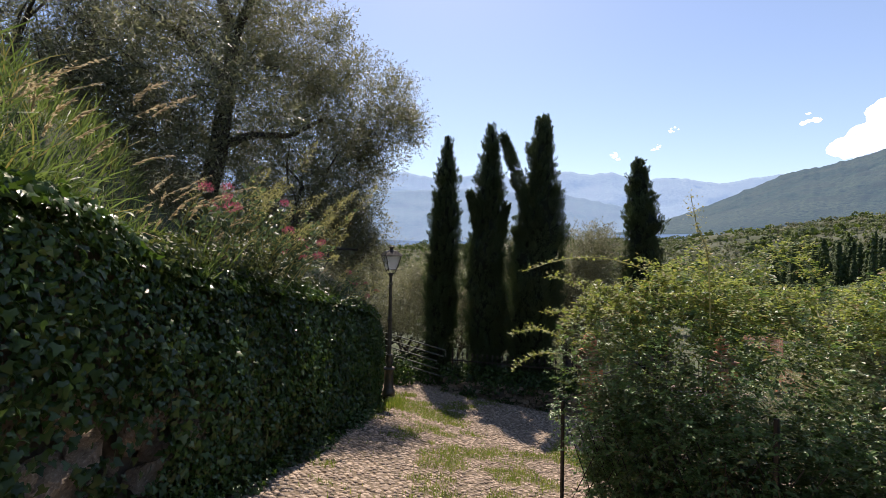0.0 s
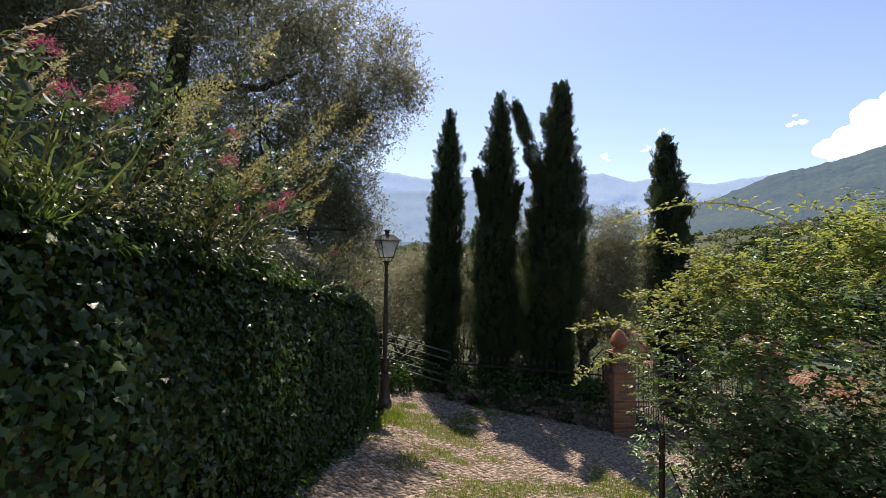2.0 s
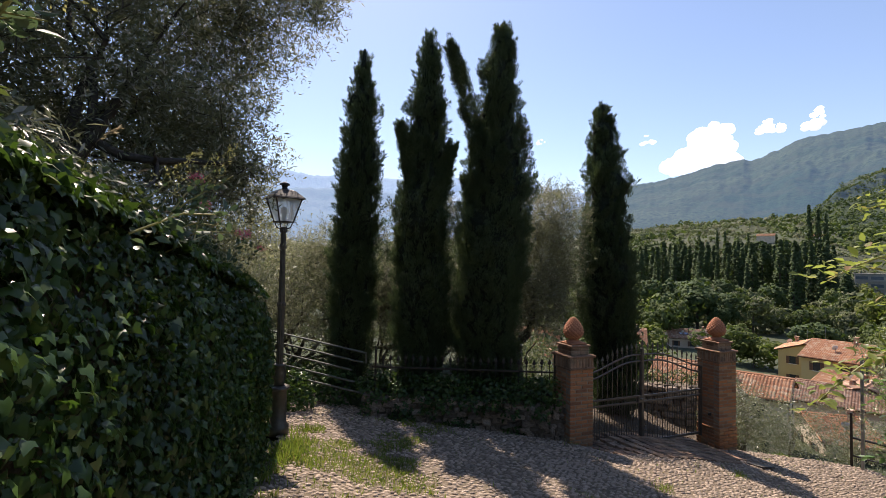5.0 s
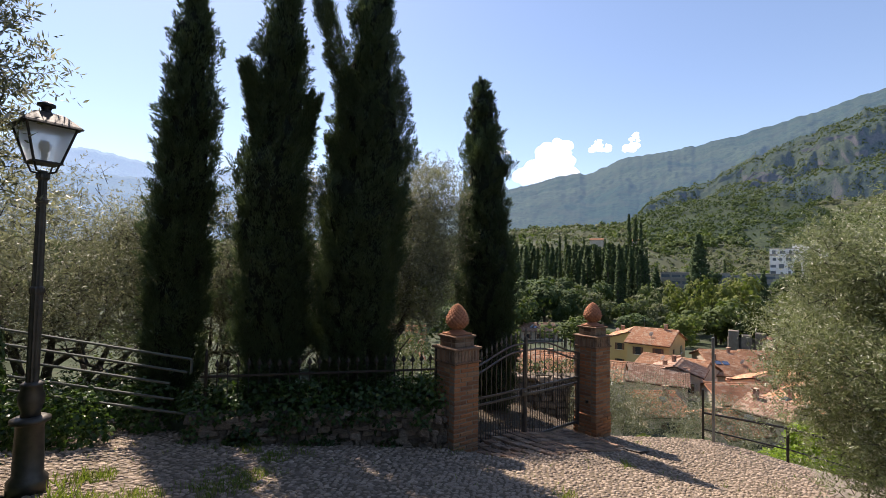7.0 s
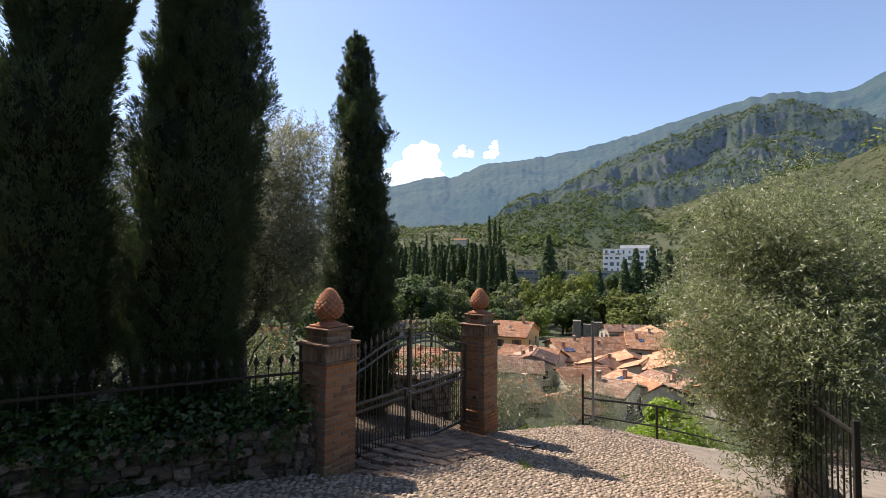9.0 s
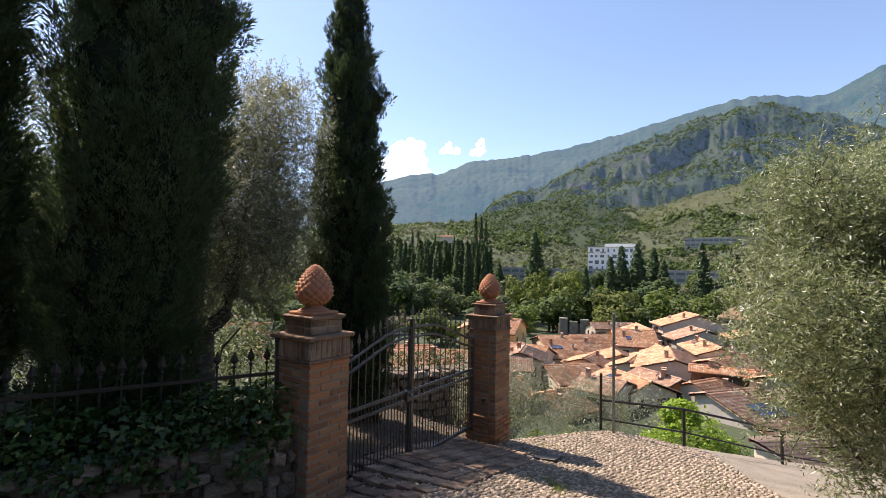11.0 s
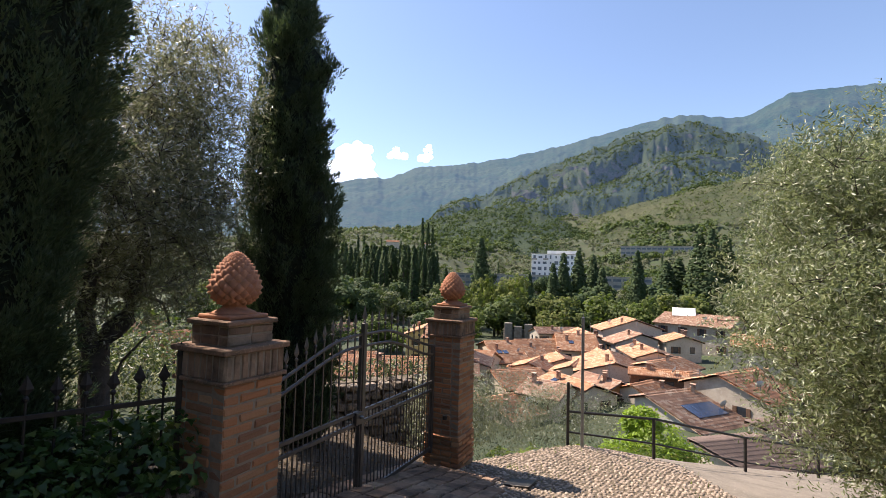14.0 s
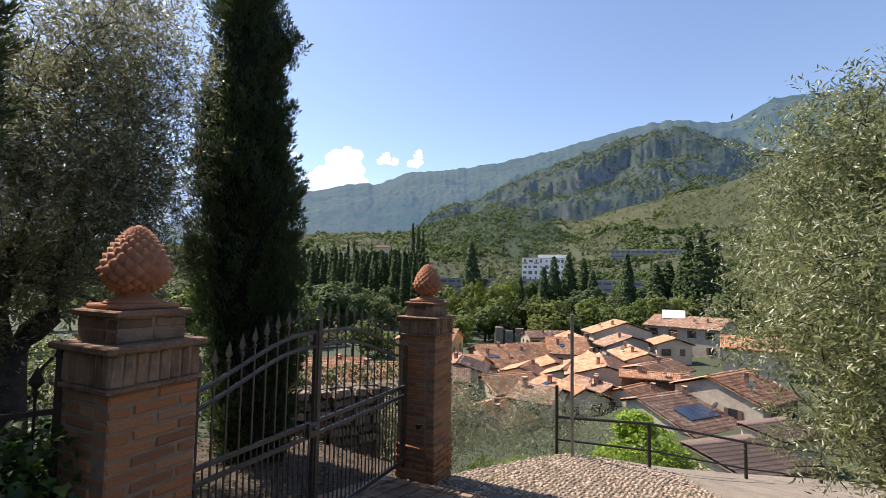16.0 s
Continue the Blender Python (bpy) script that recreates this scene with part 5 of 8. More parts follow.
def pillar(centre, base_z, cap_z, plinth, label):
    """Square brick pillar: shaft, thin ledge, soldier course, cap plate, block and a terracotta pine cone."""
    p = thing("gate_pillar", (centre[0], centre[1], base_z), label, "gate pillar", "pair of gate pillars", rz=GANG)
    W = 0.5
    H = cap_z - base_z
    shaft_h = H - 0.25
    part("core", box(bmesh.new(), (W - 0.016, W - 0.016, shaft_h + 0.12), (0, 0, shaft_h / 2 - 0.06)), M_JOINT, p, "recessed lime mortar joints")
    courses = int(round(shaft_h / 0.068))
    ch = shaft_h / courses
    bh = ch - 0.014
    for c in range(-2, courses):
        z = (c + 0.5) * ch
        w = W + (0.035 if z < plinth else 0.0)
        g = 0.014
        odd = c % 2
        cuts = [w / 2, w / 2] if odd else [w / 4, w / 2, w / 4]
        for yy in (-1, 1):
            x = -w / 2
            for ln in cuts:
                put_brick(p, (ln - g, 0.115, bh), (x + ln / 2, yy * (w / 2 - 0.0575), z))
                x += ln
        cuts = [w - 0.23] if odd else [(w - 0.23) / 2] * 2
        for xx in (-1, 1):
            y = -w / 2 + 0.115
            for ln in cuts:
                put_brick(p, (0.115, ln - g, bh), (xx * (w / 2 - 0.0575), y + ln / 2, z))
                y += ln
    part("ledge", box(bmesh.new(), (W + 0.035, W + 0.035, 0.028), (0, 0, shaft_h + 0.014), bevel=0.006), M_CAP, p, "thin projecting tile ledge")
    part("block", box(bmesh.new(), (W - 0.01, W - 0.01, 0.17), (0, 0, shaft_h + 0.11)), M_JOINT, p, "mortar core of the soldier course")
    k = 8
    for s in range(4):
        for i in range(k):
            u = -W / 2 + (i + 0.5) * W / k
            v = -(W / 2 - 0.028)
            a = math.radians(90 * s)
            put_brick(p, (W / k - 0.009, 0.06, 0.165), (u * math.cos(a) - v * math.sin(a), u * math.sin(a) + v * math.cos(a), shaft_h + 0.112), 90 * s, M_BRICK_OLD)
    part("cap_plate", box(bmesh.new(), (W + 0.06, W + 0.06, 0.04), (0, 0, shaft_h + 0.218), bevel=0.008), M_CAP, p, "weathered tile cap plate")
    z = shaft_h + 0.238
    part("block", box(bmesh.new(), (0.37, 0.37, 0.14), (0, 0, z + 0.07)), M_JOINT, p, "mortar core of the top block")
    for row in range(2):
        for yy in (-1, 1):
            for xx in (-1, 1):
                put_brick(p, (0.185, 0.1, 0.062), (xx * 0.0955, yy * 0.142, z + 0.035 + 0.068 * row), 0, M_BRICK_OLD)
        for xx in (-1, 1):
            put_brick(p, (0.1, 0.175, 0.062), (xx * 0.142, 0, z + 0.035 + 0.068 * row), 0, M_BRICK_OLD)
    part("top_slab", box(bmesh.new(), (0.43, 0.43, 0.035), (0, 0, z + 0.157), bevel=0.008), M_CAP, p, "square terracotta slab")
    z += 0.175
    fin = part("pine_cone", lathe(box(bmesh.new(), (0.33, 0.33, 0.03), (0, 0, z + 0.015), bevel=0.006), [(0.16, z + 0.03), (0.14, z + 0.045), (0.085, z + 0.07), (0.075, z + 0.085), (0.105, z + 0.115), (0.142, z + 0.16), (0.155, z + 0.21), (0.142, z + 0.275), (0.112, z + 0.345), (0.073, z + 0.41), (0.036, z + 0.455), (0.01, z + 0.475)], 28), M_COTTA, p, "terracotta pine cone finial on a flared foot", True)
    # lattice of lozenge scales that shrink towards the tip
    prof = ([0.085, 0.115, 0.16, 0.21, 0.275, 0.345, 0.41, 0.455, 0.475], [0.075, 0.105, 0.142, 0.155, 0.142, 0.112, 0.073, 0.036, 0.01])
    P, X, Y, Z, S = [], [], [], [], []
    n, h, i = 12, 0.104, 0
    while h < 0.468:
        rad = float(np.interp(h, *prof))
        slope = float(np.interp(h + 0.012, *prof) - np.interp(h - 0.012, *prof)) / 0.024
        for kk in range(n):
            a = math.tau * (kk + 0.5 * (i % 2)) / n
            out = np.array([math.cos(a), math.sin(a), -slope])
            out /= np.linalg.norm(out)
            tx = np.array([-math.sin(a), math.cos(a), 0])
            P.append([(rad + 0.007) * math.cos(a), (rad + 0.007) * math.sin(a), z + h])
            X.append(tx); Z.append(out); Y.append(np.cross(out, tx)); S.append(math.tau * rad / n)
        h += max(math.tau * rad / n * 0.5 / math.hypot(1, slope), 0.006)
        i += 1
    scatter("scale", np.array(P), (np.array(X), np.array(Y), np.array(Z)), np.array(S), [(0.5, 0, -0.1), (0, 0.54, -0.14), (-0.5, 0, -0.1), (0, -0.54, -0.1), (0, 0.22, 0.36), (0.22, 0.1, 0.24), (-0.22, 0.1, 0.24)], [(3, 0, 5), (0, 1, 5), (1, 4, 5), (3, 5, 4), (1, 2, 6), (2, 3, 6), (6, 4, 1), (6, 3, 4)], M_COTTA, fin, "overlapping pointed cone scales")
    return p


pillar(GN, -2.62, -1.03, 0.0, "brick gate pillar with terracotta pine cone beside the fence")
pil_f = pillar(GF, -3.08, -1.13, 0.43, "taller brick gate pillar with terracotta pine cone and plinth")
part("bell_box", box(bmesh.new(), (0.03, 0.05, 0.05), (0.27, -0.1, 1.35), bevel=0.004), M_GREY_STEEL, pil_f, "small grey metal intercom box")
part("sensor", lathe(bmesh.new(), [(0.03, 0), (0.03, 0.05)], 12, (-0.27, -0.06, 0.62)), M_IRON, pil_f, "small black gate sensor")


def gate_top(u):
    s = np.clip((u - 0.25) / 1.3, 0, 1) if u < 1.72 else np.clip((3.4 - u) / 1.35, 0, 1)
    return -1.5 + 0.32 * float(s * s * (3 - 2 * s))


def iron_gate():
    o = GN + np.array([-GD[1], GD[0]]) * 0.13
    gate = thing("iron_gate", (o[0], o[1], 0), "closed double-leaf iron gate with spear tips and curved top rails", "gate", rz=GANG)
    for u0, u1, nm in ((0.3, 1.7, "left"), (1.74, 3.3, "right")):
        leaf = new("gate_leaf")
        leaf.parent = gate
        leaf["label"] = "dark grey iron gate leaf"
        us = np.linspace(u0, u1, 13)
        for dz, r in ((0.0, 0.017), (-0.125, 0.017)):
            part("top_rail", tube(bmesh.new(), [(u, 0, gate_top(u) + dz) for u in us], r, 6), M_GATE, leaf)
        for z, h in ((-1.98, 0.035), (-2.09, 0.035), (-2.86, 0.045)):
            part("cross_rail", box(bmesh.new(), (u1 - u0, 0.03, h), ((u0 + u1) / 2, 0, z), bevel=0.003), M_GATE, leaf)
        for u in (u0, u1):
            part("stile", box(bmesh.new(), (0.045, 0.045, gate_top(u) + 2.92), (u, 0, (gate_top(u) - 2.92) / 2), bevel=0.004), M_GATE, leaf)
        n = 12
        for i in range(1, n):
            u = u0 + (u1 - u0) * i / n
            bm = tube(bmesh.new(), [(u, 0, -2.88), (u, 0, gate_top(u) + 0.08)], 0.0085, 6)
            spear(bm, (u, 0, gate_top(u) + 0.07), 0.17, 0.032)
            part("bar", bm, M_GATE, leaf)
            if i < n:
                um = u + (u1 - u0) / n / 2
                part("lower_bar", tube(bmesh.new(), [(um, 0, -2.88), (um, 0, -1.98)], 0.007, 6), M_GATE, leaf)
    bm = box(bmesh.new(), (0.05, 0.05, 1.86), (1.72, -0.012, -1.99), bevel=0.004)
    spear(bm, (1.72, -0.012, -1.07), 0.2, 0.045)
    part("meeting_post", bm, M_GATE, gate, "wider central meeting post with a spear tip")
    part("lock_box", box(bmesh.new(), (0.12, 0.06, 0.13), (1.66, -0.015, -2.03), bevel=0.006), M_GATE, gate, "steel lock box")
    part("door_knob", lathe(bmesh.new(), [(0.02, 0), (0.025, 0.02), (0.01, 0.03)], 12, (1.66, -0.06, -2.03)), M_GREY_STEEL, gate, "round steel knob")
    return gate


iron_gate()


# ---- street lamp ----
def glass_material():
    m, n, l, p = mat_base("lantern_glass")
    p.inputs["Base Color"].default_value = (0.9, 0.92, 0.93, 1)
    p.inputs["Roughness"].default_value = 0.28
    p.inputs["Transmission Weight"].default_value = 0.85
    p.inputs["IOR"].default_value = 1.45
    return m


M_GLASS = glass_material()
M_BULB = surface("bulb_white", (0.75, 0.75, 0.72), (0.68, 0.68, 0.65), 10, 0.35)


def street_lamp():
    lamp = thing("street_lamp", (-1.24, 11.84, -1.93), "cast iron street lamp with a four-sided glass lantern", "street lamp", rz=28)
    part("pedestal", lathe(bmesh.new(), [(0.15, 0), (0.15, 0.12), (0.115, 0.16), (0.105, 0.6), (0.125, 0.62), (0.15, 0.63), (0.15, 0.66), (0.11, 0.68)], 20), M_LAMP, lamp, "round fluted pedestal", True)
    part("vase", lathe(bmesh.new(), [(0.075, 0.68), (0.07, 0.72), (0.095, 0.8), (0.1, 0.86), (0.075, 0.94), (0.085, 0.95), (0.09, 0.97), (0.06, 0.99)], 20), M_LAMP, lamp, "leaf-shaped cast knop", True)
    bm = bmesh.new()
    k = 24
    prof = [(0.05, 0.98), (0.048, 1.78), (0.06, 1.8), (0.06, 1.84), (0.044, 1.86), (0.036, 2.62), (0.05, 2.63), (0.05, 2.66), (0.036, 2.68), (0.034, 2.84), (0.055, 2.86), (0.055, 2.89), (0.03, 2.93)]
    lathe(bm, prof, k)
    for i, v in enumerate(bm.verts):
        if i % 2:
            v.co.x *= 0.9
            v.co.y *= 0.9
    part("pole", bm, M_LAMP, lamp, "slim fluted pole with collars")
    for s in range(4):
        a = math.radians(90 * s + 45)
        part("bracket", tube(bmesh.new(), [(0.03 * math.cos(a), 0.03 * math.sin(a), 2.9), (0.1 * math.cos(a), 0.1 * math.sin(a), 2.92), (0.135 * math.cos(a), 0.135 * math.sin(a), 3.0)], 0.009, 6), M_IRON, lamp)
    b, t, z0, z1 = 0.1, 0.185, 3.0, 3.33
    corners = [(1, 1), (-1, 1), (-1, -1), (1, -1)]
    lan = part("lantern_frame", box(bmesh.new(), (2 * b + 0.03, 2 * b + 0.03, 0.018), (0, 0, z0)), M_IRON, lamp, "black iron lantern frame")
    for i, (x, y) in enumerate(corners):
        part("corner_bar", tube(bmesh.new(), [(b * x, b * y, z0), (t * x, t * y, z1)], 0.011, 5), M_IRON, lan)
        x2, y2 = corners[(i + 1) % 4]
        me = [(b * x * 0.97, b * y * 0.97, z0 + 0.01), (b * x2 * 0.97, b * y2 * 0.97, z0 + 0.01), (t * x2 * 0.97, t * y2 * 0.97, z1 - 0.005), (t * x * 0.97, t * y * 0.97, z1 - 0.005)]
        mid = np.array(me).mean(0) * [1, 1, 0]
        inner = [tuple(np.array(q) - 0.004 * mid / np.linalg.norm(mid)) for q in me]
        ob = link_mesh("pane", me + inner, [(0, 1, 2, 3), (7, 6, 5, 4), (0, 4, 5, 1), (1, 5, 6, 2), (2, 6, 7, 3), (3, 7, 4, 0)], M_GLASS, lan)
        ob.visible_shadow = False
    bm = bmesh.new()
    rings = []
    for h, z in ((t + 0.045, z1), (t + 0.03, z1 + 0.02), (0.115, z1 + 0.12), (0.06, z1 + 0.14)):
        rings.append([bm.verts.new((h * x, h * y, z)) for x, y in corners])
    for r0, r1 in zip(rings, rings[1:]):
        for k in range(4):
            bm.faces.new((r0[k], r0[(k + 1) % 4], r1[(k + 1) % 4], r1[k]))
    bm.faces.new(rings[-1])
    bm.faces.new(rings[0][::-1])
    part("roof", bm, M_IRON, lan, "sloping black sheet roof")
    part("chimney", lathe(bmesh.new(), [(0.05, z1 + 0.13), (0.035, z1 + 0.17), (0.045, z1 + 0.2), (0.07, z1 + 0.205), (0.07, z1 + 0.225), (0.02, z1 + 0.25)], 14), M_IRON, lan, "small round vent cap")
    part("bulb", lathe(bmesh.new(), [(0.025, z0 + 0.02), (0.025, z0 + 0.09), (0.045, z0 + 0.13), (0.05, z0 + 0.165), (0.03, z0 + 0.21), (0.004, z0 + 0.22)], 14), M_BULB, lan, "white bulb in its holder", True)
    return lamp


street_lamp()


# ---- road railing and posts ----
def road_railing():
    pts = [(9.75, 12.35), (10.62, 11.15), (12.85, 9.95), (14.9, 8.75), (17.2, 7.2)]
    zs = [-3.45, -3.66, -4.4, -4.95, -5.5]
    rail = thing("road_railing", (pts[0][0], pts[0][1], zs[0]), "dark steel post and rail fence along the road edge", "railing")
    o = Vector((pts[0][0], pts[0][1], zs[0]))
    P = [Vector((x, y, z)) - o for (x, y), z in zip(pts, zs)]
    hts = [0.6, 0.72, 0.82, 0.85, 0.85]
    for i, p in enumerate(P):
        part("post", box(bmesh.new(), (0.045, 0.045, (1.1 if i == 0 else hts[i]) + 0.3), (p.x, p.y, p.z + ((1.1 if i == 0 else hts[i]) - 0.3) / 2), 35, bevel=0.004), M_IRON, rail)
    for fr, r in ((1.0, 0.022), (0.42, 0.016)):
        for (p, q, hp, hq) in zip(P, P[1:], hts, hts[1:]):
            part("rail", tube(bmesh.new(), [p + Vector((0, 0, hp * fr)), q + Vector((0, 0, hq * fr))], r, 8), M_IRON, rail)
    return rail


road_railing()
pole = thing("steel_pole", (9.64, 12.06, -3.45), "bare grey steel pole beside the road railing", "pole")
part("shaft", box(bmesh.new(), (0.05, 0.05, 2.5), (0, 0, 1.0), 20, bevel=0.004), M_GREY_STEEL, pole)
part("tip_rod", tube(bmesh.new(), [(0.02, 0, 2.2), (0.02, 0, 2.31)], 0.006, 6), M_GREY_STEEL, pole)

# ---- cobbled road ----
def road_mask(x, y):
    """Where the cobbles lie: between the ivy wall, the low wall, the gate, the crest and the concrete lane."""
    left = x > np.where(y < 11.8, wall_x(y) + 0.12, -2.6 - (y - 11.8) * 0.25)
    south = y > -1.0
    line_wall = (x - LW_A[0]) * LW_N[0] + (y - LW_A[1]) * LW_N[1] > 0.03
    back = np.where(x < 0.1, y < 17.0 - 0.0 * x, np.where(x < 3.5, line_wall, y < 12.85 + 0.165 * (x - 5.0)))
    gap = np.where(x < 0.1, (x - 0.1) * 0.28 + (13.3 - y) > -3.9 + 0.0 * x, True)
    crest = np.where(x > 7.4, y < 12.95 - 0.32 * (x - 7.4), True)
    rail = (x - 9.75) * 1.2 + (y - 12.35) * 0.87 < 0.02
    lane = (y - 10.75) > (x - 10.55) * 0.62 - 0.25 * np.sin(x * 1.3) * 0.3
    lane = lane | (x < 6.0)
    bush = (y - 5.9) > (x - 1.3) * 0.56
    bush = bush | ((x < 1.35) & (y < 6.0)) | ((y < 5.9) & (x < 1.3 + (5.9 - y) * 0.72))
    bush = bush | (x >= 6.0)
    return left & south & back & gap & crest & rail & lane & bush


def grass_amount(x, y):
    g = fbm(x * 0.9 + 3, y * 0.55, 3, 31) * 0.6 + fbm(x * 3, y * 3, 2, 33) * 0.4
    centre = np.exp(-((x - 0.35 - 0.13 * (y - 6)) / 0.75) ** 2) * np.exp(-((y - 8.3) / 3.2) ** 2)
    verge = np.exp(-((x - wall_x(y) - 0.35) / 0.25) ** 2) * (y > 9.6) * (y < 12.3)
    right = np.exp(-(((x - 2.6) / 0.9) ** 2 + ((y - 8.4) / 0.8) ** 2))
    for px, py, w in ((-0.7, 10.6, 0.5), (-0.2, 10.2, 0.55), (0.25, 10.4, 0.4), (0.75, 11.6, 0.35), (3.4, 10.15, 0.3), (0.4, 11.4, 0.3), (4.2, 10.2, 0.3), (1.5, 8.1, 0.4), (1.5, 6.9, 0.5), (1.0, 8.5, 0.3), (-0.5, 11.4, 0.35), (2.3, 8.6, 0.35)):
        g = g + 0.15 * np.exp(-((x - px) ** 2 + (y - py) ** 2) / w ** 2)
    return g + 0.05 * centre + 0.14 * verge + 0.28 * right - 0.1 * (x > 4)


def build_road():
    xs, ys = np.linspace(-4.2, 11.2, 180), np.linspace(-1.2, 17.2, 200)
    X, Y = np.meshgrid(xs, ys, indexing="ij")
    Z = near_z(X, Y) + 0.012
    n = len(ys)
    i, j = np.meshgrid(np.arange(len(xs) - 1), np.arange(n - 1), indexing="ij")
    f = np.stack([i * n + j, (i + 1) * n + j, (i + 1) * n + j + 1, i * n + j + 1], -1).reshape(-1, 4)
    cx = X.ravel()[f].mean(1)
    cy = Y.ravel()[f].mean(1)
    f = f[road_mask(cx, cy)]
    road = tagged(link_mesh("road", np.stack([X, Y, Z], -1).reshape(-1, 3), f, M_GROUT, smooth=True), "old cobbled road with grass between the stones", "road", kind="structure")
    # stones in slightly wavy rows
    r = np.random.default_rng(77)
    row, step = 0.056, 0.083
    gx, gy = np.meshgrid(np.arange(-4.2, 11.0, step), np.arange(-1.0, 17.0, row), indexing="ij")
    gx = gx + (np.arange(gx.shape[1]) % 2)[None, :] * step / 2
    x, y = gx.ravel() + r.normal(0, 0.014, gx.size), gy.ravel() + r.normal(0, 0.009, gx.size)
    y = y + 0.12 * (fbm(x * 0.5, y * 0.5, 2, 35) - 0.5)
    ok = road_mask(x, y) & (y > -0.9)
    x, y = x[ok], y[ok]
    g = grass_amount(x, y)
    keep = r.uniform(0, 1, len(x)) > np.clip((g - 0.63) / 0.14, 0, 0.4)
    x, y = x[keep], y[keep]
    z = near_z(x, y) + 0.006
    m = len(x)
    sx, sy, sz = r.uniform(0.027, 0.05, m), r.uniform(0.019, 0.032, m), r.uniform(0.011, 0.026, m)
    ang = r.normal(0.12, 0.3, m)
    k = 7
    th = np.arange(k) * math.tau / k
    jit = 1 + r.uniform(-0.14, 0.14, (m, k))
    rings = []
    for rr, zz in ((1.0, -0.2), (0.86, 0.62), (0.45, 0.97)):
        rings.append(np.stack([rr * np.cos(th) * jit, rr * np.sin(th) * jit, np.full((m, k), zz) * (1 + r.uniform(-0.1, 0.1, (m, k)))], -1))
    loc = np.concatenate(rings, 1)
    tilt = r.normal(0, 0.1, (m, 2))
    loc = loc * np.stack([sx, sy, sz], -1)[:, None, :]
    loc[:, :, 2] += loc[:, :, 0] * tilt[:, :1] + loc[:, :, 1] * tilt[:, 1:]
    ca, sa = np.cos(ang)[:, None], np.sin(ang)[:, None]
    vx, vy = loc[:, :, 0] * ca - loc[:, :, 1] * sa, loc[:, :, 0] * sa + loc[:, :, 1] * ca
    V = np.stack([vx + x[:, None], vy + y[:, None], loc[:, :, 2] + z[:, None] - 0.17 * vx - 0.13 * vy], -1)
    tf = [(a * k + i, a * k + (i + 1) % k, (a + 1) * k + (i + 1) % k, (a + 1) * k + i) for a in range(2) for i in range(k)]
    faces = (np.array(tf)[None] + (np.arange(m) * 3 * k)[:, None, None]).reshape(-1, 4)
    tops = np.array([[2 * k + i for i in range(k)]])
    near = (x > 2.4) & (x < 3.7) & (y > 10.1) & (y < 11.1)
    near &= np.cumsum(near) <= 290
    rest = ~near
    idx = np.arange(m)[rest]
    remap = np.full(m, -1)
    remap[idx] = np.arange(len(idx))
    fr = (np.array(tf)[None] + (np.arange(len(idx)) * 3 * k)[:, None, None]).reshape(-1, 4)
    tr = (tops[None] + (np.arange(len(idx)) * 3 * k)[:, None, None]).reshape(-1, k)
    me = bpy.data.meshes.new("cobbles")
    vv = V[rest].reshape(-1, 3).astype(np.float32)
    me.vertices.add(len(vv))
    me.vertices.foreach_set("co", vv.ravel())
    loops = np.concatenate([fr.ravel(), tr.ravel()]).astype(np.int32)
    tot = np.concatenate([np.full(len(fr), 4), np.full(len(tr), k)]).astype(np.int32)
    me.loops.add(len(loops))
    me.loops.foreach_set("vertex_index", loops)
    me.polygons.add(len(tot))
    me.polygons.foreach_set("loop_start", np.concatenate([[0], np.cumsum(tot)[:-1]]).astype(np.int32))
    me.polygons.foreach_set("loop_total", tot)
    me.update(calc_edges=True)
    me.polygons.foreach_set("use_smooth", np.ones(len(tot), dtype=bool))
    me.materials.append(M_COBBLE)
    ob = new("cobbles", me)
    ob.parent = road
    tagged(ob, "rounded pinkish-grey river cobbles set in rows", kind="stuff")
    meshes = []
    for q in np.nonzero(near)[0]:
        c = np.array([x[q], y[q], z[q]])
        stone = bpy.data.meshes.new("cobblestone")
        stone.from_pydata([tuple(map(float, p)) for p in V[q] - c], [], [tuple(int(a) for a in t) for t in tf] + [tuple(int(a) for a in tops[0])])
        stone.materials.append(M_COBBLE)
        stone.polygons.foreach_set("use_smooth", np.ones(len(stone.polygons), dtype=bool))
        s = new("cobblestone", stone)
        s.parent = road
        s.location = c
    # grass in the joints
    n = 420000
    x, y = r.uniform(-2.6, 10.5, n), r.uniform(2.2, 14.5, n)
    g = grass_amount(x, y)
    ok = road_mask(x, y) & (r.uniform(0, 1, n) < np.clip((g - 0.63) / 0.14, 0.004, 0.9))
    x, y = x[ok], y[ok]
    m = len(x)
    up = np.stack([r.normal(0, 0.4, m), r.normal(0, 0.4, m), np.ones(m)], -1)
    yv = up / np.linalg.norm(up, axis=1, keepdims=True)
    xv = np.cross(yv, r.normal(0, 1, (m, 3)))
    xv /= np.linalg.norm(xv, axis=1, keepdims=True)
    tall = 1 + 0.9 * (y > 9.6) * np.exp(-((x - wall_x(y) - 0.35) / 0.25) ** 2) * (y < 12.2)
    tagged(scatter("road_grass", np.stack([x, y, near_z(x, y) + 0.01], -1), (xv, yv, np.cross(xv, yv)), r.uniform(0.03, 0.085, m) * tall, np.array(BLADE_V) * [3.2, 1, 1], BLADE_F, M_GRASS), "short grass growing between the cobbles", "grass", kind="stuff")
    return road


road = build_road()


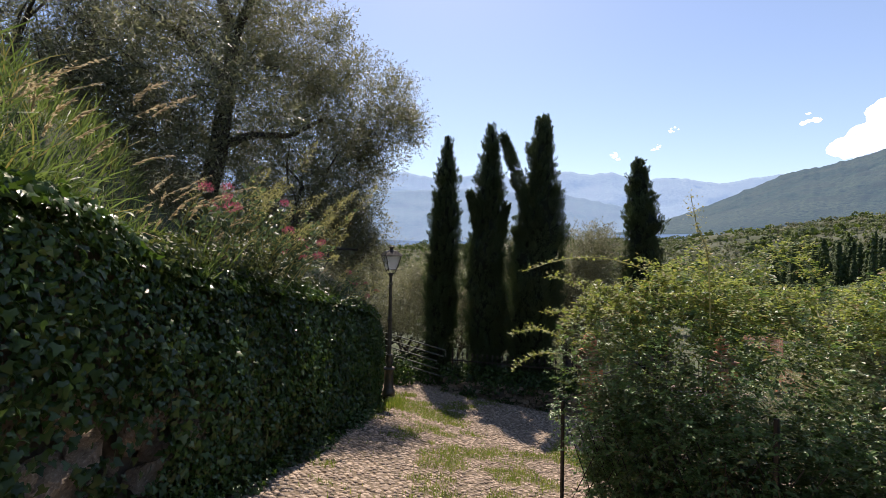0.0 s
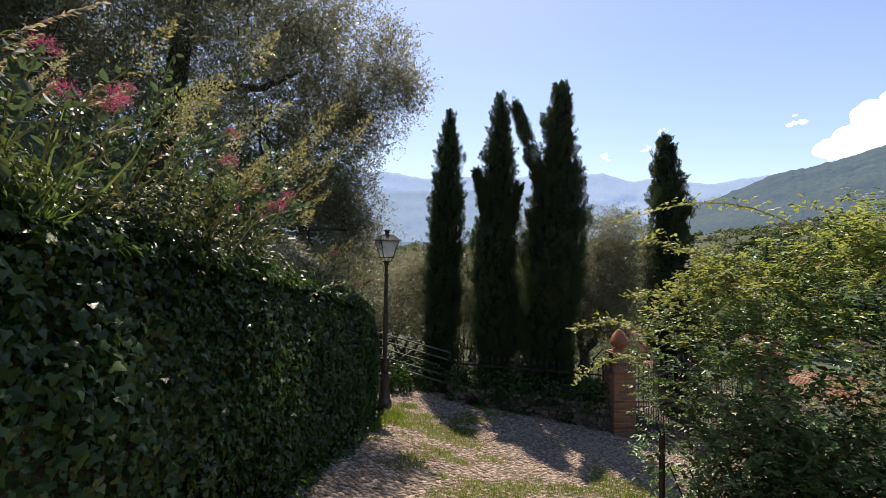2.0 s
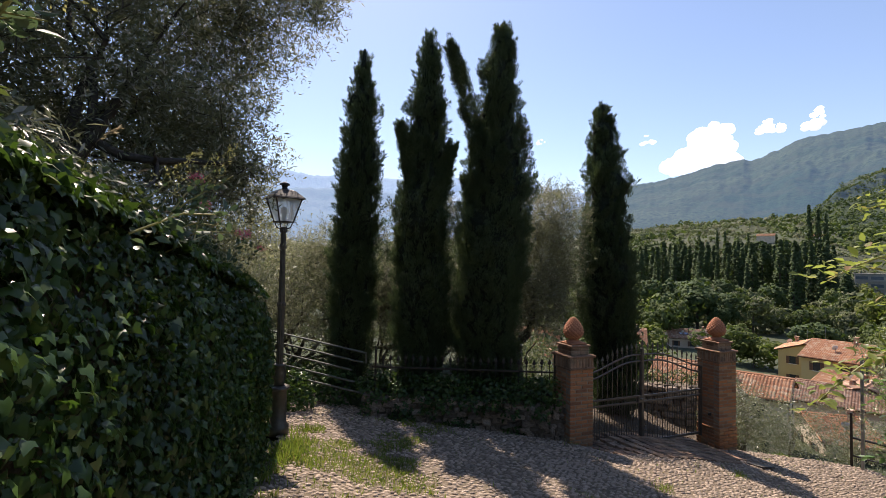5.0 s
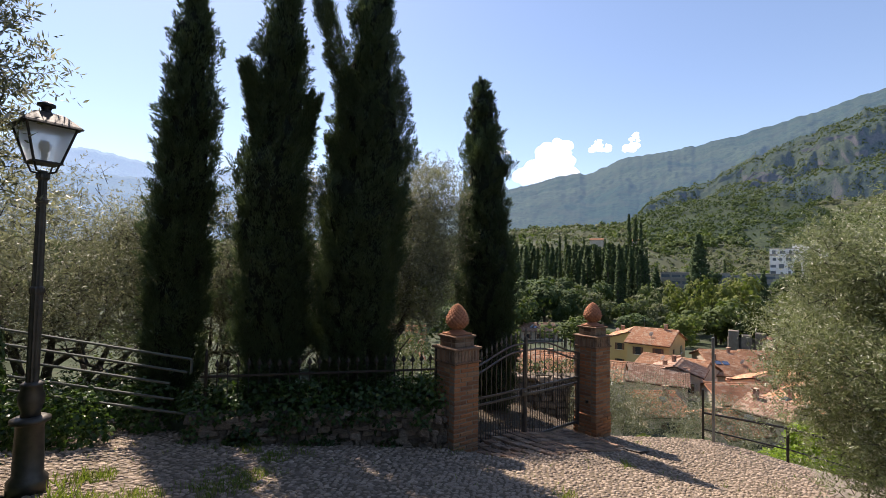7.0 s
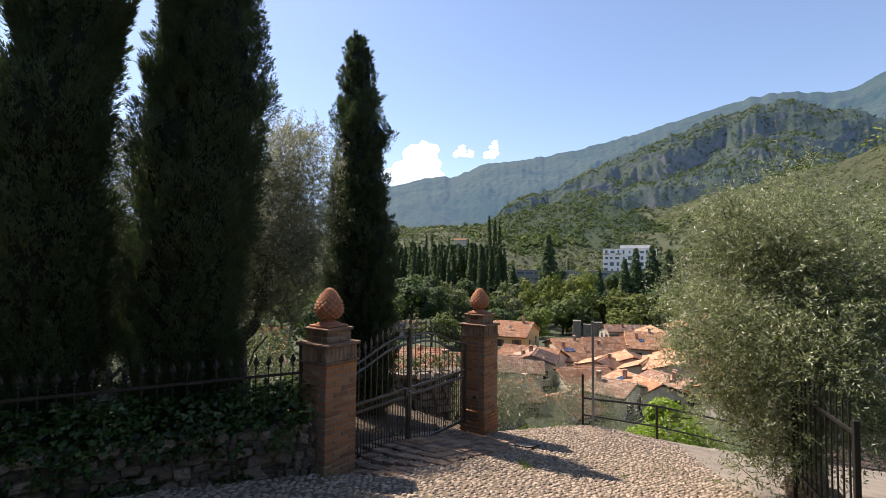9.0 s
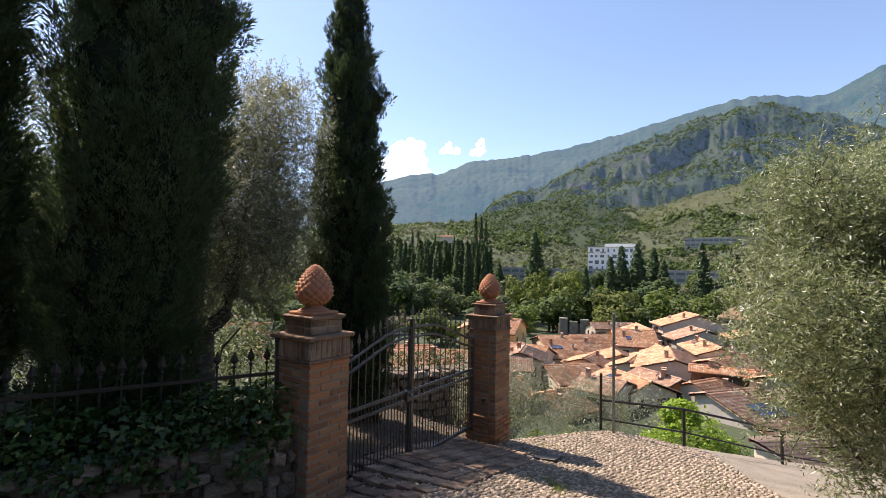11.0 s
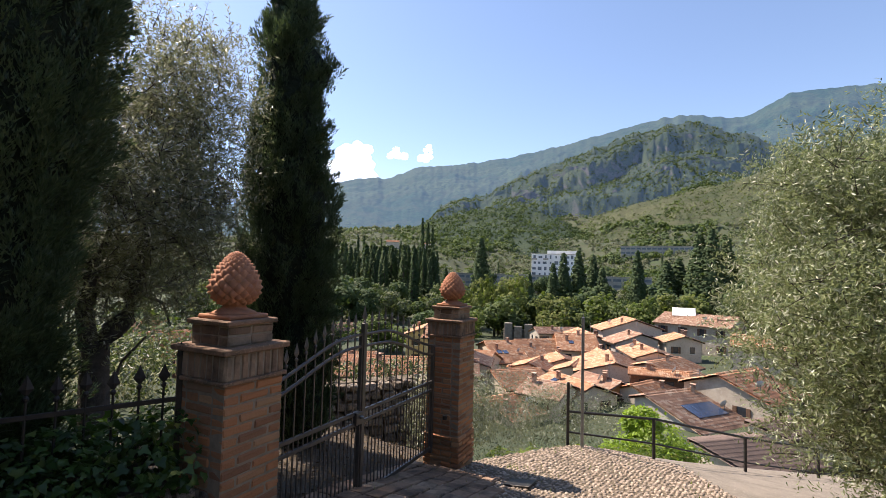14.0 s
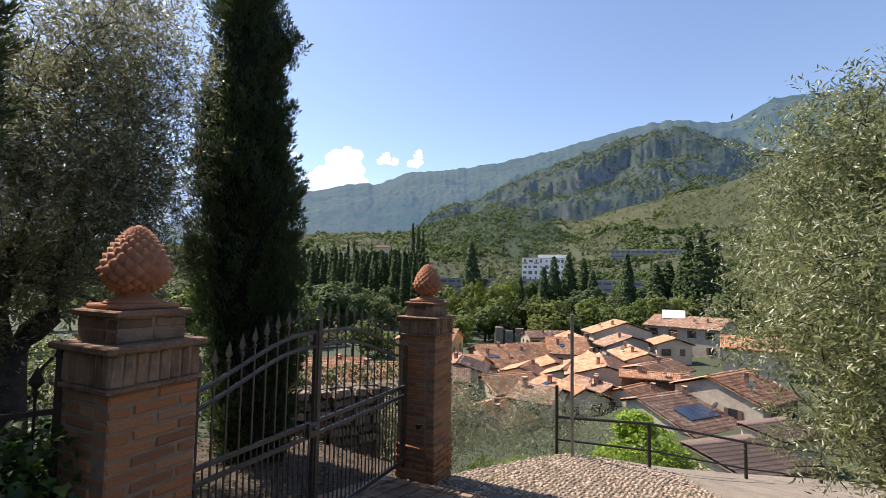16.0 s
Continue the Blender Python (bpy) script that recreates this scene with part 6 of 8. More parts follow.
def concrete_lane():
    """The pale concrete lane that drops away to the right of the cobbles."""
    us = np.linspace(0, 1, 40)
    left = np.stack([7.35 + (10.62 - 7.35) * us, 8.75 + (10.8 - 8.75) * us], -1)
    ext_l = np.stack([np.interp(us, [0, 0.3, 0.65, 1], [10.62, 12.8, 14.9, 18.0]), np.interp(us, [0, 0.3, 0.65, 1], [11.05, 9.85, 8.65, 6.5])], -1)
    inner = np.concatenate([left[:-1], ext_l])
    outer = np.stack([np.linspace(6.9, 15.0, len(inner)), np.linspace(8.35, 3.5, len(inner))], -1)
    rows = 14
    V, n = [], len(inner)
    for k in range(rows):
        t = (k - 2) / (rows - 3)
        p = inner * (1 - t) + outer * t
        z = np.where(p[:, 0] < 10.8, near_z(p[:, 0], p[:, 1]), 0) + np.where(p[:, 0] >= 10.8, near_z(np.minimum(p[:, 0], 13.6), p[:, 1]) - np.clip(p[:, 0] - 13.6, 0, 9) * 0.25, 0)
        V.append(np.column_stack([p, z + (0.016 if k > 1 else -0.006)]))
    f = [(k * n + i, (k + 1) * n + i, (k + 1) * n + i + 1, k * n + i + 1) for k in range(rows - 1) for i in range(n - 1)]
    return tagged(link_mesh("lane", np.concatenate(V), f, M_CONCRETE, smooth=True), "worn pale concrete lane beside the cobbles", "lane", kind="structure")


concrete_lane()


def threshold():
    """Worn brick paving in front of the gate."""
    o = GN - np.array([-GD[1], GD[0]]) * 0.02
    pave = thing("brick_threshold", (o[0], o[1], 0), "worn brown brick paving under the gate", "paving", rz=GANG, kind="structure")
    m = pose(o[0], o[1], 0, 0, 0, GANG)
    for i in range(14):
        for j in range(-2 if 2 < i < 12 else -1, 5):
            u, v = 0.38 + i * 0.214, -0.55 + j * 0.21
            w = m @ Vector((u, v, 0))
            z = float(near_z(w.x, w.y)) + 0.012
            ob = put_brick(pave, (0.2, 0.195, 0.05), (u, v, z), 0, M_BRICK_OLD)
            ob.rotation_euler = (radians(-2.4), radians(9.2), 0)
    return pave


threshold()
drain = thing("drain_cover", (7.05, 11.9, float(near_z(7.05, 11.9))), "dark square iron drain cover in the road", "drain cover", rz=10)
part("plate", box(bmesh.new(), (0.32, 0.32, 0.02), (0, 0, 0.035), rx=-7, ry=9, bevel=0.004), M_IRON, drain)


# ---- bush beside the road ----
def rose_bush():
    r = np.random.default_rng(91)
    bush = thing("rose_bush", (2.2, 4.9, -0.9), "large wild rose bush with yellow-green arching shoots", "bush")
    # mounds along the verge, front faces the road
    line = [(1.9, 5.82), (2.12, 5.45), (2.42, 5.0), (2.8, 4.5), (3.3, 3.9), (3.8, 3.3), (2.7, 5.3), (3.3, 4.8), (4.0, 4.2)]
    blobs = []
    for i, (x, y) in enumerate(line):
        g = float(near_z(x, y))
        top = 1.0 - 0.12 * (y - 4.5) * (y > 5.7) + (0.0, -0.06, 0.14, 0.0, 0.16, -0.05, 0.1, 0.22, 0.02)[i]
        blobs.append((x, y, g + (top - g) * 0.62, (0.44 if i < 2 else 0.5) if i < 6 else 0.8, 0.55, (top - g) * 0.42))
        blobs.append((x + 0.3, y - 0.18, g + (top - g) * 0.3, 0.36, 0.42, (top - g) * 0.34))
    for x, y in line[1:6]:
        g = float(near_z(x, y))
        for k in (0.2, 0.42):
            blobs.append((x - 0.04 + 0.14 * (0.42 - k), y - 0.02, g + (1.0 - g) * k, 0.38, 0.42, (1.0 - g) * 0.22))
    b = np.array(blobs)
    o = np.array([2.2, 4.9, -0.9])

    def sample(n, shell, top_only=False):
        pick = r.integers(0, len(b), n)
        if top_only:
            pick = 2 * r.integers(0, len(line), n)
        d = r.normal(0, 1, (n, 3))
        if top_only:
            d[:, 2] = np.abs(d[:, 2]) + 1.0
        d /= np.linalg.norm(d, axis=1, keepdims=True)
        lump = 0.72 + 0.6 * fbm(d[:, 0] * 3 + pick, d[:, 1] * 3 + 2 * d[:, 2], 3, 17)
        return b[pick, :3] + d * b[pick, 3:6] * (lump * r.uniform(shell, 1.0, n) ** 0.6)[:, None], d

    def sprays(name, n, leaf, k, shell, mat, label, top=False, bend=0.4):
        root, d = sample(n, shell, top)
        g = d * 0.7 + r.normal(0, 0.5, (n, 3)) + np.array([0, 0, 0.35])
        g /= np.linalg.norm(g, axis=1, keepdims=True)
        P, D, N = [], [], []
        side = np.cross(g, r.normal(0, 1, g.shape))
        side /= np.linalg.norm(side, axis=1, keepdims=True)
        for i in range(k):
            t = (i // 2 + 1) / (k // 2 + 1)
            s = 1 if i % 2 else -1
            P.append(root + g * (t * leaf * 3.4) + np.array([0, 0, -bend]) * (t * t * leaf * 2))
            D.append(g * 0.55 + side * s)
            N.append(np.cross(g, side) * 0.5 + r.normal(0, 0.36, g.shape) + d * 0.35 + np.array([0, 0, 1.25]))
        P, D, N = np.concatenate(P) - o, np.concatenate(D), np.concatenate(N)
        scatter(name, P, frames_from(N, D, r=r), r.uniform(0.7, 1.2, len(P)) * leaf, OVAL_V, OVAL_F, mat, bush, label)

    # inner leaves take a darker green that carries the bush's inner shade
    sprays("inner_foliage", 4200, 0.05, 6, 0.02, M_WEED, "inner leaves coloured darker for the shade inside the bush")
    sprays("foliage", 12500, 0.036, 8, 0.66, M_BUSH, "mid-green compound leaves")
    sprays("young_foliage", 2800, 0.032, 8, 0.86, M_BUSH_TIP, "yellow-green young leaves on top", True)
    bm = bmesh.new()
    for _ in range(200):
        i = int(r.integers(1, len(line)))
        x, y = line[i]
        g = float(near_z(x, y))
        p0 = Vector((x + r.uniform(0.05, 0.5), y - r.uniform(0.0, 0.4), g - 0.05)) - Vector(o)
        d = Vector((r.normal(0.05, 0.25), r.normal(-0.05, 0.25), 1))
        ln = r.uniform(0.6, 1.35)
        tube(bm, [p0, p0 + d * ln * 0.5, p0 + d * ln + Vector((r.normal(0, 0.15), r.normal(0, 0.15), 0))], [0.009, 0.006, 0.003], 5, False)
    part("stem", bm, M_TWIG, bush, "tangled thorny stems")
    # long arching shoots
    shoots = [((2.6, 5.6, 1.1), (-1.55, -0.6, 0.9), 1.0, -0.77), ((1.6, 5.9, 0.45), (-0.6, 0.1, 0.45), 0.95, -0.42), ((1.55, 5.95, 0.3), (-0.62, 0.12, 0.1), 0.8, -0.35), ((1.9, 5.5, 0.9), (-0.6, 0.1, 0.5), 0.9, -0.2), ((2.7, 4.9, 0.9), (-0.5, 0.3, 0.7), 1.1, -0.3), ((3.0, 4.6, 0.9), (-0.4, 0.3, 0.6), 1.0, -0.3), ((3.3, 5.2, 0.9), (-0.3, 0.5, 0.8), 1.3, -0.35), ((2.4, 5.0, 0.95), (-0.3, 0.1, 0.6), 0.6, -0.25), ((2.3, 6.1, 0.6), (-0.3, 0.5, 0.6), 1.0, -0.4), ((3.4, 6.2, 0.8), (0.1, 0.6, 0.6), 0.9, -0.4), ((4.4, 6.0, 0.7), (0.3, 0.6, 0.7), 1.2, -0.5), ((1.75, 5.7, 0.75), (-0.5, 0.25, 0.25), 0.7, -0.25), ((4.5, 6.3, 0.8), (0.3, 0.8, 0.5), 1.6, -0.5)]
    for _ in range(34):
        x, y = line[int(r.integers(0, len(line)))]
        shoots.append(((x + r.normal(0, 0.2), y + r.normal(0, 0.2), 0.85), (r.normal(-0.2, 0.45), r.normal(0.2, 0.4), r.uniform(0.3, 0.8)), r.uniform(0.35, 0.65), r.uniform(-0.5, -0.2)))
    for p0, d, ln, droop in shoots:
        p0, d = np.array(p0) - o, np.array(d)
        ts = np.linspace(0, 1, 8)
        pts = [p0 + d * ln * t + np.array([0, 0, droop]) * t * t * ln for t in ts]
        part("shoot", tube(bmesh.new(), [Vector(q) for q in pts], list(np.linspace(0.007, 0.002, 8)), 5, False), M_VALERIAN, bush, "long arching shoot")
        P, D, N = [], [], []
        for t in np.linspace(0.1, 1, 18):
            c = p0 + d * ln * t + np.array([0, 0, droop]) * t * t * ln
            for s in (1, -1):
                out = np.cross(d, [0.2, 0.3, 1.0]) * s + d * 0.4 + r.normal(0, 0.25, 3)
                out /= np.linalg.norm(out)
                for q in range(4):
                    P.append(c + out * 0.027 * q)
                    D.append(out + r.normal(0, 0.5, 3))
                    N.append(np.array([0, 0, 1.0]) + r.normal(0, 0.45, 3))
        scatter("shoot_leaf", np.array(P), frames_from(np.array(N), np.array(D), r=r), r.uniform(0.026, 0.045, len(P)), OVAL_V, OVAL_F, M_BUSH_TIP, bush, "yellow-green leaves along a shoot")["kind"] = "stuff"
    # one tall spent stalk above the rest
    top = [(2.42, 4.5, 0.8), (2.4, 4.49, 1.3), (2.38, 4.49, 1.44), (2.32, 4.53, 1.64), (2.28, 4.54, 1.87)]
    part("stalk", tube(bmesh.new(), [Vector(q) - Vector(o) for q in top], [0.006, 0.005, 0.004, 0.003, 0.002], 5, False), M_VALERIAN, bush, "tall thin spent flower stalk")
    n = 260
    t = r.uniform(0.3, 1, n)
    c = np.stack([np.interp(t, np.linspace(0, 1, 5), [q[a] for q in top]) for a in range(3)], -1) - o
    c += r.normal(0, 0.016, (n, 3)) * (0.5 + 1.4 * (t > 0.75))[:, None]
    scatter("seed_head", c, frames_from(r.normal(0, 1, (n, 3)), None, 0, r), r.uniform(0.012, 0.026, n), OVAL_V, OVAL_F, M_VALERIAN, bush, "small pale seed heads")["kind"] = "stuff"
    return bush


rose_bush()


def wire_fence():
    """Rusty post and wire mesh that hold the bush back from the road."""
    f = thing("wire_fence", (1.53, 5.66, -1.25), "rusty iron post with a wire mesh panel before the bush", "fence", rz=-52)
    part("post", box(bmesh.new(), (0.03, 0.03, 1.25), (0, 0, 0.5), bevel=0.003), M_IRON, f)
    part("post", box(bmesh.new(), (0.03, 0.03, 1.25), (1.9, 0, 0.85), bevel=0.003), M_IRON, f)
    for i in range(14):
        x = 0.05 + i * 0.13
        part("wire", tube(bmesh.new(), [(x, 0, 0.0 + 0.17 * x), (x + 0.45, 0, 0.9 + 0.17 * x)], 0.005, 4, False), M_IRON, f)
        part("wire", tube(bmesh.new(), [(x + 0.45, 0.006, 0.0 + 0.17 * x), (x, 0.006, 0.9 + 0.17 * x)], 0.005, 4, False), M_IRON, f)
    return f


wire_fence()


# ---- iron gate and stone base under the olive ----
def side_gate():
    g = thing("garden_gate", (5.36, 7.76, -2.3), "dark iron garden gate half hidden under the olive", "gate", rz=24)
    for z in (0.15, 0.95):
        part("cross_rail", box(bmesh.new(), (1.35, 0.025, 0.035), (0.68, 0, z - 0.02), bevel=0.003), M_IRON, g)
    for u in (0.0, 1.36):
        part("stile", box(bmesh.new(), (0.04, 0.04, 1.2), (u, 0, 0.43), bevel=0.004), M_IRON, g)
    for i in range(1, 12):
        part("bar", tube(bmesh.new(), [(i * 0.113, 0, 0.02), (i * 0.113, 0, 1.15)], 0.008, 6), M_IRON, g)
    return g


side_gate()
base = thing("stone_block", (7.05, 8.35, -2.85), "rough stone block at the corner of the lane", "stone block", rz=20)
for k, (x, y, z, s) in enumerate([(0, 0, 0.1, 0.5), (-0.28, -0.12, 0.05, 0.45), (0.02, -0.05, 0.34, 0.42), (-0.3, -0.15, 0.36, 0.4), (-0.15, -0.1, 0.55, 0.4)]):
    put_stone(base, (x, y, z), (s, s * 0.9, s * 0.65), (k * 9, k * 7, k * 40))

# growth on the slope below the road edge
leafy_mound("slope_olive_scrub", [(8.9, 14.5, -3.3, 0.7, 0.7, 1.3), (9.9, 14.6, -3.5, 0.9, 0.8, 1.2), (11.2, 14.3, -3.7, 1.0, 0.9, 1.2), (12.6, 13.8, -4.2, 1.0, 0.9, 1.2), (9.4, 14.3, -3.5, 0.8, 0.6, 0.95), (10.6, 15.8, -4.3, 1.2, 1.0, 1.3), (13.8, 14.4, -4.6, 1.2, 1.0, 1.2), (8.3, 14.0, -3.1, 0.62, 0.55, 1.3), (12.5, 15.8, -4.9, 1.4, 1.2, 1.4), (15.2, 13.4, -5.0, 1.3, 1.2, 1.3), (8.75, 13.7, -3.0, 0.4, 0.4, 0.85)], 30000, 0.07, M_OLIVE, "young grey-green olive scrub below the road edge", "scrub", 71, LANCE_V, LANCE_F, 0.3)
leafy_mound("slope_grass_tufts", [(9.0 + 0.6 * k, 13.2 - 0.28 * k, -3.75 - 0.1 * k, 0.45, 0.35, 0.28) for k in range(9)], 4000, 0.1, M_GRASS, "rough grass along the road edge", "grass", 72, LANCE_V, LANCE_F, 1.2)


def lime_bush():
    r = np.random.default_rng(5)
    t = thing("lemon_bush", (13.4, 11.7, -5.6), "bright yellow-green leafy bush below the railing", "bush")
    bm, tips = bmesh.new(), []
    for k in range(4):
        limb(bm, (0.1 * k - 0.15, 0, 0), (r.normal(0, 0.5), r.normal(0, 0.5), 1), 0.8, 0.035, 1, r, tips)
    part("trunk", bm, M_TWIG, t)
    n = 6500
    blobs = np.array([(0, 0, 1.15, 0.85, 0.85, 0.8), (0.55, -0.3, 0.8, 0.6, 0.6, 0.6), (-0.6, 0.5, 0.9, 0.65, 0.65, 0.65), (0.0, 0.3, 1.75, 0.45, 0.45, 0.35)])
    pick = r.integers(0, 4, n)
    d = r.normal(0, 1, (n, 3))
    d /= np.linalg.norm(d, axis=1, keepdims=True)
    p = blobs[pick, :3] + d * blobs[pick, 3:6] * ((0.7 + 0.6 * fbm(d[:, 0] * 3 + pick, d[:, 1] * 3 + d[:, 2] * 3, 3, 3)) * r.uniform(0.5, 1, n) ** 0.5)[:, None]
    scatter("crown", p, frames_from(d + [0, 0, 0.6], None, 0.5, r), r.uniform(0.06, 0.12, n), OVAL_V, OVAL_F, M_LIME, t, "bright lime green leaves")
    return t


lime_bush()


# ---- the yard behind the gate ----
def yard():
    xs, ys = np.linspace(3.9, 9.4, 30), np.linspace(12.9, 16.2, 24)
    X, Y = np.meshgrid(xs, ys, indexing="ij")
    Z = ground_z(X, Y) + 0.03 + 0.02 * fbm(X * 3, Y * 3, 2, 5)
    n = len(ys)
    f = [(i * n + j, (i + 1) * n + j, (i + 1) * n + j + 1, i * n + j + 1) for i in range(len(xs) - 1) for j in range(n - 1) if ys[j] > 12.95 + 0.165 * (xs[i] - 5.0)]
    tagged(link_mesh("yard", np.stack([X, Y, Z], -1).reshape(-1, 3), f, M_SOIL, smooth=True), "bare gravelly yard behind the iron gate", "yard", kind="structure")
    w = tagged(link_mesh("wall_yard", [(x, y, z) for z in (-4.2, -2.66) for x, y in ((6.9, 16.75), (9.9, 15.0), (10.1, 15.3), (7.1, 17.05))], [(0, 1, 5, 4), (1, 2, 6, 5), (2, 3, 7, 6), (3, 0, 4, 7), (4, 5, 6, 7)], M_MORTAR), "low stone terrace wall behind the gate", "wall", kind="structure")
    for row in range(8):
        u = rng.uniform(0, 0.2)
        while u < 3.4:
            ln = rng.uniform(0.14, 0.36)
            put_stone(w, (6.9 + 3.0 * (u + ln / 2) / 3.47 - 0.05, 16.75 - 1.75 * (u + ln / 2) / 3.47 - 0.07, -2.74 - 0.165 * row), (ln, 0.26, 0.16), (rng.uniform(-5, 5), rng.uniform(-9, 9), -30 + rng.uniform(-6, 6)), BLOCKS)
            u += ln + 0.012
    k = 4200
    lx, ly = rng.uniform(4.0, 9.3, k), rng.uniform(13.0, 16.1, k)
    ok = ly > 13.05 + 0.165 * (lx - 5.0)
    lx, ly = lx[ok], ly[ok]
    tagged(scatter("fallen_leaves", np.stack([lx, ly, ground_z(lx, ly) + 0.05], -1), frames_from(np.tile([0.0, 0, 1], (len(lx), 1)), None, 0.35), rng.uniform(0.03, 0.075, len(lx)), OVAL_V, OVAL_F, M_LITTER), "dry brown leaf litter in the yard", "leaf litter", kind="stuff")
    leafy_mound("terrace_hedge", [(7.2 + 0.5 * k, 16.9 - 0.29 * k, -2.55, 0.4, 0.35, 0.28) for k in range(6)], 2200, 0.06, M_WEED, "low green hedge on the terrace wall", "hedge", 81)


yard()

# ---- town below ----
def tile_material(name, c1, c2, c3):
    """Weathered clay roof tiles, tone varying tile by tile."""
    m, n, l, p = mat_base(name)
    v = tex(n, l, 2.6, kind="ShaderNodeTexVoronoi")
    big, fine = tex(n, l, 0.35, 5), tex(n, l, 9, 5)
    sep = n.new("ShaderNodeSeparateColor")
    l.new(v.outputs["Color"], sep.inputs[0])
    col = mixc(n, l, c1, c2, sep.outputs[0])
    col = mixc(n, l, col, c3, ramp_fac(n, l, sep.outputs[1], 0.72, 0.8))
    col = mixc(n, l, col, tuple(0.5 * a for a in c2), ramp_fac(n, l, big.outputs["Fac"], 0.52, 0.75))
    col = mixc(n, l, col, (0.16, 0.14, 0.1), ramp_fac(n, l, fine.outputs["Fac"], 0.6, 0.75))
    l.new(col, p.inputs["Base Color"])
    p.inputs["Roughness"].default_value = 0.9
    bump(n, l, fine.outputs["Fac"], p, 0.5, 0.05)
    return m


T_PALE = tile_material("roof_tiles_pale", (0.48, 0.25, 0.135), (0.36, 0.17, 0.09), (0.53, 0.35, 0.225))
T_ORANGE = tile_material("roof_tiles_orange", (0.52, 0.26, 0.14), (0.41, 0.185, 0.1), (0.54, 0.36, 0.23))
T_BROWN = tile_material("roof_tiles_brown", (0.37, 0.22, 0.145), (0.26, 0.145, 0.095), (0.45, 0.32, 0.23))
P_WHITE = surface("plaster_white", (0.6, 0.51, 0.4), (0.47, 0.39, 0.3), 0.4, 0.92, fine=6, bump_d=0.01, c3=(0.4, 0.33, 0.26))
P_YELLOW = surface("plaster_yellow", (0.5, 0.4, 0.19), (0.44, 0.35, 0.17), 0.4, 0.92, fine=6)
P_STONE = surface("house_rubble", (0.45, 0.39, 0.31), (0.33, 0.28, 0.22), 1.2, 0.95, fine=4, c3=(0.45, 0.4, 0.33), bump_d=0.05, bump_s=0.6)
P_ORANGE = surface("plaster_orange", (0.52, 0.23, 0.08), (0.45, 0.2, 0.08), 0.5, 0.92, fine=6)
P_GREY = surface("render_grey", (0.42, 0.39, 0.34), (0.33, 0.3, 0.26), 0.5, 0.92, fine=6)
P_BRIGHT = surface("fresh_white_render", (0.84, 0.83, 0.8), (0.78, 0.77, 0.74), 0.2, 0.9, fine=3)
# window glass of the hill buildings, distance haze mixed into its colour
M_HAZE_PANE = surface("window_glass_hazed", (0.1, 0.12, 0.14), (0.16, 0.185, 0.2), 0.3, 0.3, fine=2)
M_PANE = surface("dark_window_glass", (0.02, 0.024, 0.03), (0.035, 0.04, 0.045), 2, 0.15, spec=0.5)
M_SHUTTER = surface("wood_shutter", (0.14, 0.08, 0.05), (0.1, 0.06, 0.04), 6, 0.8, fine=20)
M_FRAME = surface("window_frame_white", (0.6, 0.58, 0.53), (0.5, 0.48, 0.44), 4, 0.7)
M_SOLAR = surface("solar_glass", (0.02, 0.035, 0.07), (0.03, 0.045, 0.085), 1.5, 0.2, spec=0.6)
M_DISH = surface("dish_white", (0.6, 0.6, 0.58), (0.52, 0.52, 0.5), 3, 0.6)
M_FASCIA = surface("eave_wood", (0.12, 0.075, 0.045), (0.08, 0.05, 0.035), 4, 0.9)
HOUSE_NO = [0]


def roof_slope(name, a, b, out, run, drop, mat, parent):
    """A tiled slope from the ridge a-b outwards: rows of half-round tiles with stepped courses."""
    a, b = Vector(a), Vector(b)
    ln = (b - a).length
    d = (b - a) / ln
    waves = max(4, int(ln / 0.24))
    cols = waves * 4 + 1
    rows = max(3, int(run / 0.42))
    u = np.linspace(0, ln, cols)
    prof = np.abs(np.sin(np.linspace(0, waves * math.pi, cols))) * 0.075
    vs, fs, lines = [], [], 0
    for r in range(rows):
        for e, lift in ((0.0, 0.0), (1.0, 0.045)):
            t = (r + e) / rows
            base = np.array(a)[None] + u[:, None] * np.array(d)[None] + np.array(out)[None] * run * t
            base[:, 2] += -drop * t + prof + lift + rng.normal(0, 0.012, cols)
            vs.append(base)
            lines += 1
    low = np.array(a)[None] + u[:, None] * np.array(d)[None] + np.array(out)[None] * run
    low[:, 2] += -drop - 0.16
    vs.append(low)
    lines += 1
    top = np.array(a)[None] + u[:, None] * np.array(d)[None]
    top[:, 2] -= 0.16
    vs.append(top)
    lines += 1
    i, j = np.meshgrid(np.arange(lines - 1), np.arange(cols - 1), indexing="ij")
    f = np.stack([i * cols + j, i * cols + j + 1, (i + 1) * cols + j + 1, (i + 1) * cols + j], -1).reshape(-1, 4)
    return link_mesh(name, np.concatenate(vs), f, mat, parent)


def window(parent, at, rz, w=0.9, h=1.3, shutter=True):
    m = pose(at[0], at[1], at[2], 0, 0, rz)
    win = part("window", box(bmesh.new(), (w, 0.06, h), (0, 0, 0)), M_PANE, parent, "dark window opening with frame")
    win.matrix_basis = m
    part("sill", box(bmesh.new(), (w + 0.22, 0.14, 0.09), (0, -0.03, -h / 2 - 0.04)), M_FRAME, win)
    if shutter:
        for s in (-1, 1):
            part("shutter", box(bmesh.new(), (w * 0.48, 0.05, h), (s * (w * 0.75), -0.04, 0), bevel=0.01), M_SHUTTER, win)
    return win


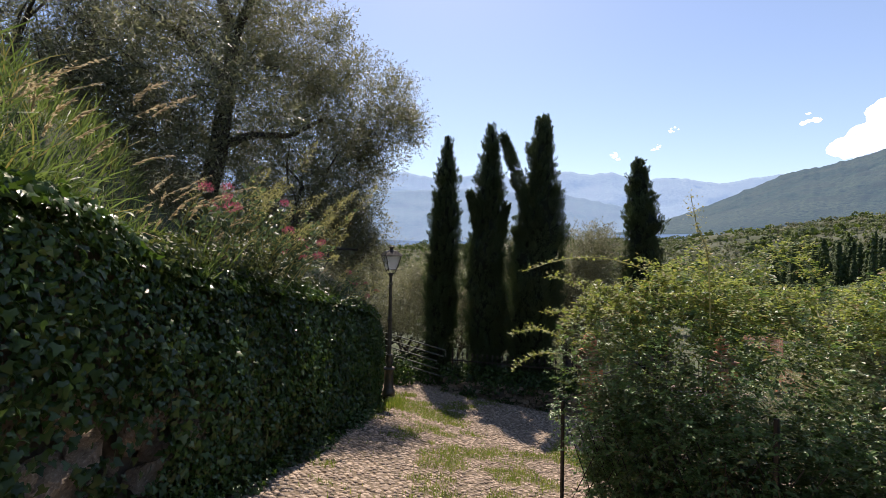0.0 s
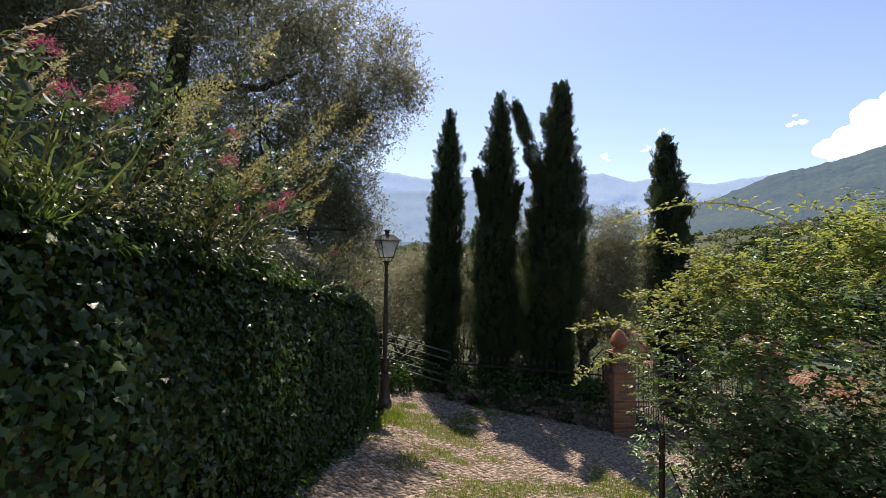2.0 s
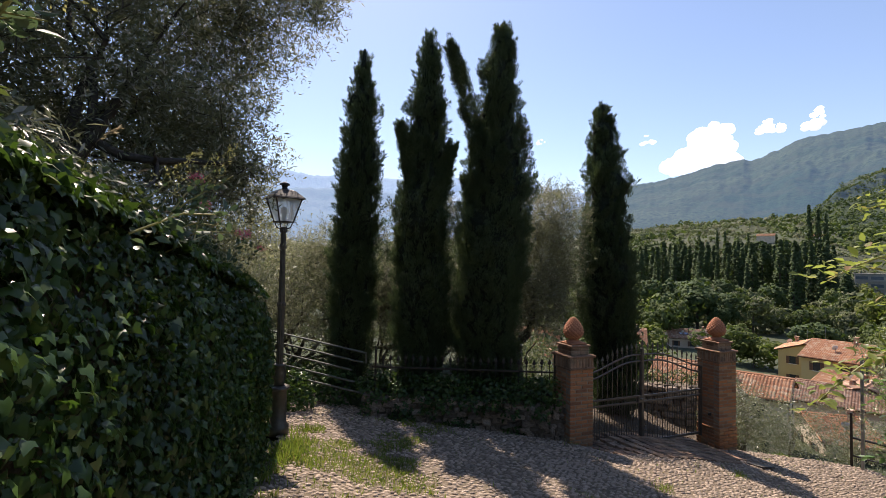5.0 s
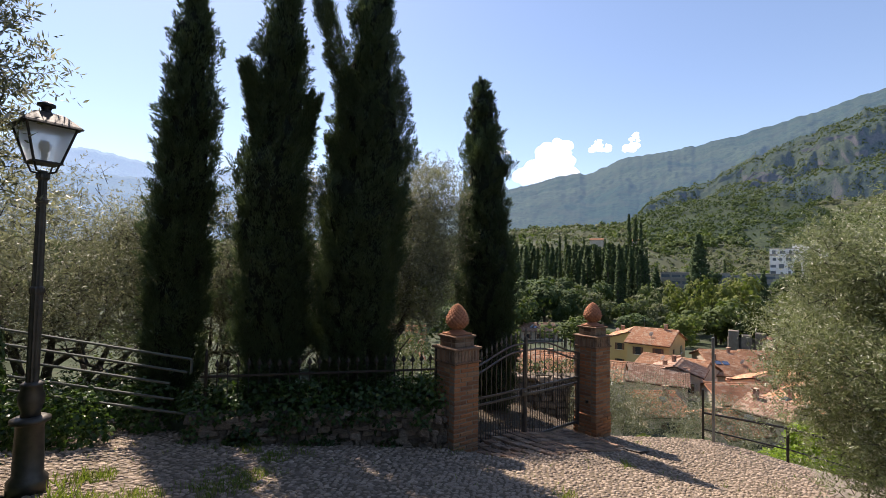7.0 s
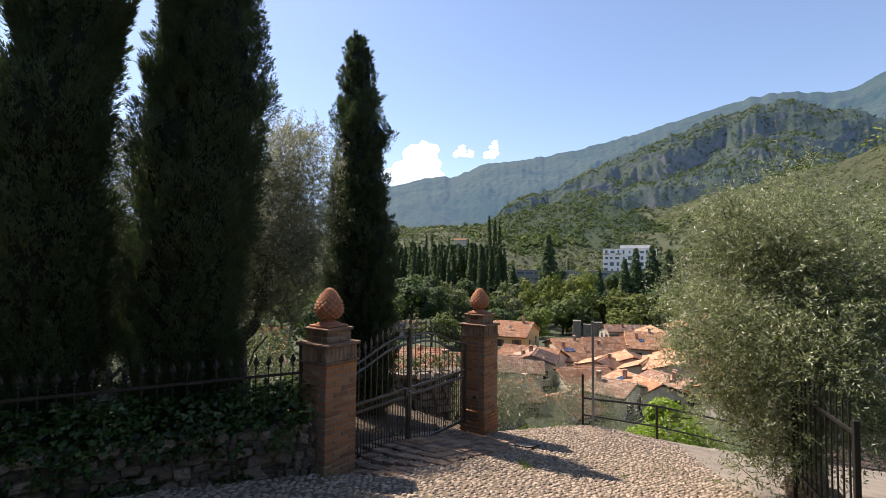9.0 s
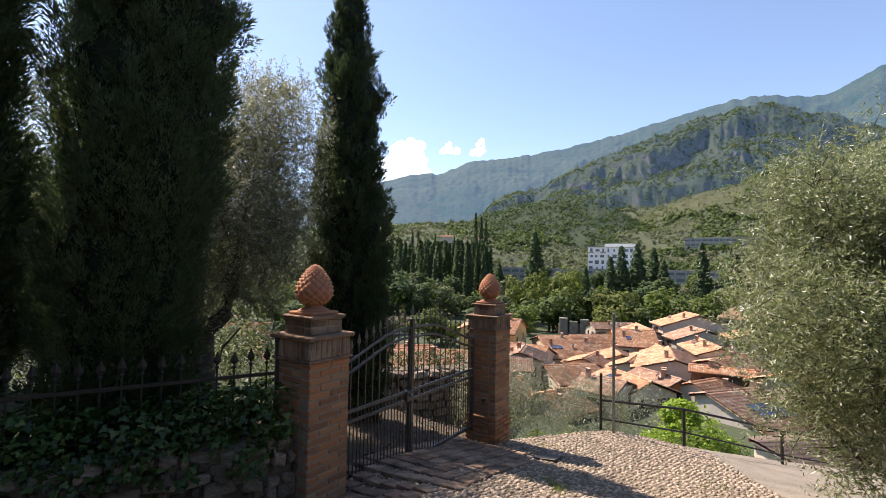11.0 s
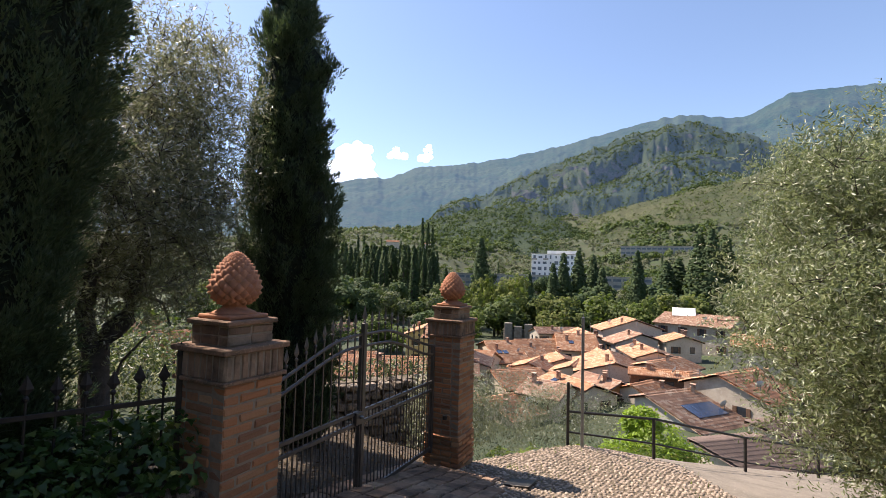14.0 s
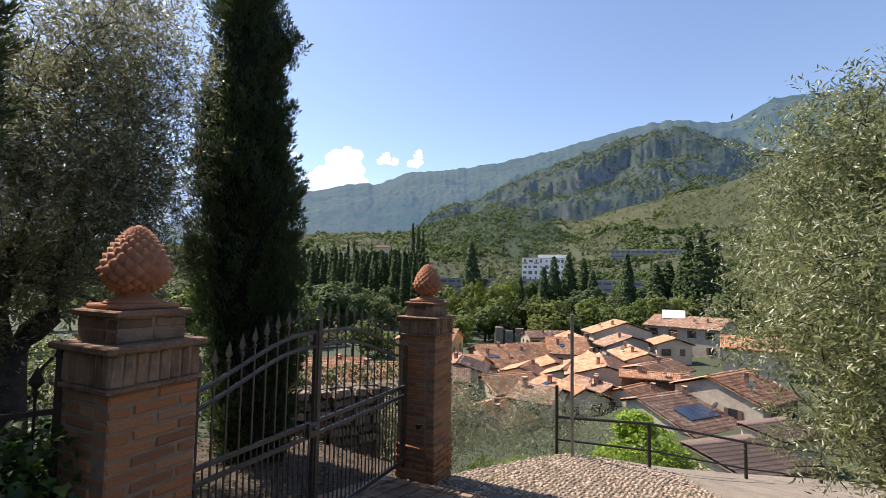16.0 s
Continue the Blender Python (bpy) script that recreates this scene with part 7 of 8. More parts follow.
def chimney(parent, at, h=1.1):
    bm = box(bmesh.new(), (0.42, 0.36, h), (at[0], at[1], at[2] + h / 2 - 0.3))
    box(bm, (0.54, 0.48, 0.08), (at[0], at[1], at[2] + h - 0.32))
    for s in (-1, 1):
        box(bm, (0.1, 0.32, 0.2), (at[0] + s * 0.17, at[1], at[2] + h - 0.18))
    box(bm, (0.6, 0.52, 0.07), (at[0], at[1], at[2] + h - 0.04))
    return part("chimney", bm, T_BROWN, parent, "plastered brick chimney")


def dish(parent, at):
    ob = part("satellite_dish", lathe(bmesh.new(), [(0.02, 0), (0.22, 0.03), (0.38, 0.12), (0.36, 0.13), (0.02, 0.03)], 14), M_DISH, parent, "white satellite dish")
    ob.matrix_basis = pose(at[0], at[1], at[2] + 0.6, 65, 0, rng.uniform(100, 200))
    part("mast", tube(bmesh.new(), [(at[0], at[1], at[2] - 0.3), (at[0], at[1], at[2] + 0.6)], 0.03, 5), M_GREY_STEEL, parent)


def house(p0, p1, front, back, tiles, plaster, label, pitch=0.33, storeys=2, solar=0, name="house", category="house", plain=False, over=0.3):
    """A building given by its roof ridge (p0 with its height, p1 level with it); the front slope falls to the right of p0-p1."""
    HOUSE_NO[0] += 1
    a, b = Vector(p0), Vector((p1[0], p1[1], p0[2]))
    mid = (a + b) / 2
    d = (b - a).normalized()
    n = Vector((d.y, -d.x, 0))
    ln = (b - a).length
    foot = min(gz1(mid.x + n.x * front, mid.y + n.y * front), gz1(mid.x, mid.y), gz1(mid.x - n.x * back, mid.y - n.y * back)) - 0.5
    foot = min(foot, a.z - front * pitch - 3.2)
    h = thing(name, (mid.x, mid.y, foot), label, category, "" if plain else "houses of the town")
    o = Vector((mid.x, mid.y, foot))
    A, B = a - o, b - o
    roof_slope("roof_slope", A, B, n, front, front * pitch, tiles, h)
    roof_slope("roof_slope", B, A, -n, back, back * pitch, tiles, h)
    if not plain:
        part("ridge_tile", tube(bmesh.new(), [A + Vector((0, 0, 0.06)), B + Vector((0, 0, 0.06))], 0.13, 6), tiles, h, "row of ridge tiles")
    # walls: a gabled prism under the roof
    A2, B2 = A + d * over, B - d * over
    wf, wb = max(front - over * 1.6, 0.3), max(back - over * 1.6, 0.3)
    ef, eb, top = A.z - wf * pitch - 0.2, A.z - wb * pitch - 0.2, A.z - 0.2
    pts = [A2 + n * wf, A2 - n * wb, B2 - n * wb, B2 + n * wf]
    vs = [(p.x, p.y, 0) for p in pts] + [(pts[0].x, pts[0].y, ef), (pts[1].x, pts[1].y, eb), (pts[2].x, pts[2].y, eb), (pts[3].x, pts[3].y, ef), (A2.x, A2.y, top), (B2.x, B2.y, top)]
    link_mesh("wall", vs, [(0, 3, 7, 4), (1, 5, 6, 2), (0, 4, 8, 5, 1), (2, 6, 9, 7, 3), (4, 7, 9, 8), (6, 5, 8, 9)], plaster, h)
    ang = math.degrees(math.atan2(d.y, d.x))
    for w, side in ((front, 1), (back, -1)):
        c = n * side * (w - 0.05)
        part("gutter", box(bmesh.new(), (ln, 0.12, 0.12), (c.x, c.y, A.z - w * pitch - 0.12), ang), M_FASCIA, h, "dark gutter along the eave")
    if plain:
        return h
    r = random.Random(HOUSE_NO[0])
    k = max(1, int((ln - 1.0) / 2.7))
    for s in range(storeys):
        zz = ef - 1.15 - 2.8 * s
        if zz < 0.8:
            continue
        for i in range(k):
            q = A2 + d * ((i + 0.5 + r.uniform(-0.12, 0.12)) * (ln - 2 * over) / k) + n * (wf + 0.02)
            window(h, (q.x, q.y, zz), ang, r.choice((0.8, 0.9, 1.0)), r.choice((1.15, 1.3)), r.random() < 0.6)
        for end, sg in ((A2, -1), (B2, 1)):
            for t in (-0.5 * wb, 0.45 * wf):
                q = end + n * t + d * sg * 0.02
                window(h, (q.x, q.y, zz - 0.2), ang + 90 * sg, 0.8, 1.15, r.random() < 0.5)
    for i in range(r.choice((1, 1, 2))):
        t, f2 = r.uniform(0.15, 0.85), r.uniform(0.05, 0.5) * front
        q = A + d * ln * t + n * f2
        chimney(h, (q.x, q.y, A.z - f2 * pitch), r.uniform(0.8, 1.1))
    if r.random() < 0.45:
        q = A + d * ln * r.uniform(0.2, 0.8) + n * front * 0.6
        dish(h, (q.x, q.y, A.z - front * 0.6 * pitch))
    if r.random() < 0.5:
        q = A + d * ln * r.uniform(0.2, 0.8)
        mast = tube(bmesh.new(), [(q.x, q.y, q.z - 0.2), (q.x, q.y, q.z + 1.9)], 0.025, 5)
        for hz in (1.4, 1.6, 1.8):
            tube(mast, [(q.x - 0.4, q.y - 0.3, q.z + hz), (q.x + 0.4, q.y + 0.3, q.z + hz)], 0.015, 4)
        part("aerial", mast, M_GREY_STEEL, h, "thin television aerial")
    for i in range(solar):
        tt = math.degrees(math.atan(pitch))
        ob = part("solar_panel" if solar > 1 else "skylight", box(bmesh.new(), (0.95, 2.0, 0.07) if solar > 2 else (0.8, 1.1, 0.07), bevel=0.01), M_SOLAR, h, "dark blue glass roof panel")
        q = A + d * (ln * 0.42 + (i - solar / 2) * 1.0) + n * front * 0.55
        ob.matrix_basis = pose(q.x, q.y, A.z - front * 0.55 * pitch + 0.17, 0, 0, ang) @ pose(0, 0, 0, tt, 0, 0)
    return h


M_METALROOF = surface("brown_sheet_metal", (0.17, 0.125, 0.105), (0.135, 0.1, 0.085), 0.8, 0.8, 0.0, fine=14, spec=0.15)
W_PALE = "white plastered house with weathered pale tile roof"
# nearest row, below the railing
house((49.4, 20.0, -11.6), (58.6, 14.9), 6.0, 2.0, T_BROWN, P_GREY, "house with a broad brown tile roof and solar panels", 0.31, 1, 4)
house((53.9, 14.5, -9.6), (60.8, 11.6), 5.0, 4, T_ORANGE, P_STONE, "house with a fresh orange tile roof beside a gutter gap", 0.36, 2)
house((55.8, 22.9, -12.3), (69.8, 18.2), 2.8, 4, T_PALE, P_WHITE, "house with a long pale tile roof rising behind another", 0.34)
house((60.7, 24.5, -11.3), (62.4, 18.1), 1.6, 1.2, T_PALE, M_SHUTTER, "roof terrace with wooden glazing under a tiled canopy", 0.29, 1)
house((66.2, 23.5, -11.4), (74.2, 21.0), 3.4, 4, T_PALE, P_WHITE, W_PALE, 0.28)
house((81.6, 28.5, -10.9), (73.6, 23.8), 3.3, 4.2, T_PALE, P_WHITE, "gabled white house with pale tile roof", 0.32)
house((99.0, 35.4, -8.4), (93.9, 31.6), 6.6, 5.5, T_ORANGE, P_WHITE, "tall white house with a gable and reddish roof", 0.32, 3)
house((91.0, 32.5, -10.2), (87.1, 28.9), 5.2, 3.5, T_BROWN, P_GREY, "grey house with a balcony under a brown tile roof", 0.31, 2)
stone_house = house((109.0, 29.6, -7.6), (106.6, 15.8), 6.3, 6, T_BROWN, P_STONE, "tall old stone house with shuttered windows", 0.27, 3)
house((84.9, 7.6, -8.6), (84.4, 15.8), 4.6, 4, T_PALE, P_WHITE, "tall white house with flat facade and balconies", 0.33, 3)
house((70.4, 50.6, -12.0), (74.6, 46.8), 8.2, 5, T_PALE, P_WHITE, "house with a weathered tile roof and skylights", 0.27, 2, 2)
house((74.5, 46.9, -11.8), (82.2, 40.9), 6.0, 5, T_PALE, P_WHITE, "long white house with sun-bleached tile roof", 0.34, 2)
house((80.2, 42.0, -10.7), (83.5, 35.8), 6.4, 5, T_PALE, P_WHITE, "white house with wide pale roof and dark shutters", 0.3, 2, 1)
house((96.6, 53.6, -12.0), (103.2, 46.9), 3.0, 4, T_BROWN, P_STONE, "old house with a row of chimneys", 0.33)
house((86.3, 36.7, -11.2), (97.0, 44.0), 2.4, 3, T_PALE, P_WHITE, "narrow house between its neighbours with pale tiles", 0.35)
house((73.3, 30.6, -11.5), (63.4, 26.7), 5.2, 4.2, T_PALE, P_WHITE, "gabled house with pale tiles on both slopes", 0.28)
house((59.4, 29.9, -12.3), (56.4, 24.0), 1.9, 3.5, T_BROWN, P_ORANGE, "small orange-painted house with clay tile roof", 0.36)
house((55.1, 32.0, -12.0), (51.6, 25.5), 2.9, 4, T_PALE, P_WHITE, "white house with a pale tile roof and skylight", 0.36, 2, 1)
house((48.1, 31.6, -11.6), (48.1, 26.7), 3.0, 3, T_BROWN, P_WHITE, "white house with brown barrel tile roof", 0.31)
house((59.2, 35.1, -12.7), (53.0, 39.0), 5.6, 4, T_ORANGE, P_WHITE, "low white house with long orange tile roof", 0.36)
house((41.6, 32.8, -12.8), (47.0, 31.4), 3.8, 4, T_ORANGE, P_WHITE, "low house with tiled roof behind the scrub", 0.32)
house((53.6, 41.0, -11.6), (49.4, 47.3), 5.0, 4, T_BROWN, P_WHITE, "white house with a brown roof and two skylights", 0.34, 2, 2)
house((57.6, 44.8, -11.3), (51.9, 42.0), 3.3, 3.2, T_BROWN, P_WHITE, "small gabled roof with a satellite dish", 0.31, 1)
house((40.2, 38.9, -12.2), (44.2, 36.6), 4.2, 3, T_ORANGE, P_WHITE, "orange-tiled outbuilding below the road", 0.3, 1)
house((61.6, 43.3, -11.9), (59.2, 52.0), 8.0, 5, T_PALE, P_WHITE, "long house with weathered tiles before the garden", 0.34)
# the yellow house and its neighbours
house((66.1, 58.9, -9.3), (68.6, 52.6), 5.5, 6.0, T_ORANGE, P_YELLOW, "yellow plastered house with a bright orange roof", 0.33, 2)
house((75.0, 66.1, -10.6), (68.6, 62.2), 3.8, 3.8, T_ORANGE, P_YELLOW, "gabled wing of a yellow house with orange roof", 0.35, 2)
house((76.2, 102.7, -13.9), (84.3, 98.0), 5.5, 6, T_BROWN, P_WHITE, "white villa with a hipped brown roof among trees", 0.27, 2, 2)
house((29.6, 43.2, -8.3), (35.4, 35.4), 3.4, 4, T_ORANGE, P_WHITE, "house with a broad orange roof behind the gate", 0.31)
house((34.0, 50.5, -9.4), (39.0, 45.0), 4.0, 4, T_PALE, P_WHITE, "white house with pale tiles beyond the gate", 0.3)
house((16.6, 53.8, -6.2), (22.6, 50.6), 3.8, 4, T_ORANGE, P_WHITE, "house with an orange roof behind the olive branches", 0.32)
house((13.4, 45.0, -7.6), (18.8, 43.6), 3.0, 3, T_ORANGE, P_STONE, "low orange-roofed house glimpsed through the fence", 0.26)
house((26.1, 75.4, -7.8), (29.9, 73.9), 5, 5, T_PALE, P_WHITE, W_PALE)
house((42.2, 71.1, -9.0), (46.1, 68.5), 5, 4, T_ORANGE, P_WHITE, "house with an orange roof seen past the bush")
house((33.1, 13.7, -10.0), (37.2, 10.5), 4.1, 0.4, M_METALROOF, P_WHITE, "low shed with brown ribbed metal roof below the lane", 0.09, 1, 0, "metal_shed", "shed", True)
house((40.9, 11.3, -10.3), (44.6, 8.6), 3.0, 0.4, M_METALROOF, P_WHITE, "second low shed with brown ribbed metal roof", 0.08, 1, 0, "metal_shed", "shed", True)
collector = part("solar_panel", box(bmesh.new(), (4.2, 0.12, 1.9), (0, 0, 0), bevel=0.02), P_BRIGHT, stone_house, "pale glass solar collector on a frame")
collector.matrix_basis = Matrix.Translation(Vector((107.0, 25.6, -7.2)) - stone_house.matrix_basis.translation) @ pose(0, 0, 0, -35, 0, -80)

# small gabled houses filling the far side of the town
small = random.Random(31)
for x, y, z in ((92.0, 24.0, -10.2), (89.0, 40.5, -12.4), (66.0, 33.0, -12.6), (64.5, 38.5, -12.8), (70.0, 36.8, -12.6), (78.0, 33.5, -12.2)):
    turn = math.atan2(x - CX, y - CY) + small.uniform(-0.4, 0.4)
    half = small.uniform(2.4, 3.4)
    dx, dy = half * math.sin(turn), half * math.cos(turn)
    house((x - dx, y - dy, z), (x + dx, y + dy), small.uniform(2.8, 3.8), small.uniform(2.8, 3.8), small.choice((T_PALE, T_PALE, T_ORANGE)), small.choice((P_WHITE, P_WHITE, P_STONE)), "small gabled town house with clay tile roof", small.uniform(0.28, 0.34))


M_RUIN = surface("ruin_stone", (0.24, 0.21, 0.17), (0.15, 0.13, 0.105), 1.0, 0.95, fine=4, bump_s=0.8, bump_d=0.1)


def ruin():
    t = thing("castle_ruin", (108.8, 63.0, gz1(108.8, 63.0)), "grey stone tower ruin among the roofs", "ruin", rz=-62)
    for k, (x, h) in enumerate(((-3, 4.4), (-0.6, 3.6), (2.0, 4.2))):
        part("tower_wall", box(bmesh.new(), (2.0, 2.2, h), (x, 0, h / 2), bevel=0.1), M_RUIN, t)
    part("curtain_wall", box(bmesh.new(), (7.5, 0.9, 2.8), (-0.5, 0.4, 1.4), bevel=0.08), M_RUIN, t)


ruin()


# ---- modern buildings on the hill ----
def slab_building(a, b, depth, z0, floors, fh, mat, label, cols, white_bands=True):
    a, b = Vector((*a, 0)), Vector((*b, 0))
    ln = (b - a).length
    d = (b - a) / ln
    ang = math.degrees(math.atan2(d.y, d.x))
    mid = (a + b) / 2
    bl = thing("apartment_building", (mid.x, mid.y, z0), label, "building", "modern buildings on the hill", rz=ang)
    H = floors * fh
    part("wall", box(bmesh.new(), (ln, depth, H + 6), (0, depth / 2, H / 2 - 3), bevel=0.05), mat, bl)
    part("roof", box(bmesh.new(), (ln + 0.8, depth + 0.8, 0.35), (0, depth / 2, H + 0.18), bevel=0.05), P_GREY, bl)
    r = random.Random(int(ln * 10))
    for f in range(floors):
        for c in range(cols):
            x = -ln / 2 + (c + 0.5 + (r.uniform(-0.14, 0.14) if white_bands else 0)) * ln / cols
            w = ln / cols * (r.choice((0.3, 0.45, 0.7)) if white_bands else 0.8)
            h = fh * (r.choice((0.4, 0.4, 0.62)) if white_bands else 0.4)
            part("window", box(bmesh.new(), (w, 0.12, h), (x, -0.03, f * fh + fh * 0.5)), M_HAZE_PANE, bl)
            if white_bands and r.random() < 0.3:
                part("balcony", box(bmesh.new(), (ln / cols * 0.95, 1.2, 1.1), (x, -0.6, f * fh + 0.6), bevel=0.03), P_GREY, bl, "grey balcony parapet")
        part("ledge", box(bmesh.new(), (ln * 0.98, 0.4, 0.25), (0, -0.2, f * fh + 0.1)), mat, bl)
    if white_bands:
        part("top_floor", box(bmesh.new(), (ln * 0.6, depth * 0.6, 2.4), (ln * 0.12, depth * 0.6, H + 1.5), bevel=0.05), mat, bl, "white set-back top floor")
    return bl


slab_building((300.2, 151.3), (313.0, 120.6), 14, -1.8, 4, 4.0, P_BRIGHT, "white modern apartment block on the hillside", 9)
slab_building((465.0, 136.0), (478.0, 73.0), 14, 21.0, 2, 4.2, P_GREY, "long low grey modern building higher on the hill", 14, False)
slab_building((246.0, 184.0), (296.0, 71.6), 14, -8.0, 2, 3.7, P_GREY, "long grey two-storey building behind the trees", 22, False)
house((386, 352, gz1(381, 357) + 7.5), (377, 363), 7, 7, T_ORANGE, P_WHITE, "farmhouse with orange roof on the wooded hilltop", 0.3, 1)
house((222, 312, gz1(227, 307) + 8.5), (232, 303), 6, 6, T_ORANGE, P_STONE, "stone farmhouse with orange roof beside cypresses", 0.3, 2)
house((405, 322, gz1(402, 326) + 6), (400, 330), 5, 5, T_PALE, P_WHITE, "small white farmhouse on the hill", 0.3, 1)

# ---- trees of the valley ----
FAR_GREENS = [
    foliage("far_dark_green", (0.03, 0.052, 0.023), (0.068, 0.096, 0.038), 0.8, 0.12, None, 0.15),
    foliage("far_mid_green", (0.05, 0.072, 0.028), (0.105, 0.128, 0.05), 0.8, 0.2, None, 0.15),
    foliage("far_bright_green", (0.068, 0.092, 0.028), (0.14, 0.16, 0.055), 0.8, 0.3, None, 0.15),
    foliage("far_olive_green", (0.08, 0.092, 0.05), (0.145, 0.155, 0.09), 0.8, 0.2, None, 0.15),
    foliage("far_yellow_green", (0.085, 0.1, 0.028), (0.16, 0.17, 0.055), 0.8, 0.25, None, 0.15),
    foliage("far_grey_olive", (0.11, 0.12, 0.075), (0.19, 0.195, 0.125), 0.8, 0.3, (0.25, 0.27, 0.12), 0.15)]


def crown_points(r, kind, n):
    """Leaf clump positions and outward directions for a tree of unit height."""
    d = r.normal(0, 1, (n, 3))
    d /= np.linalg.norm(d, axis=1, keepdims=True)
    if kind == "cypress":
        h = r.uniform(0.02, 1, n)
        rad = 0.075 * np.interp(h, [0, 0.1, 0.4, 0.75, 1], [0.6, 1, 1, 0.6, 0.05]) * r.uniform(0.6, 1.1, n)
        a = r.uniform(0, math.tau, n)
        p = np.stack([rad * np.cos(a), rad * np.sin(a), h], -1)
        return p, np.stack([np.cos(a), np.sin(a), 0.8 + 0 * a], -1)
    if kind == "conifer":
        h = 1 - r.uniform(0, 1, n) ** 0.7
        h = 0.06 + 0.94 * h
        tier = 0.8 + 0.2 * np.abs(np.sin(h * 26))
        rad = 0.2 * (1 - h) ** 0.8 * tier * r.uniform(0.55, 1.1, n) + 0.01
        a = r.uniform(0, math.tau, n)
        return np.stack([rad * np.cos(a), rad * np.sin(a), h], -1), np.stack([np.cos(a), np.sin(a), 0.3 + 0 * a], -1)
    k = r.integers(0, 9, n)
    cs = r.normal(0, 1, (9, 3)) * np.array([0.2, 0.2, 0.17]) + np.array([0, 0, 0.5])
    p = cs[k] + d * np.array([0.2, 0.2, 0.19]) * r.uniform(0.6, 1.05, n)[:, None]
    p[:, 2] = np.maximum(p[:, 2], 0.04)
    return p, d


CLUMP_V = [(0, 0, 0), (0.5, 0.2, 0.1), (0.25, 0.65, -0.1), (-0.3, 0.6, 0.15), (-0.5, 0.1, -0.1), (0.05, 0.35, 0.3)]
CLUMP_F = [(0, 1, 5), (1, 2, 5), (2, 3, 5), (3, 4, 5)]


def tree_kind(kind, mat, n, size, seed, name, label, category):
    r = np.random.default_rng(seed)
    t = thing(name, (0, 0, -400), label, category, "trees of the valley")
    part("trunk", tube(bmesh.new(), [(0, 0, -0.06), (0.01, 0, 0.3), (0, 0.01, 0.75 if kind != "broad" else 0.55)], [0.022, 0.017, 0.005], 6), M_BARK, t)
    p, d = crown_points(r, kind, n)
    spin = None if kind == "broad" else np.tile([0, 0, 1.0], (n, 1)) + r.normal(0, 0.4, (n, 3))
    scatter("crown", p, frames_from(d + np.array([0, 0, 0.3]), spin, 0.35, r), r.uniform(0.6, 1.3, n) * size, CLUMP_V, CLUMP_F, mat, t)
    return t


KINDS = {
    "cyp": [tree_kind("cypress", FAR_GREENS[0], 620, 0.045, 300 + k, "cypress_tree", "tall dark cypress in the valley grove", "tree") for k in range(2)],
    "con": [tree_kind("conifer", FAR_GREENS[0], 1700, 0.045, 310 + k, "conifer_tree", "dark conifer rising above the park trees", "tree") for k in range(2)],
    "dark": [tree_kind("broad", FAR_GREENS[0], 700, 0.095, 320 + k, "park_tree", "dark round-crowned park tree", "tree") for k in range(2)],
    "mid": [tree_kind("broad", FAR_GREENS[1], 700, 0.095, 330 + k, "park_tree", "leafy green broad-crowned tree", "tree") for k in range(3)],
    "lit": [tree_kind("broad", FAR_GREENS[2], 700, 0.09, 340 + k, "park_tree", "bright green sunlit garden tree", "tree") for k in range(2)],
    "oli": [tree_kind("broad", FAR_GREENS[3], 700, 0.088, 350 + k, "park_tree", "grey-green olive tree on the slope", "tree") for k in range(2)],
    "yel": [tree_kind("broad", FAR_GREENS[4], 700, 0.09, 360 + k, "park_tree", "yellow-green broad tree in the park", "tree") for k in range(2)]}
tree_rng = np.random.default_rng(404)


def plant(kind, az, r, height, wide=1.0):
    x, y = CX + r * math.sin(math.radians(az)), CY + r * math.cos(math.radians(az))
    src = KINDS[kind][int(tree_rng.integers(0, len(KINDS[kind])))]
    t = copy_thing(src, pose(x, y, gz1(x, y) - 0.3, 0, 0, tree_rng.uniform(0, 360)))
    t.scale = (height * wide, height * wide, height)
    return t


def plant_up(kind, az, r, top_el, wide):
    """A tree as tall as its tip stands above the horizon, seen from the road."""
    x, y = CX + r * math.sin(math.radians(az)), CY + r * math.cos(math.radians(az))
    return plant(kind, az, r, r * math.tan(math.radians(top_el)) - 0.6 - gz1(x, y) + 0.3, wide)


# the cypress grove below the hilltop
for _ in range(230):
    az, r = tree_rng.uniform(33.5, 53.0), tree_rng.uniform(215, 330)
    plant_up("cyp", az, r, tree_rng.uniform(1.0, 3.3) - 0.5 * (az < 38), tree_rng.uniform(0.85, 1.25))
for az, el in ((51.0, 6.5), (51.7, 6.2), (52.3, 5.6), (43.2, 4.2), (43.9, 4.1), (46.0, 3.9), (48.4, 3.7), (39.6, 3.6), (41.5, 3.7)):
    plant_up("cyp", az, 330, el, 0.62)
for az in (60.5, 79, 84.5, 90, 24, 27):
    plant("cyp", az, 420, 16, 1.0)
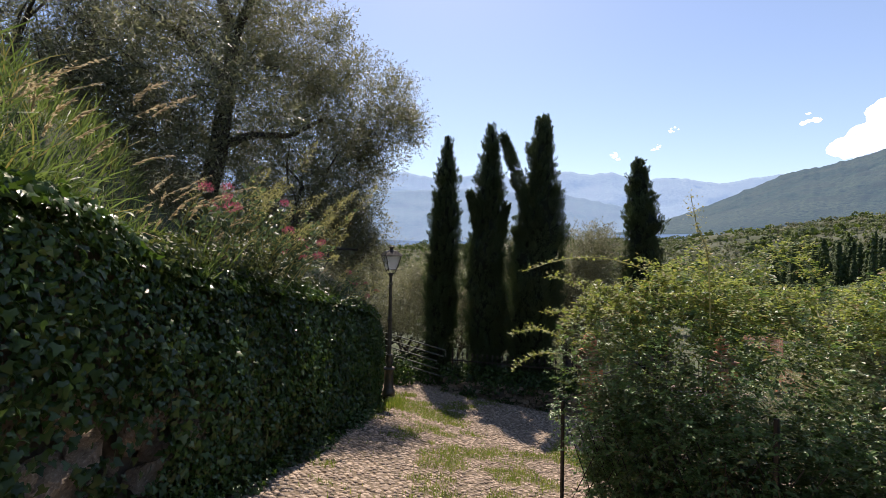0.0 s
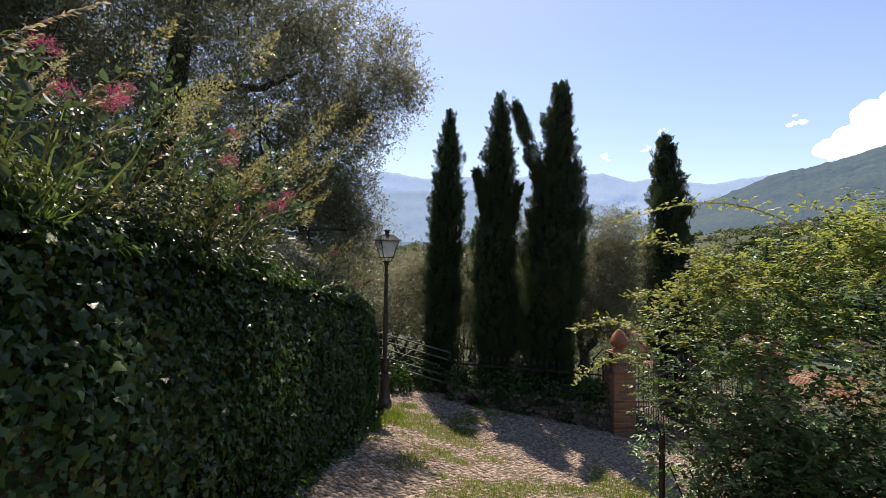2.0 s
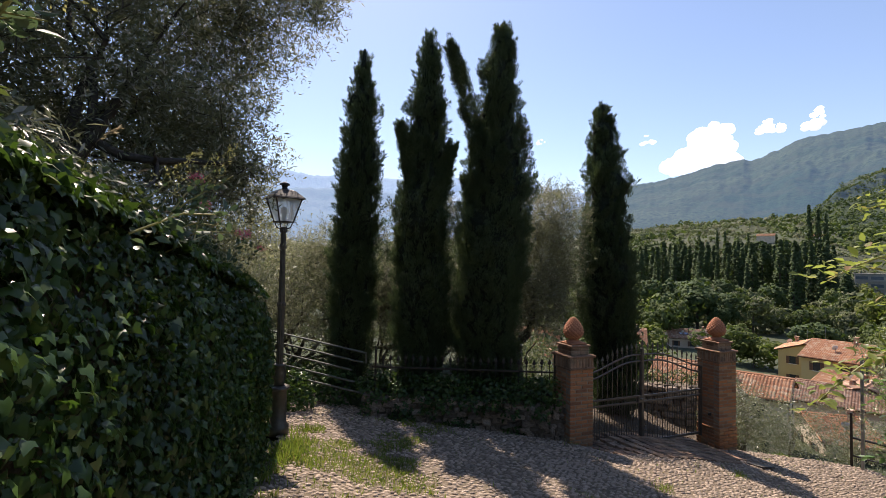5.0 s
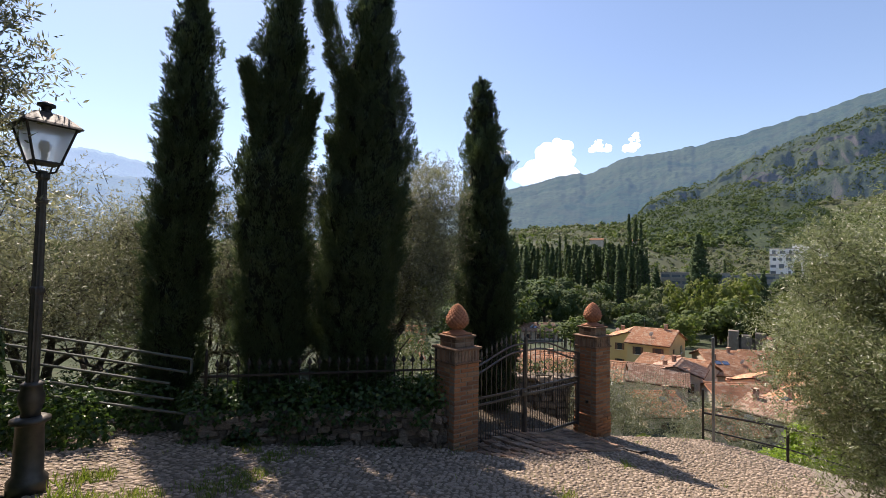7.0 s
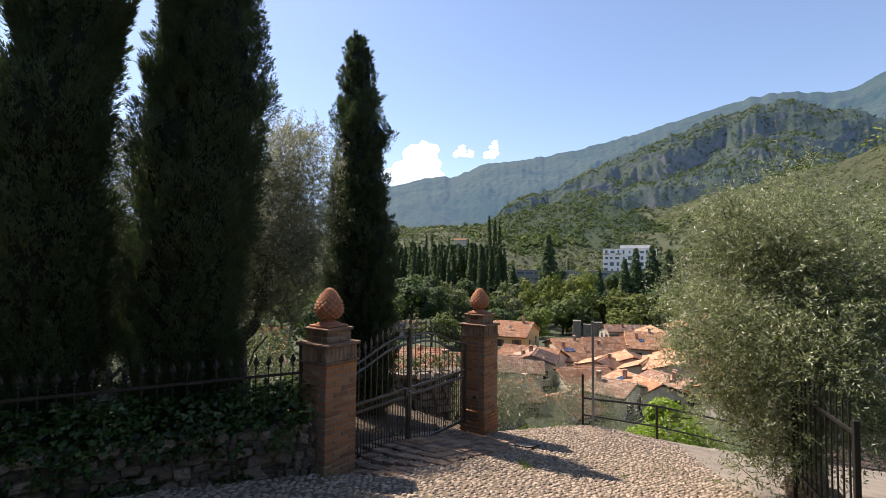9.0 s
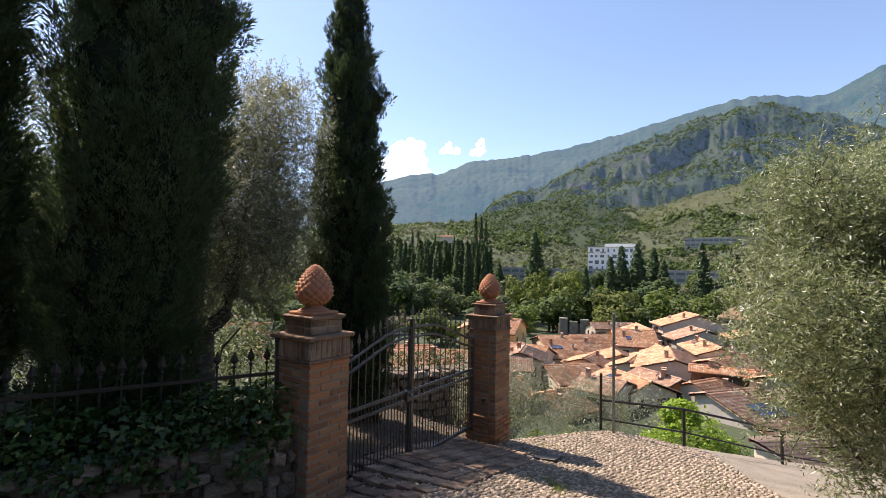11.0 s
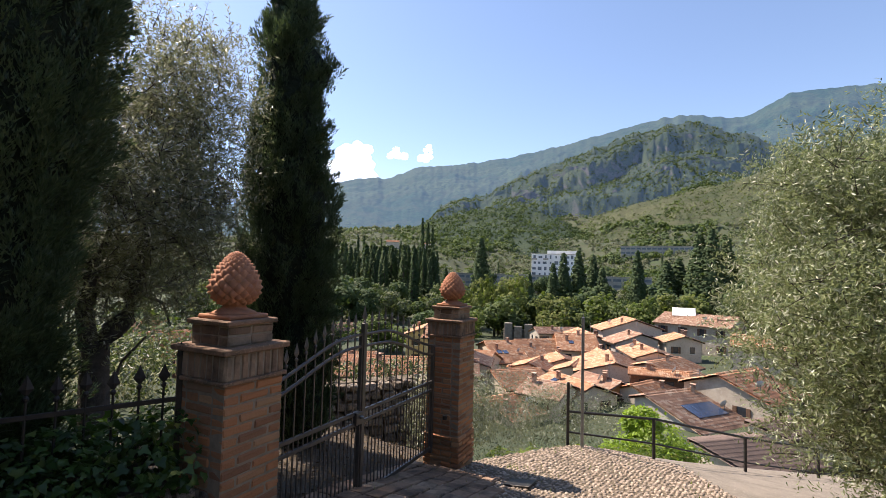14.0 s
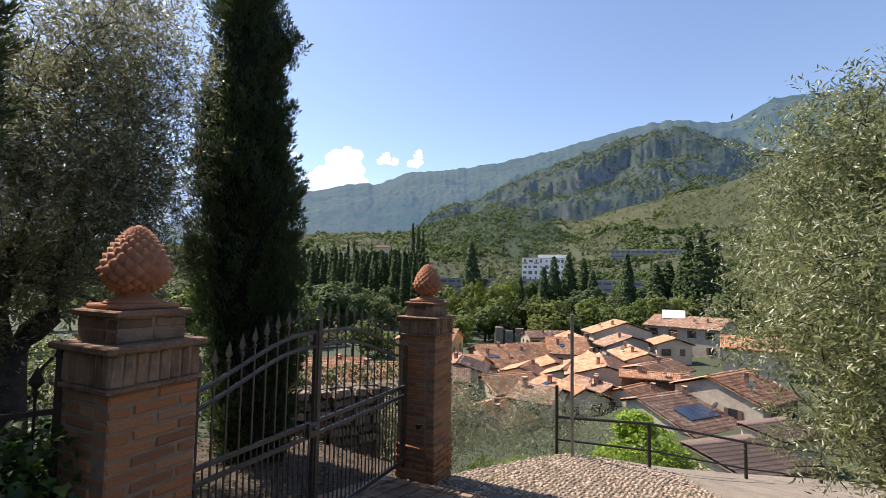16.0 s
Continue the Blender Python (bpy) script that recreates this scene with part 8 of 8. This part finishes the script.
# tall conifers of the park
for az, r, el, w in ((58.3, 175, 4.3, 0.95), (68.2, 165, 2.6, 0.95), (69.9, 168, 3.0, 0.95), (71.6, 172, 2.5, 0.95), (67.0, 160, 1.4, 0.95), (72.6, 165, 1.2, 1.0), (64.2, 158, 0.4, 0.8), (76.4, 165, 3.0, 0.85), (79.4, 185, 1.9, 1.5), (80.6, 190, 2.2, 1.5), (82.6, 180, 4.9, 1.15), (83.8, 178, 5.3, 1.1), (85.0, 185, 4.6, 1.2), (54.0, 200, 0.6, 1.0), (88.5, 190, 3.4, 1.1)):
    plant_up("con", az, r, el, w)
for az, r, el, kind in ((60.6, 140, -0.3, "yel"), (62.4, 138, 0.0, "yel"), (61.5, 150, 0.2, "oli"), (56.2, 150, -0.9, "yel"), (54.8, 165, -0.7, "mid"), (65.5, 130, -1.6, "dark"), (74.3, 150, -1.3, "mid"), (78.0, 130, -2.0, "lit"), (86.5, 150, 0.5, "dark")):
    plant_up(kind, az, r, el, 0.75)
# park and garden trees behind the town
for _ in range(250):
    az, r = tree_rng.uniform(27, 92), tree_rng.uniform(118, 290)
    kind = tree_rng.choice(["mid", "mid", "dark", "lit", "yel", "oli"])
    plant(kind, az, r, tree_rng.uniform(7, 14) * (1.25 if kind == "dark" else 1.0), tree_rng.uniform(0.9, 1.25))
# trees among and before the houses
for az, r, h, kind in ((33, 60, 8, "mid"), (36, 75, 9, "lit"), (40, 62, 5, "mid"), (44, 100, 9, "mid"), (47, 96, 8, "lit"), (52, 110, 9, "dark"), (57, 115, 8, "lit"), (26, 48, 7, "oli"), (18, 40, 6, "oli"), (10, 36, 6, "mid"), (3, 34, 5.5, "oli"), (-4, 36, 6, "mid"), (-10, 40, 7, "oli"), (22, 70, 9, "mid"), (14, 60, 8, "mid"), (30, 100, 10, "dark"), (20, 110, 12, "mid"), (8, 100, 11, "oli"), (-2, 90, 10, "mid"), (25, 160, 12, "dark"), (15, 170, 13, "mid")):
    plant(kind, az, r, h, 1.2)
for k in KINDS.values():
    for src in k:
        for o in (src, *src.children_recursive):
            bpy.data.objects.remove(o)


KNOLL = (57.5, 6.0, 560.0, 800.0)


def hill_woods():
    """Woods and olive groves on the hills, too far off to count: each tree is a ragged crown of leaf clumps."""
    r = np.random.default_rng(808)
    n = 30000
    az, rad = r.uniform(-15, 105, n), np.exp(r.uniform(math.log(265), math.log(1150), n))
    x, y = CX + rad * np.sin(np.radians(az)), CY + rad * np.cos(np.radians(az))
    dens = fbm(x / 90, y / 90, 3, 44)
    keep = r.uniform(0, 1, n) < np.clip((dens - 0.3) / 0.2, 0.6, 1)
    x, y, rad = x[keep], y[keep], rad[keep]
    m = len(x)
    wood = (fbm(x / 60, y / 60, 2, 46) > 0.52) | ((np.abs(az[keep] - KNOLL[0]) < KNOLL[1]) & (rad > KNOLL[2]) & (rad < KNOLL[3]))
    s = np.where(wood, r.uniform(3.0, 6.5, m), r.uniform(2.2, 4.2, m)) * np.clip(rad / 450, 0.85, 1.7)
    base = np.stack([x, y, ground_z(x, y)], -1)
    kind = np.where(wood, r.choice([0, 1, 1], m), r.choice([1, 3, 3, 3, 5, 5], m))
    k = 7
    d = r.normal(0, 1, (m, k, 3))
    d /= np.linalg.norm(d, axis=2, keepdims=True)
    d[:, :, 2] = np.abs(d[:, :, 2]) * 1.1 - 0.2
    p = base[:, None] + np.array([0, 0, 0.4]) * s[:, None, None] + d * (s[:, None] * r.uniform(0.25, 0.5, (m, k)))[:, :, None]
    size = np.repeat(s, k) * r.uniform(0.42, 0.8, m * k)
    d = d.reshape(-1, 3)
    return tagged(scatter("hill_woods", p.reshape(-1, 3), frames_from(d + np.array([0, 0, 0.4]), None, 0.4, r), size, CLUMP_V, CLUMP_F, None, mats=FAR_GREENS, mat_index=np.repeat(kind, k)), "mixed woods and olive groves on the hills", "woods", kind="stuff")


hill_woods()


def slope_scrub(name, host, n, low, high, kinds, seed, label, min_up):
    """Bushes and small trees rooted all over a mountain side."""
    r = np.random.default_rng(seed)
    me = host.data
    co = np.empty(len(me.vertices) * 3, dtype=np.float32)
    me.vertices.foreach_get("co", co)
    co = co.reshape(-1, 3)
    quad = np.empty(len(me.loops), dtype=np.int32)
    me.loops.foreach_get("vertex_index", quad)
    quad = quad.reshape(-1, 4)
    a, b, c, e = (co[quad[:, i]] for i in range(4))
    nrm = np.cross(c - a, e - b)
    area = np.linalg.norm(nrm, axis=1)
    up = np.abs(nrm[:, 2]) / np.maximum(area, 1e-6)
    w = area * np.clip((up - min_up) / 0.15, 0.03, 1) / (np.hypot(a[:, 0], a[:, 1]) ** 1.5)
    pick = r.choice(len(quad), n, p=w / w.sum())
    u, v = r.uniform(0, 1, (n, 1)), r.uniform(0, 1, (n, 1))
    p = (a[pick] * (1 - u) + b[pick] * u) * (1 - v) + (e[pick] * (1 - u) + c[pick] * u) * v
    keep = r.uniform(0, 1, n) < np.clip((fbm(p[:, 0] / 55, p[:, 1] / 55, 3, seed) - 0.33) / 0.2, 0.12, 1)
    p = p[keep]
    m, k = len(p), 7
    s = r.uniform(low, high, m)
    d = r.normal(0, 1, (m, k, 3))
    d /= np.linalg.norm(d, axis=2, keepdims=True)
    q = p[:, None] + np.array([0, 0, 0.25]) * s[:, None, None] + d * (s[:, None] * r.uniform(0.2, 0.5, (m, k)))[:, :, None]
    d = d.reshape(-1, 3)
    return tagged(scatter(name, q.reshape(-1, 3), frames_from(d + np.array([0, 0, 0.5]), None, 0.4, r), np.repeat(s, k) * r.uniform(0.3, 0.6, m * k), CLUMP_V, CLUMP_F, None, mats=FAR_GREENS, mat_index=np.repeat(r.choice(kinds, m), k)), label, "scrub", kind="stuff")


slope_scrub("slope_scrub", slope, 21000, 2.0, 5.0, [1, 3, 3, 5, 2], 91, "scattered scrub and small trees on the open hillside", 0.3)
slope_scrub("crag_woods", crag, 30000, 4.5, 10.0, [0, 0, 1, 3], 92, "dark woods clinging to the rocky mountain", 0.2)
slope_scrub("knoll_woods", knoll, 5500, 4.0, 8.0, [0, 0, 0, 1], 93, "dense dark woods on the rounded hill", 0.1)
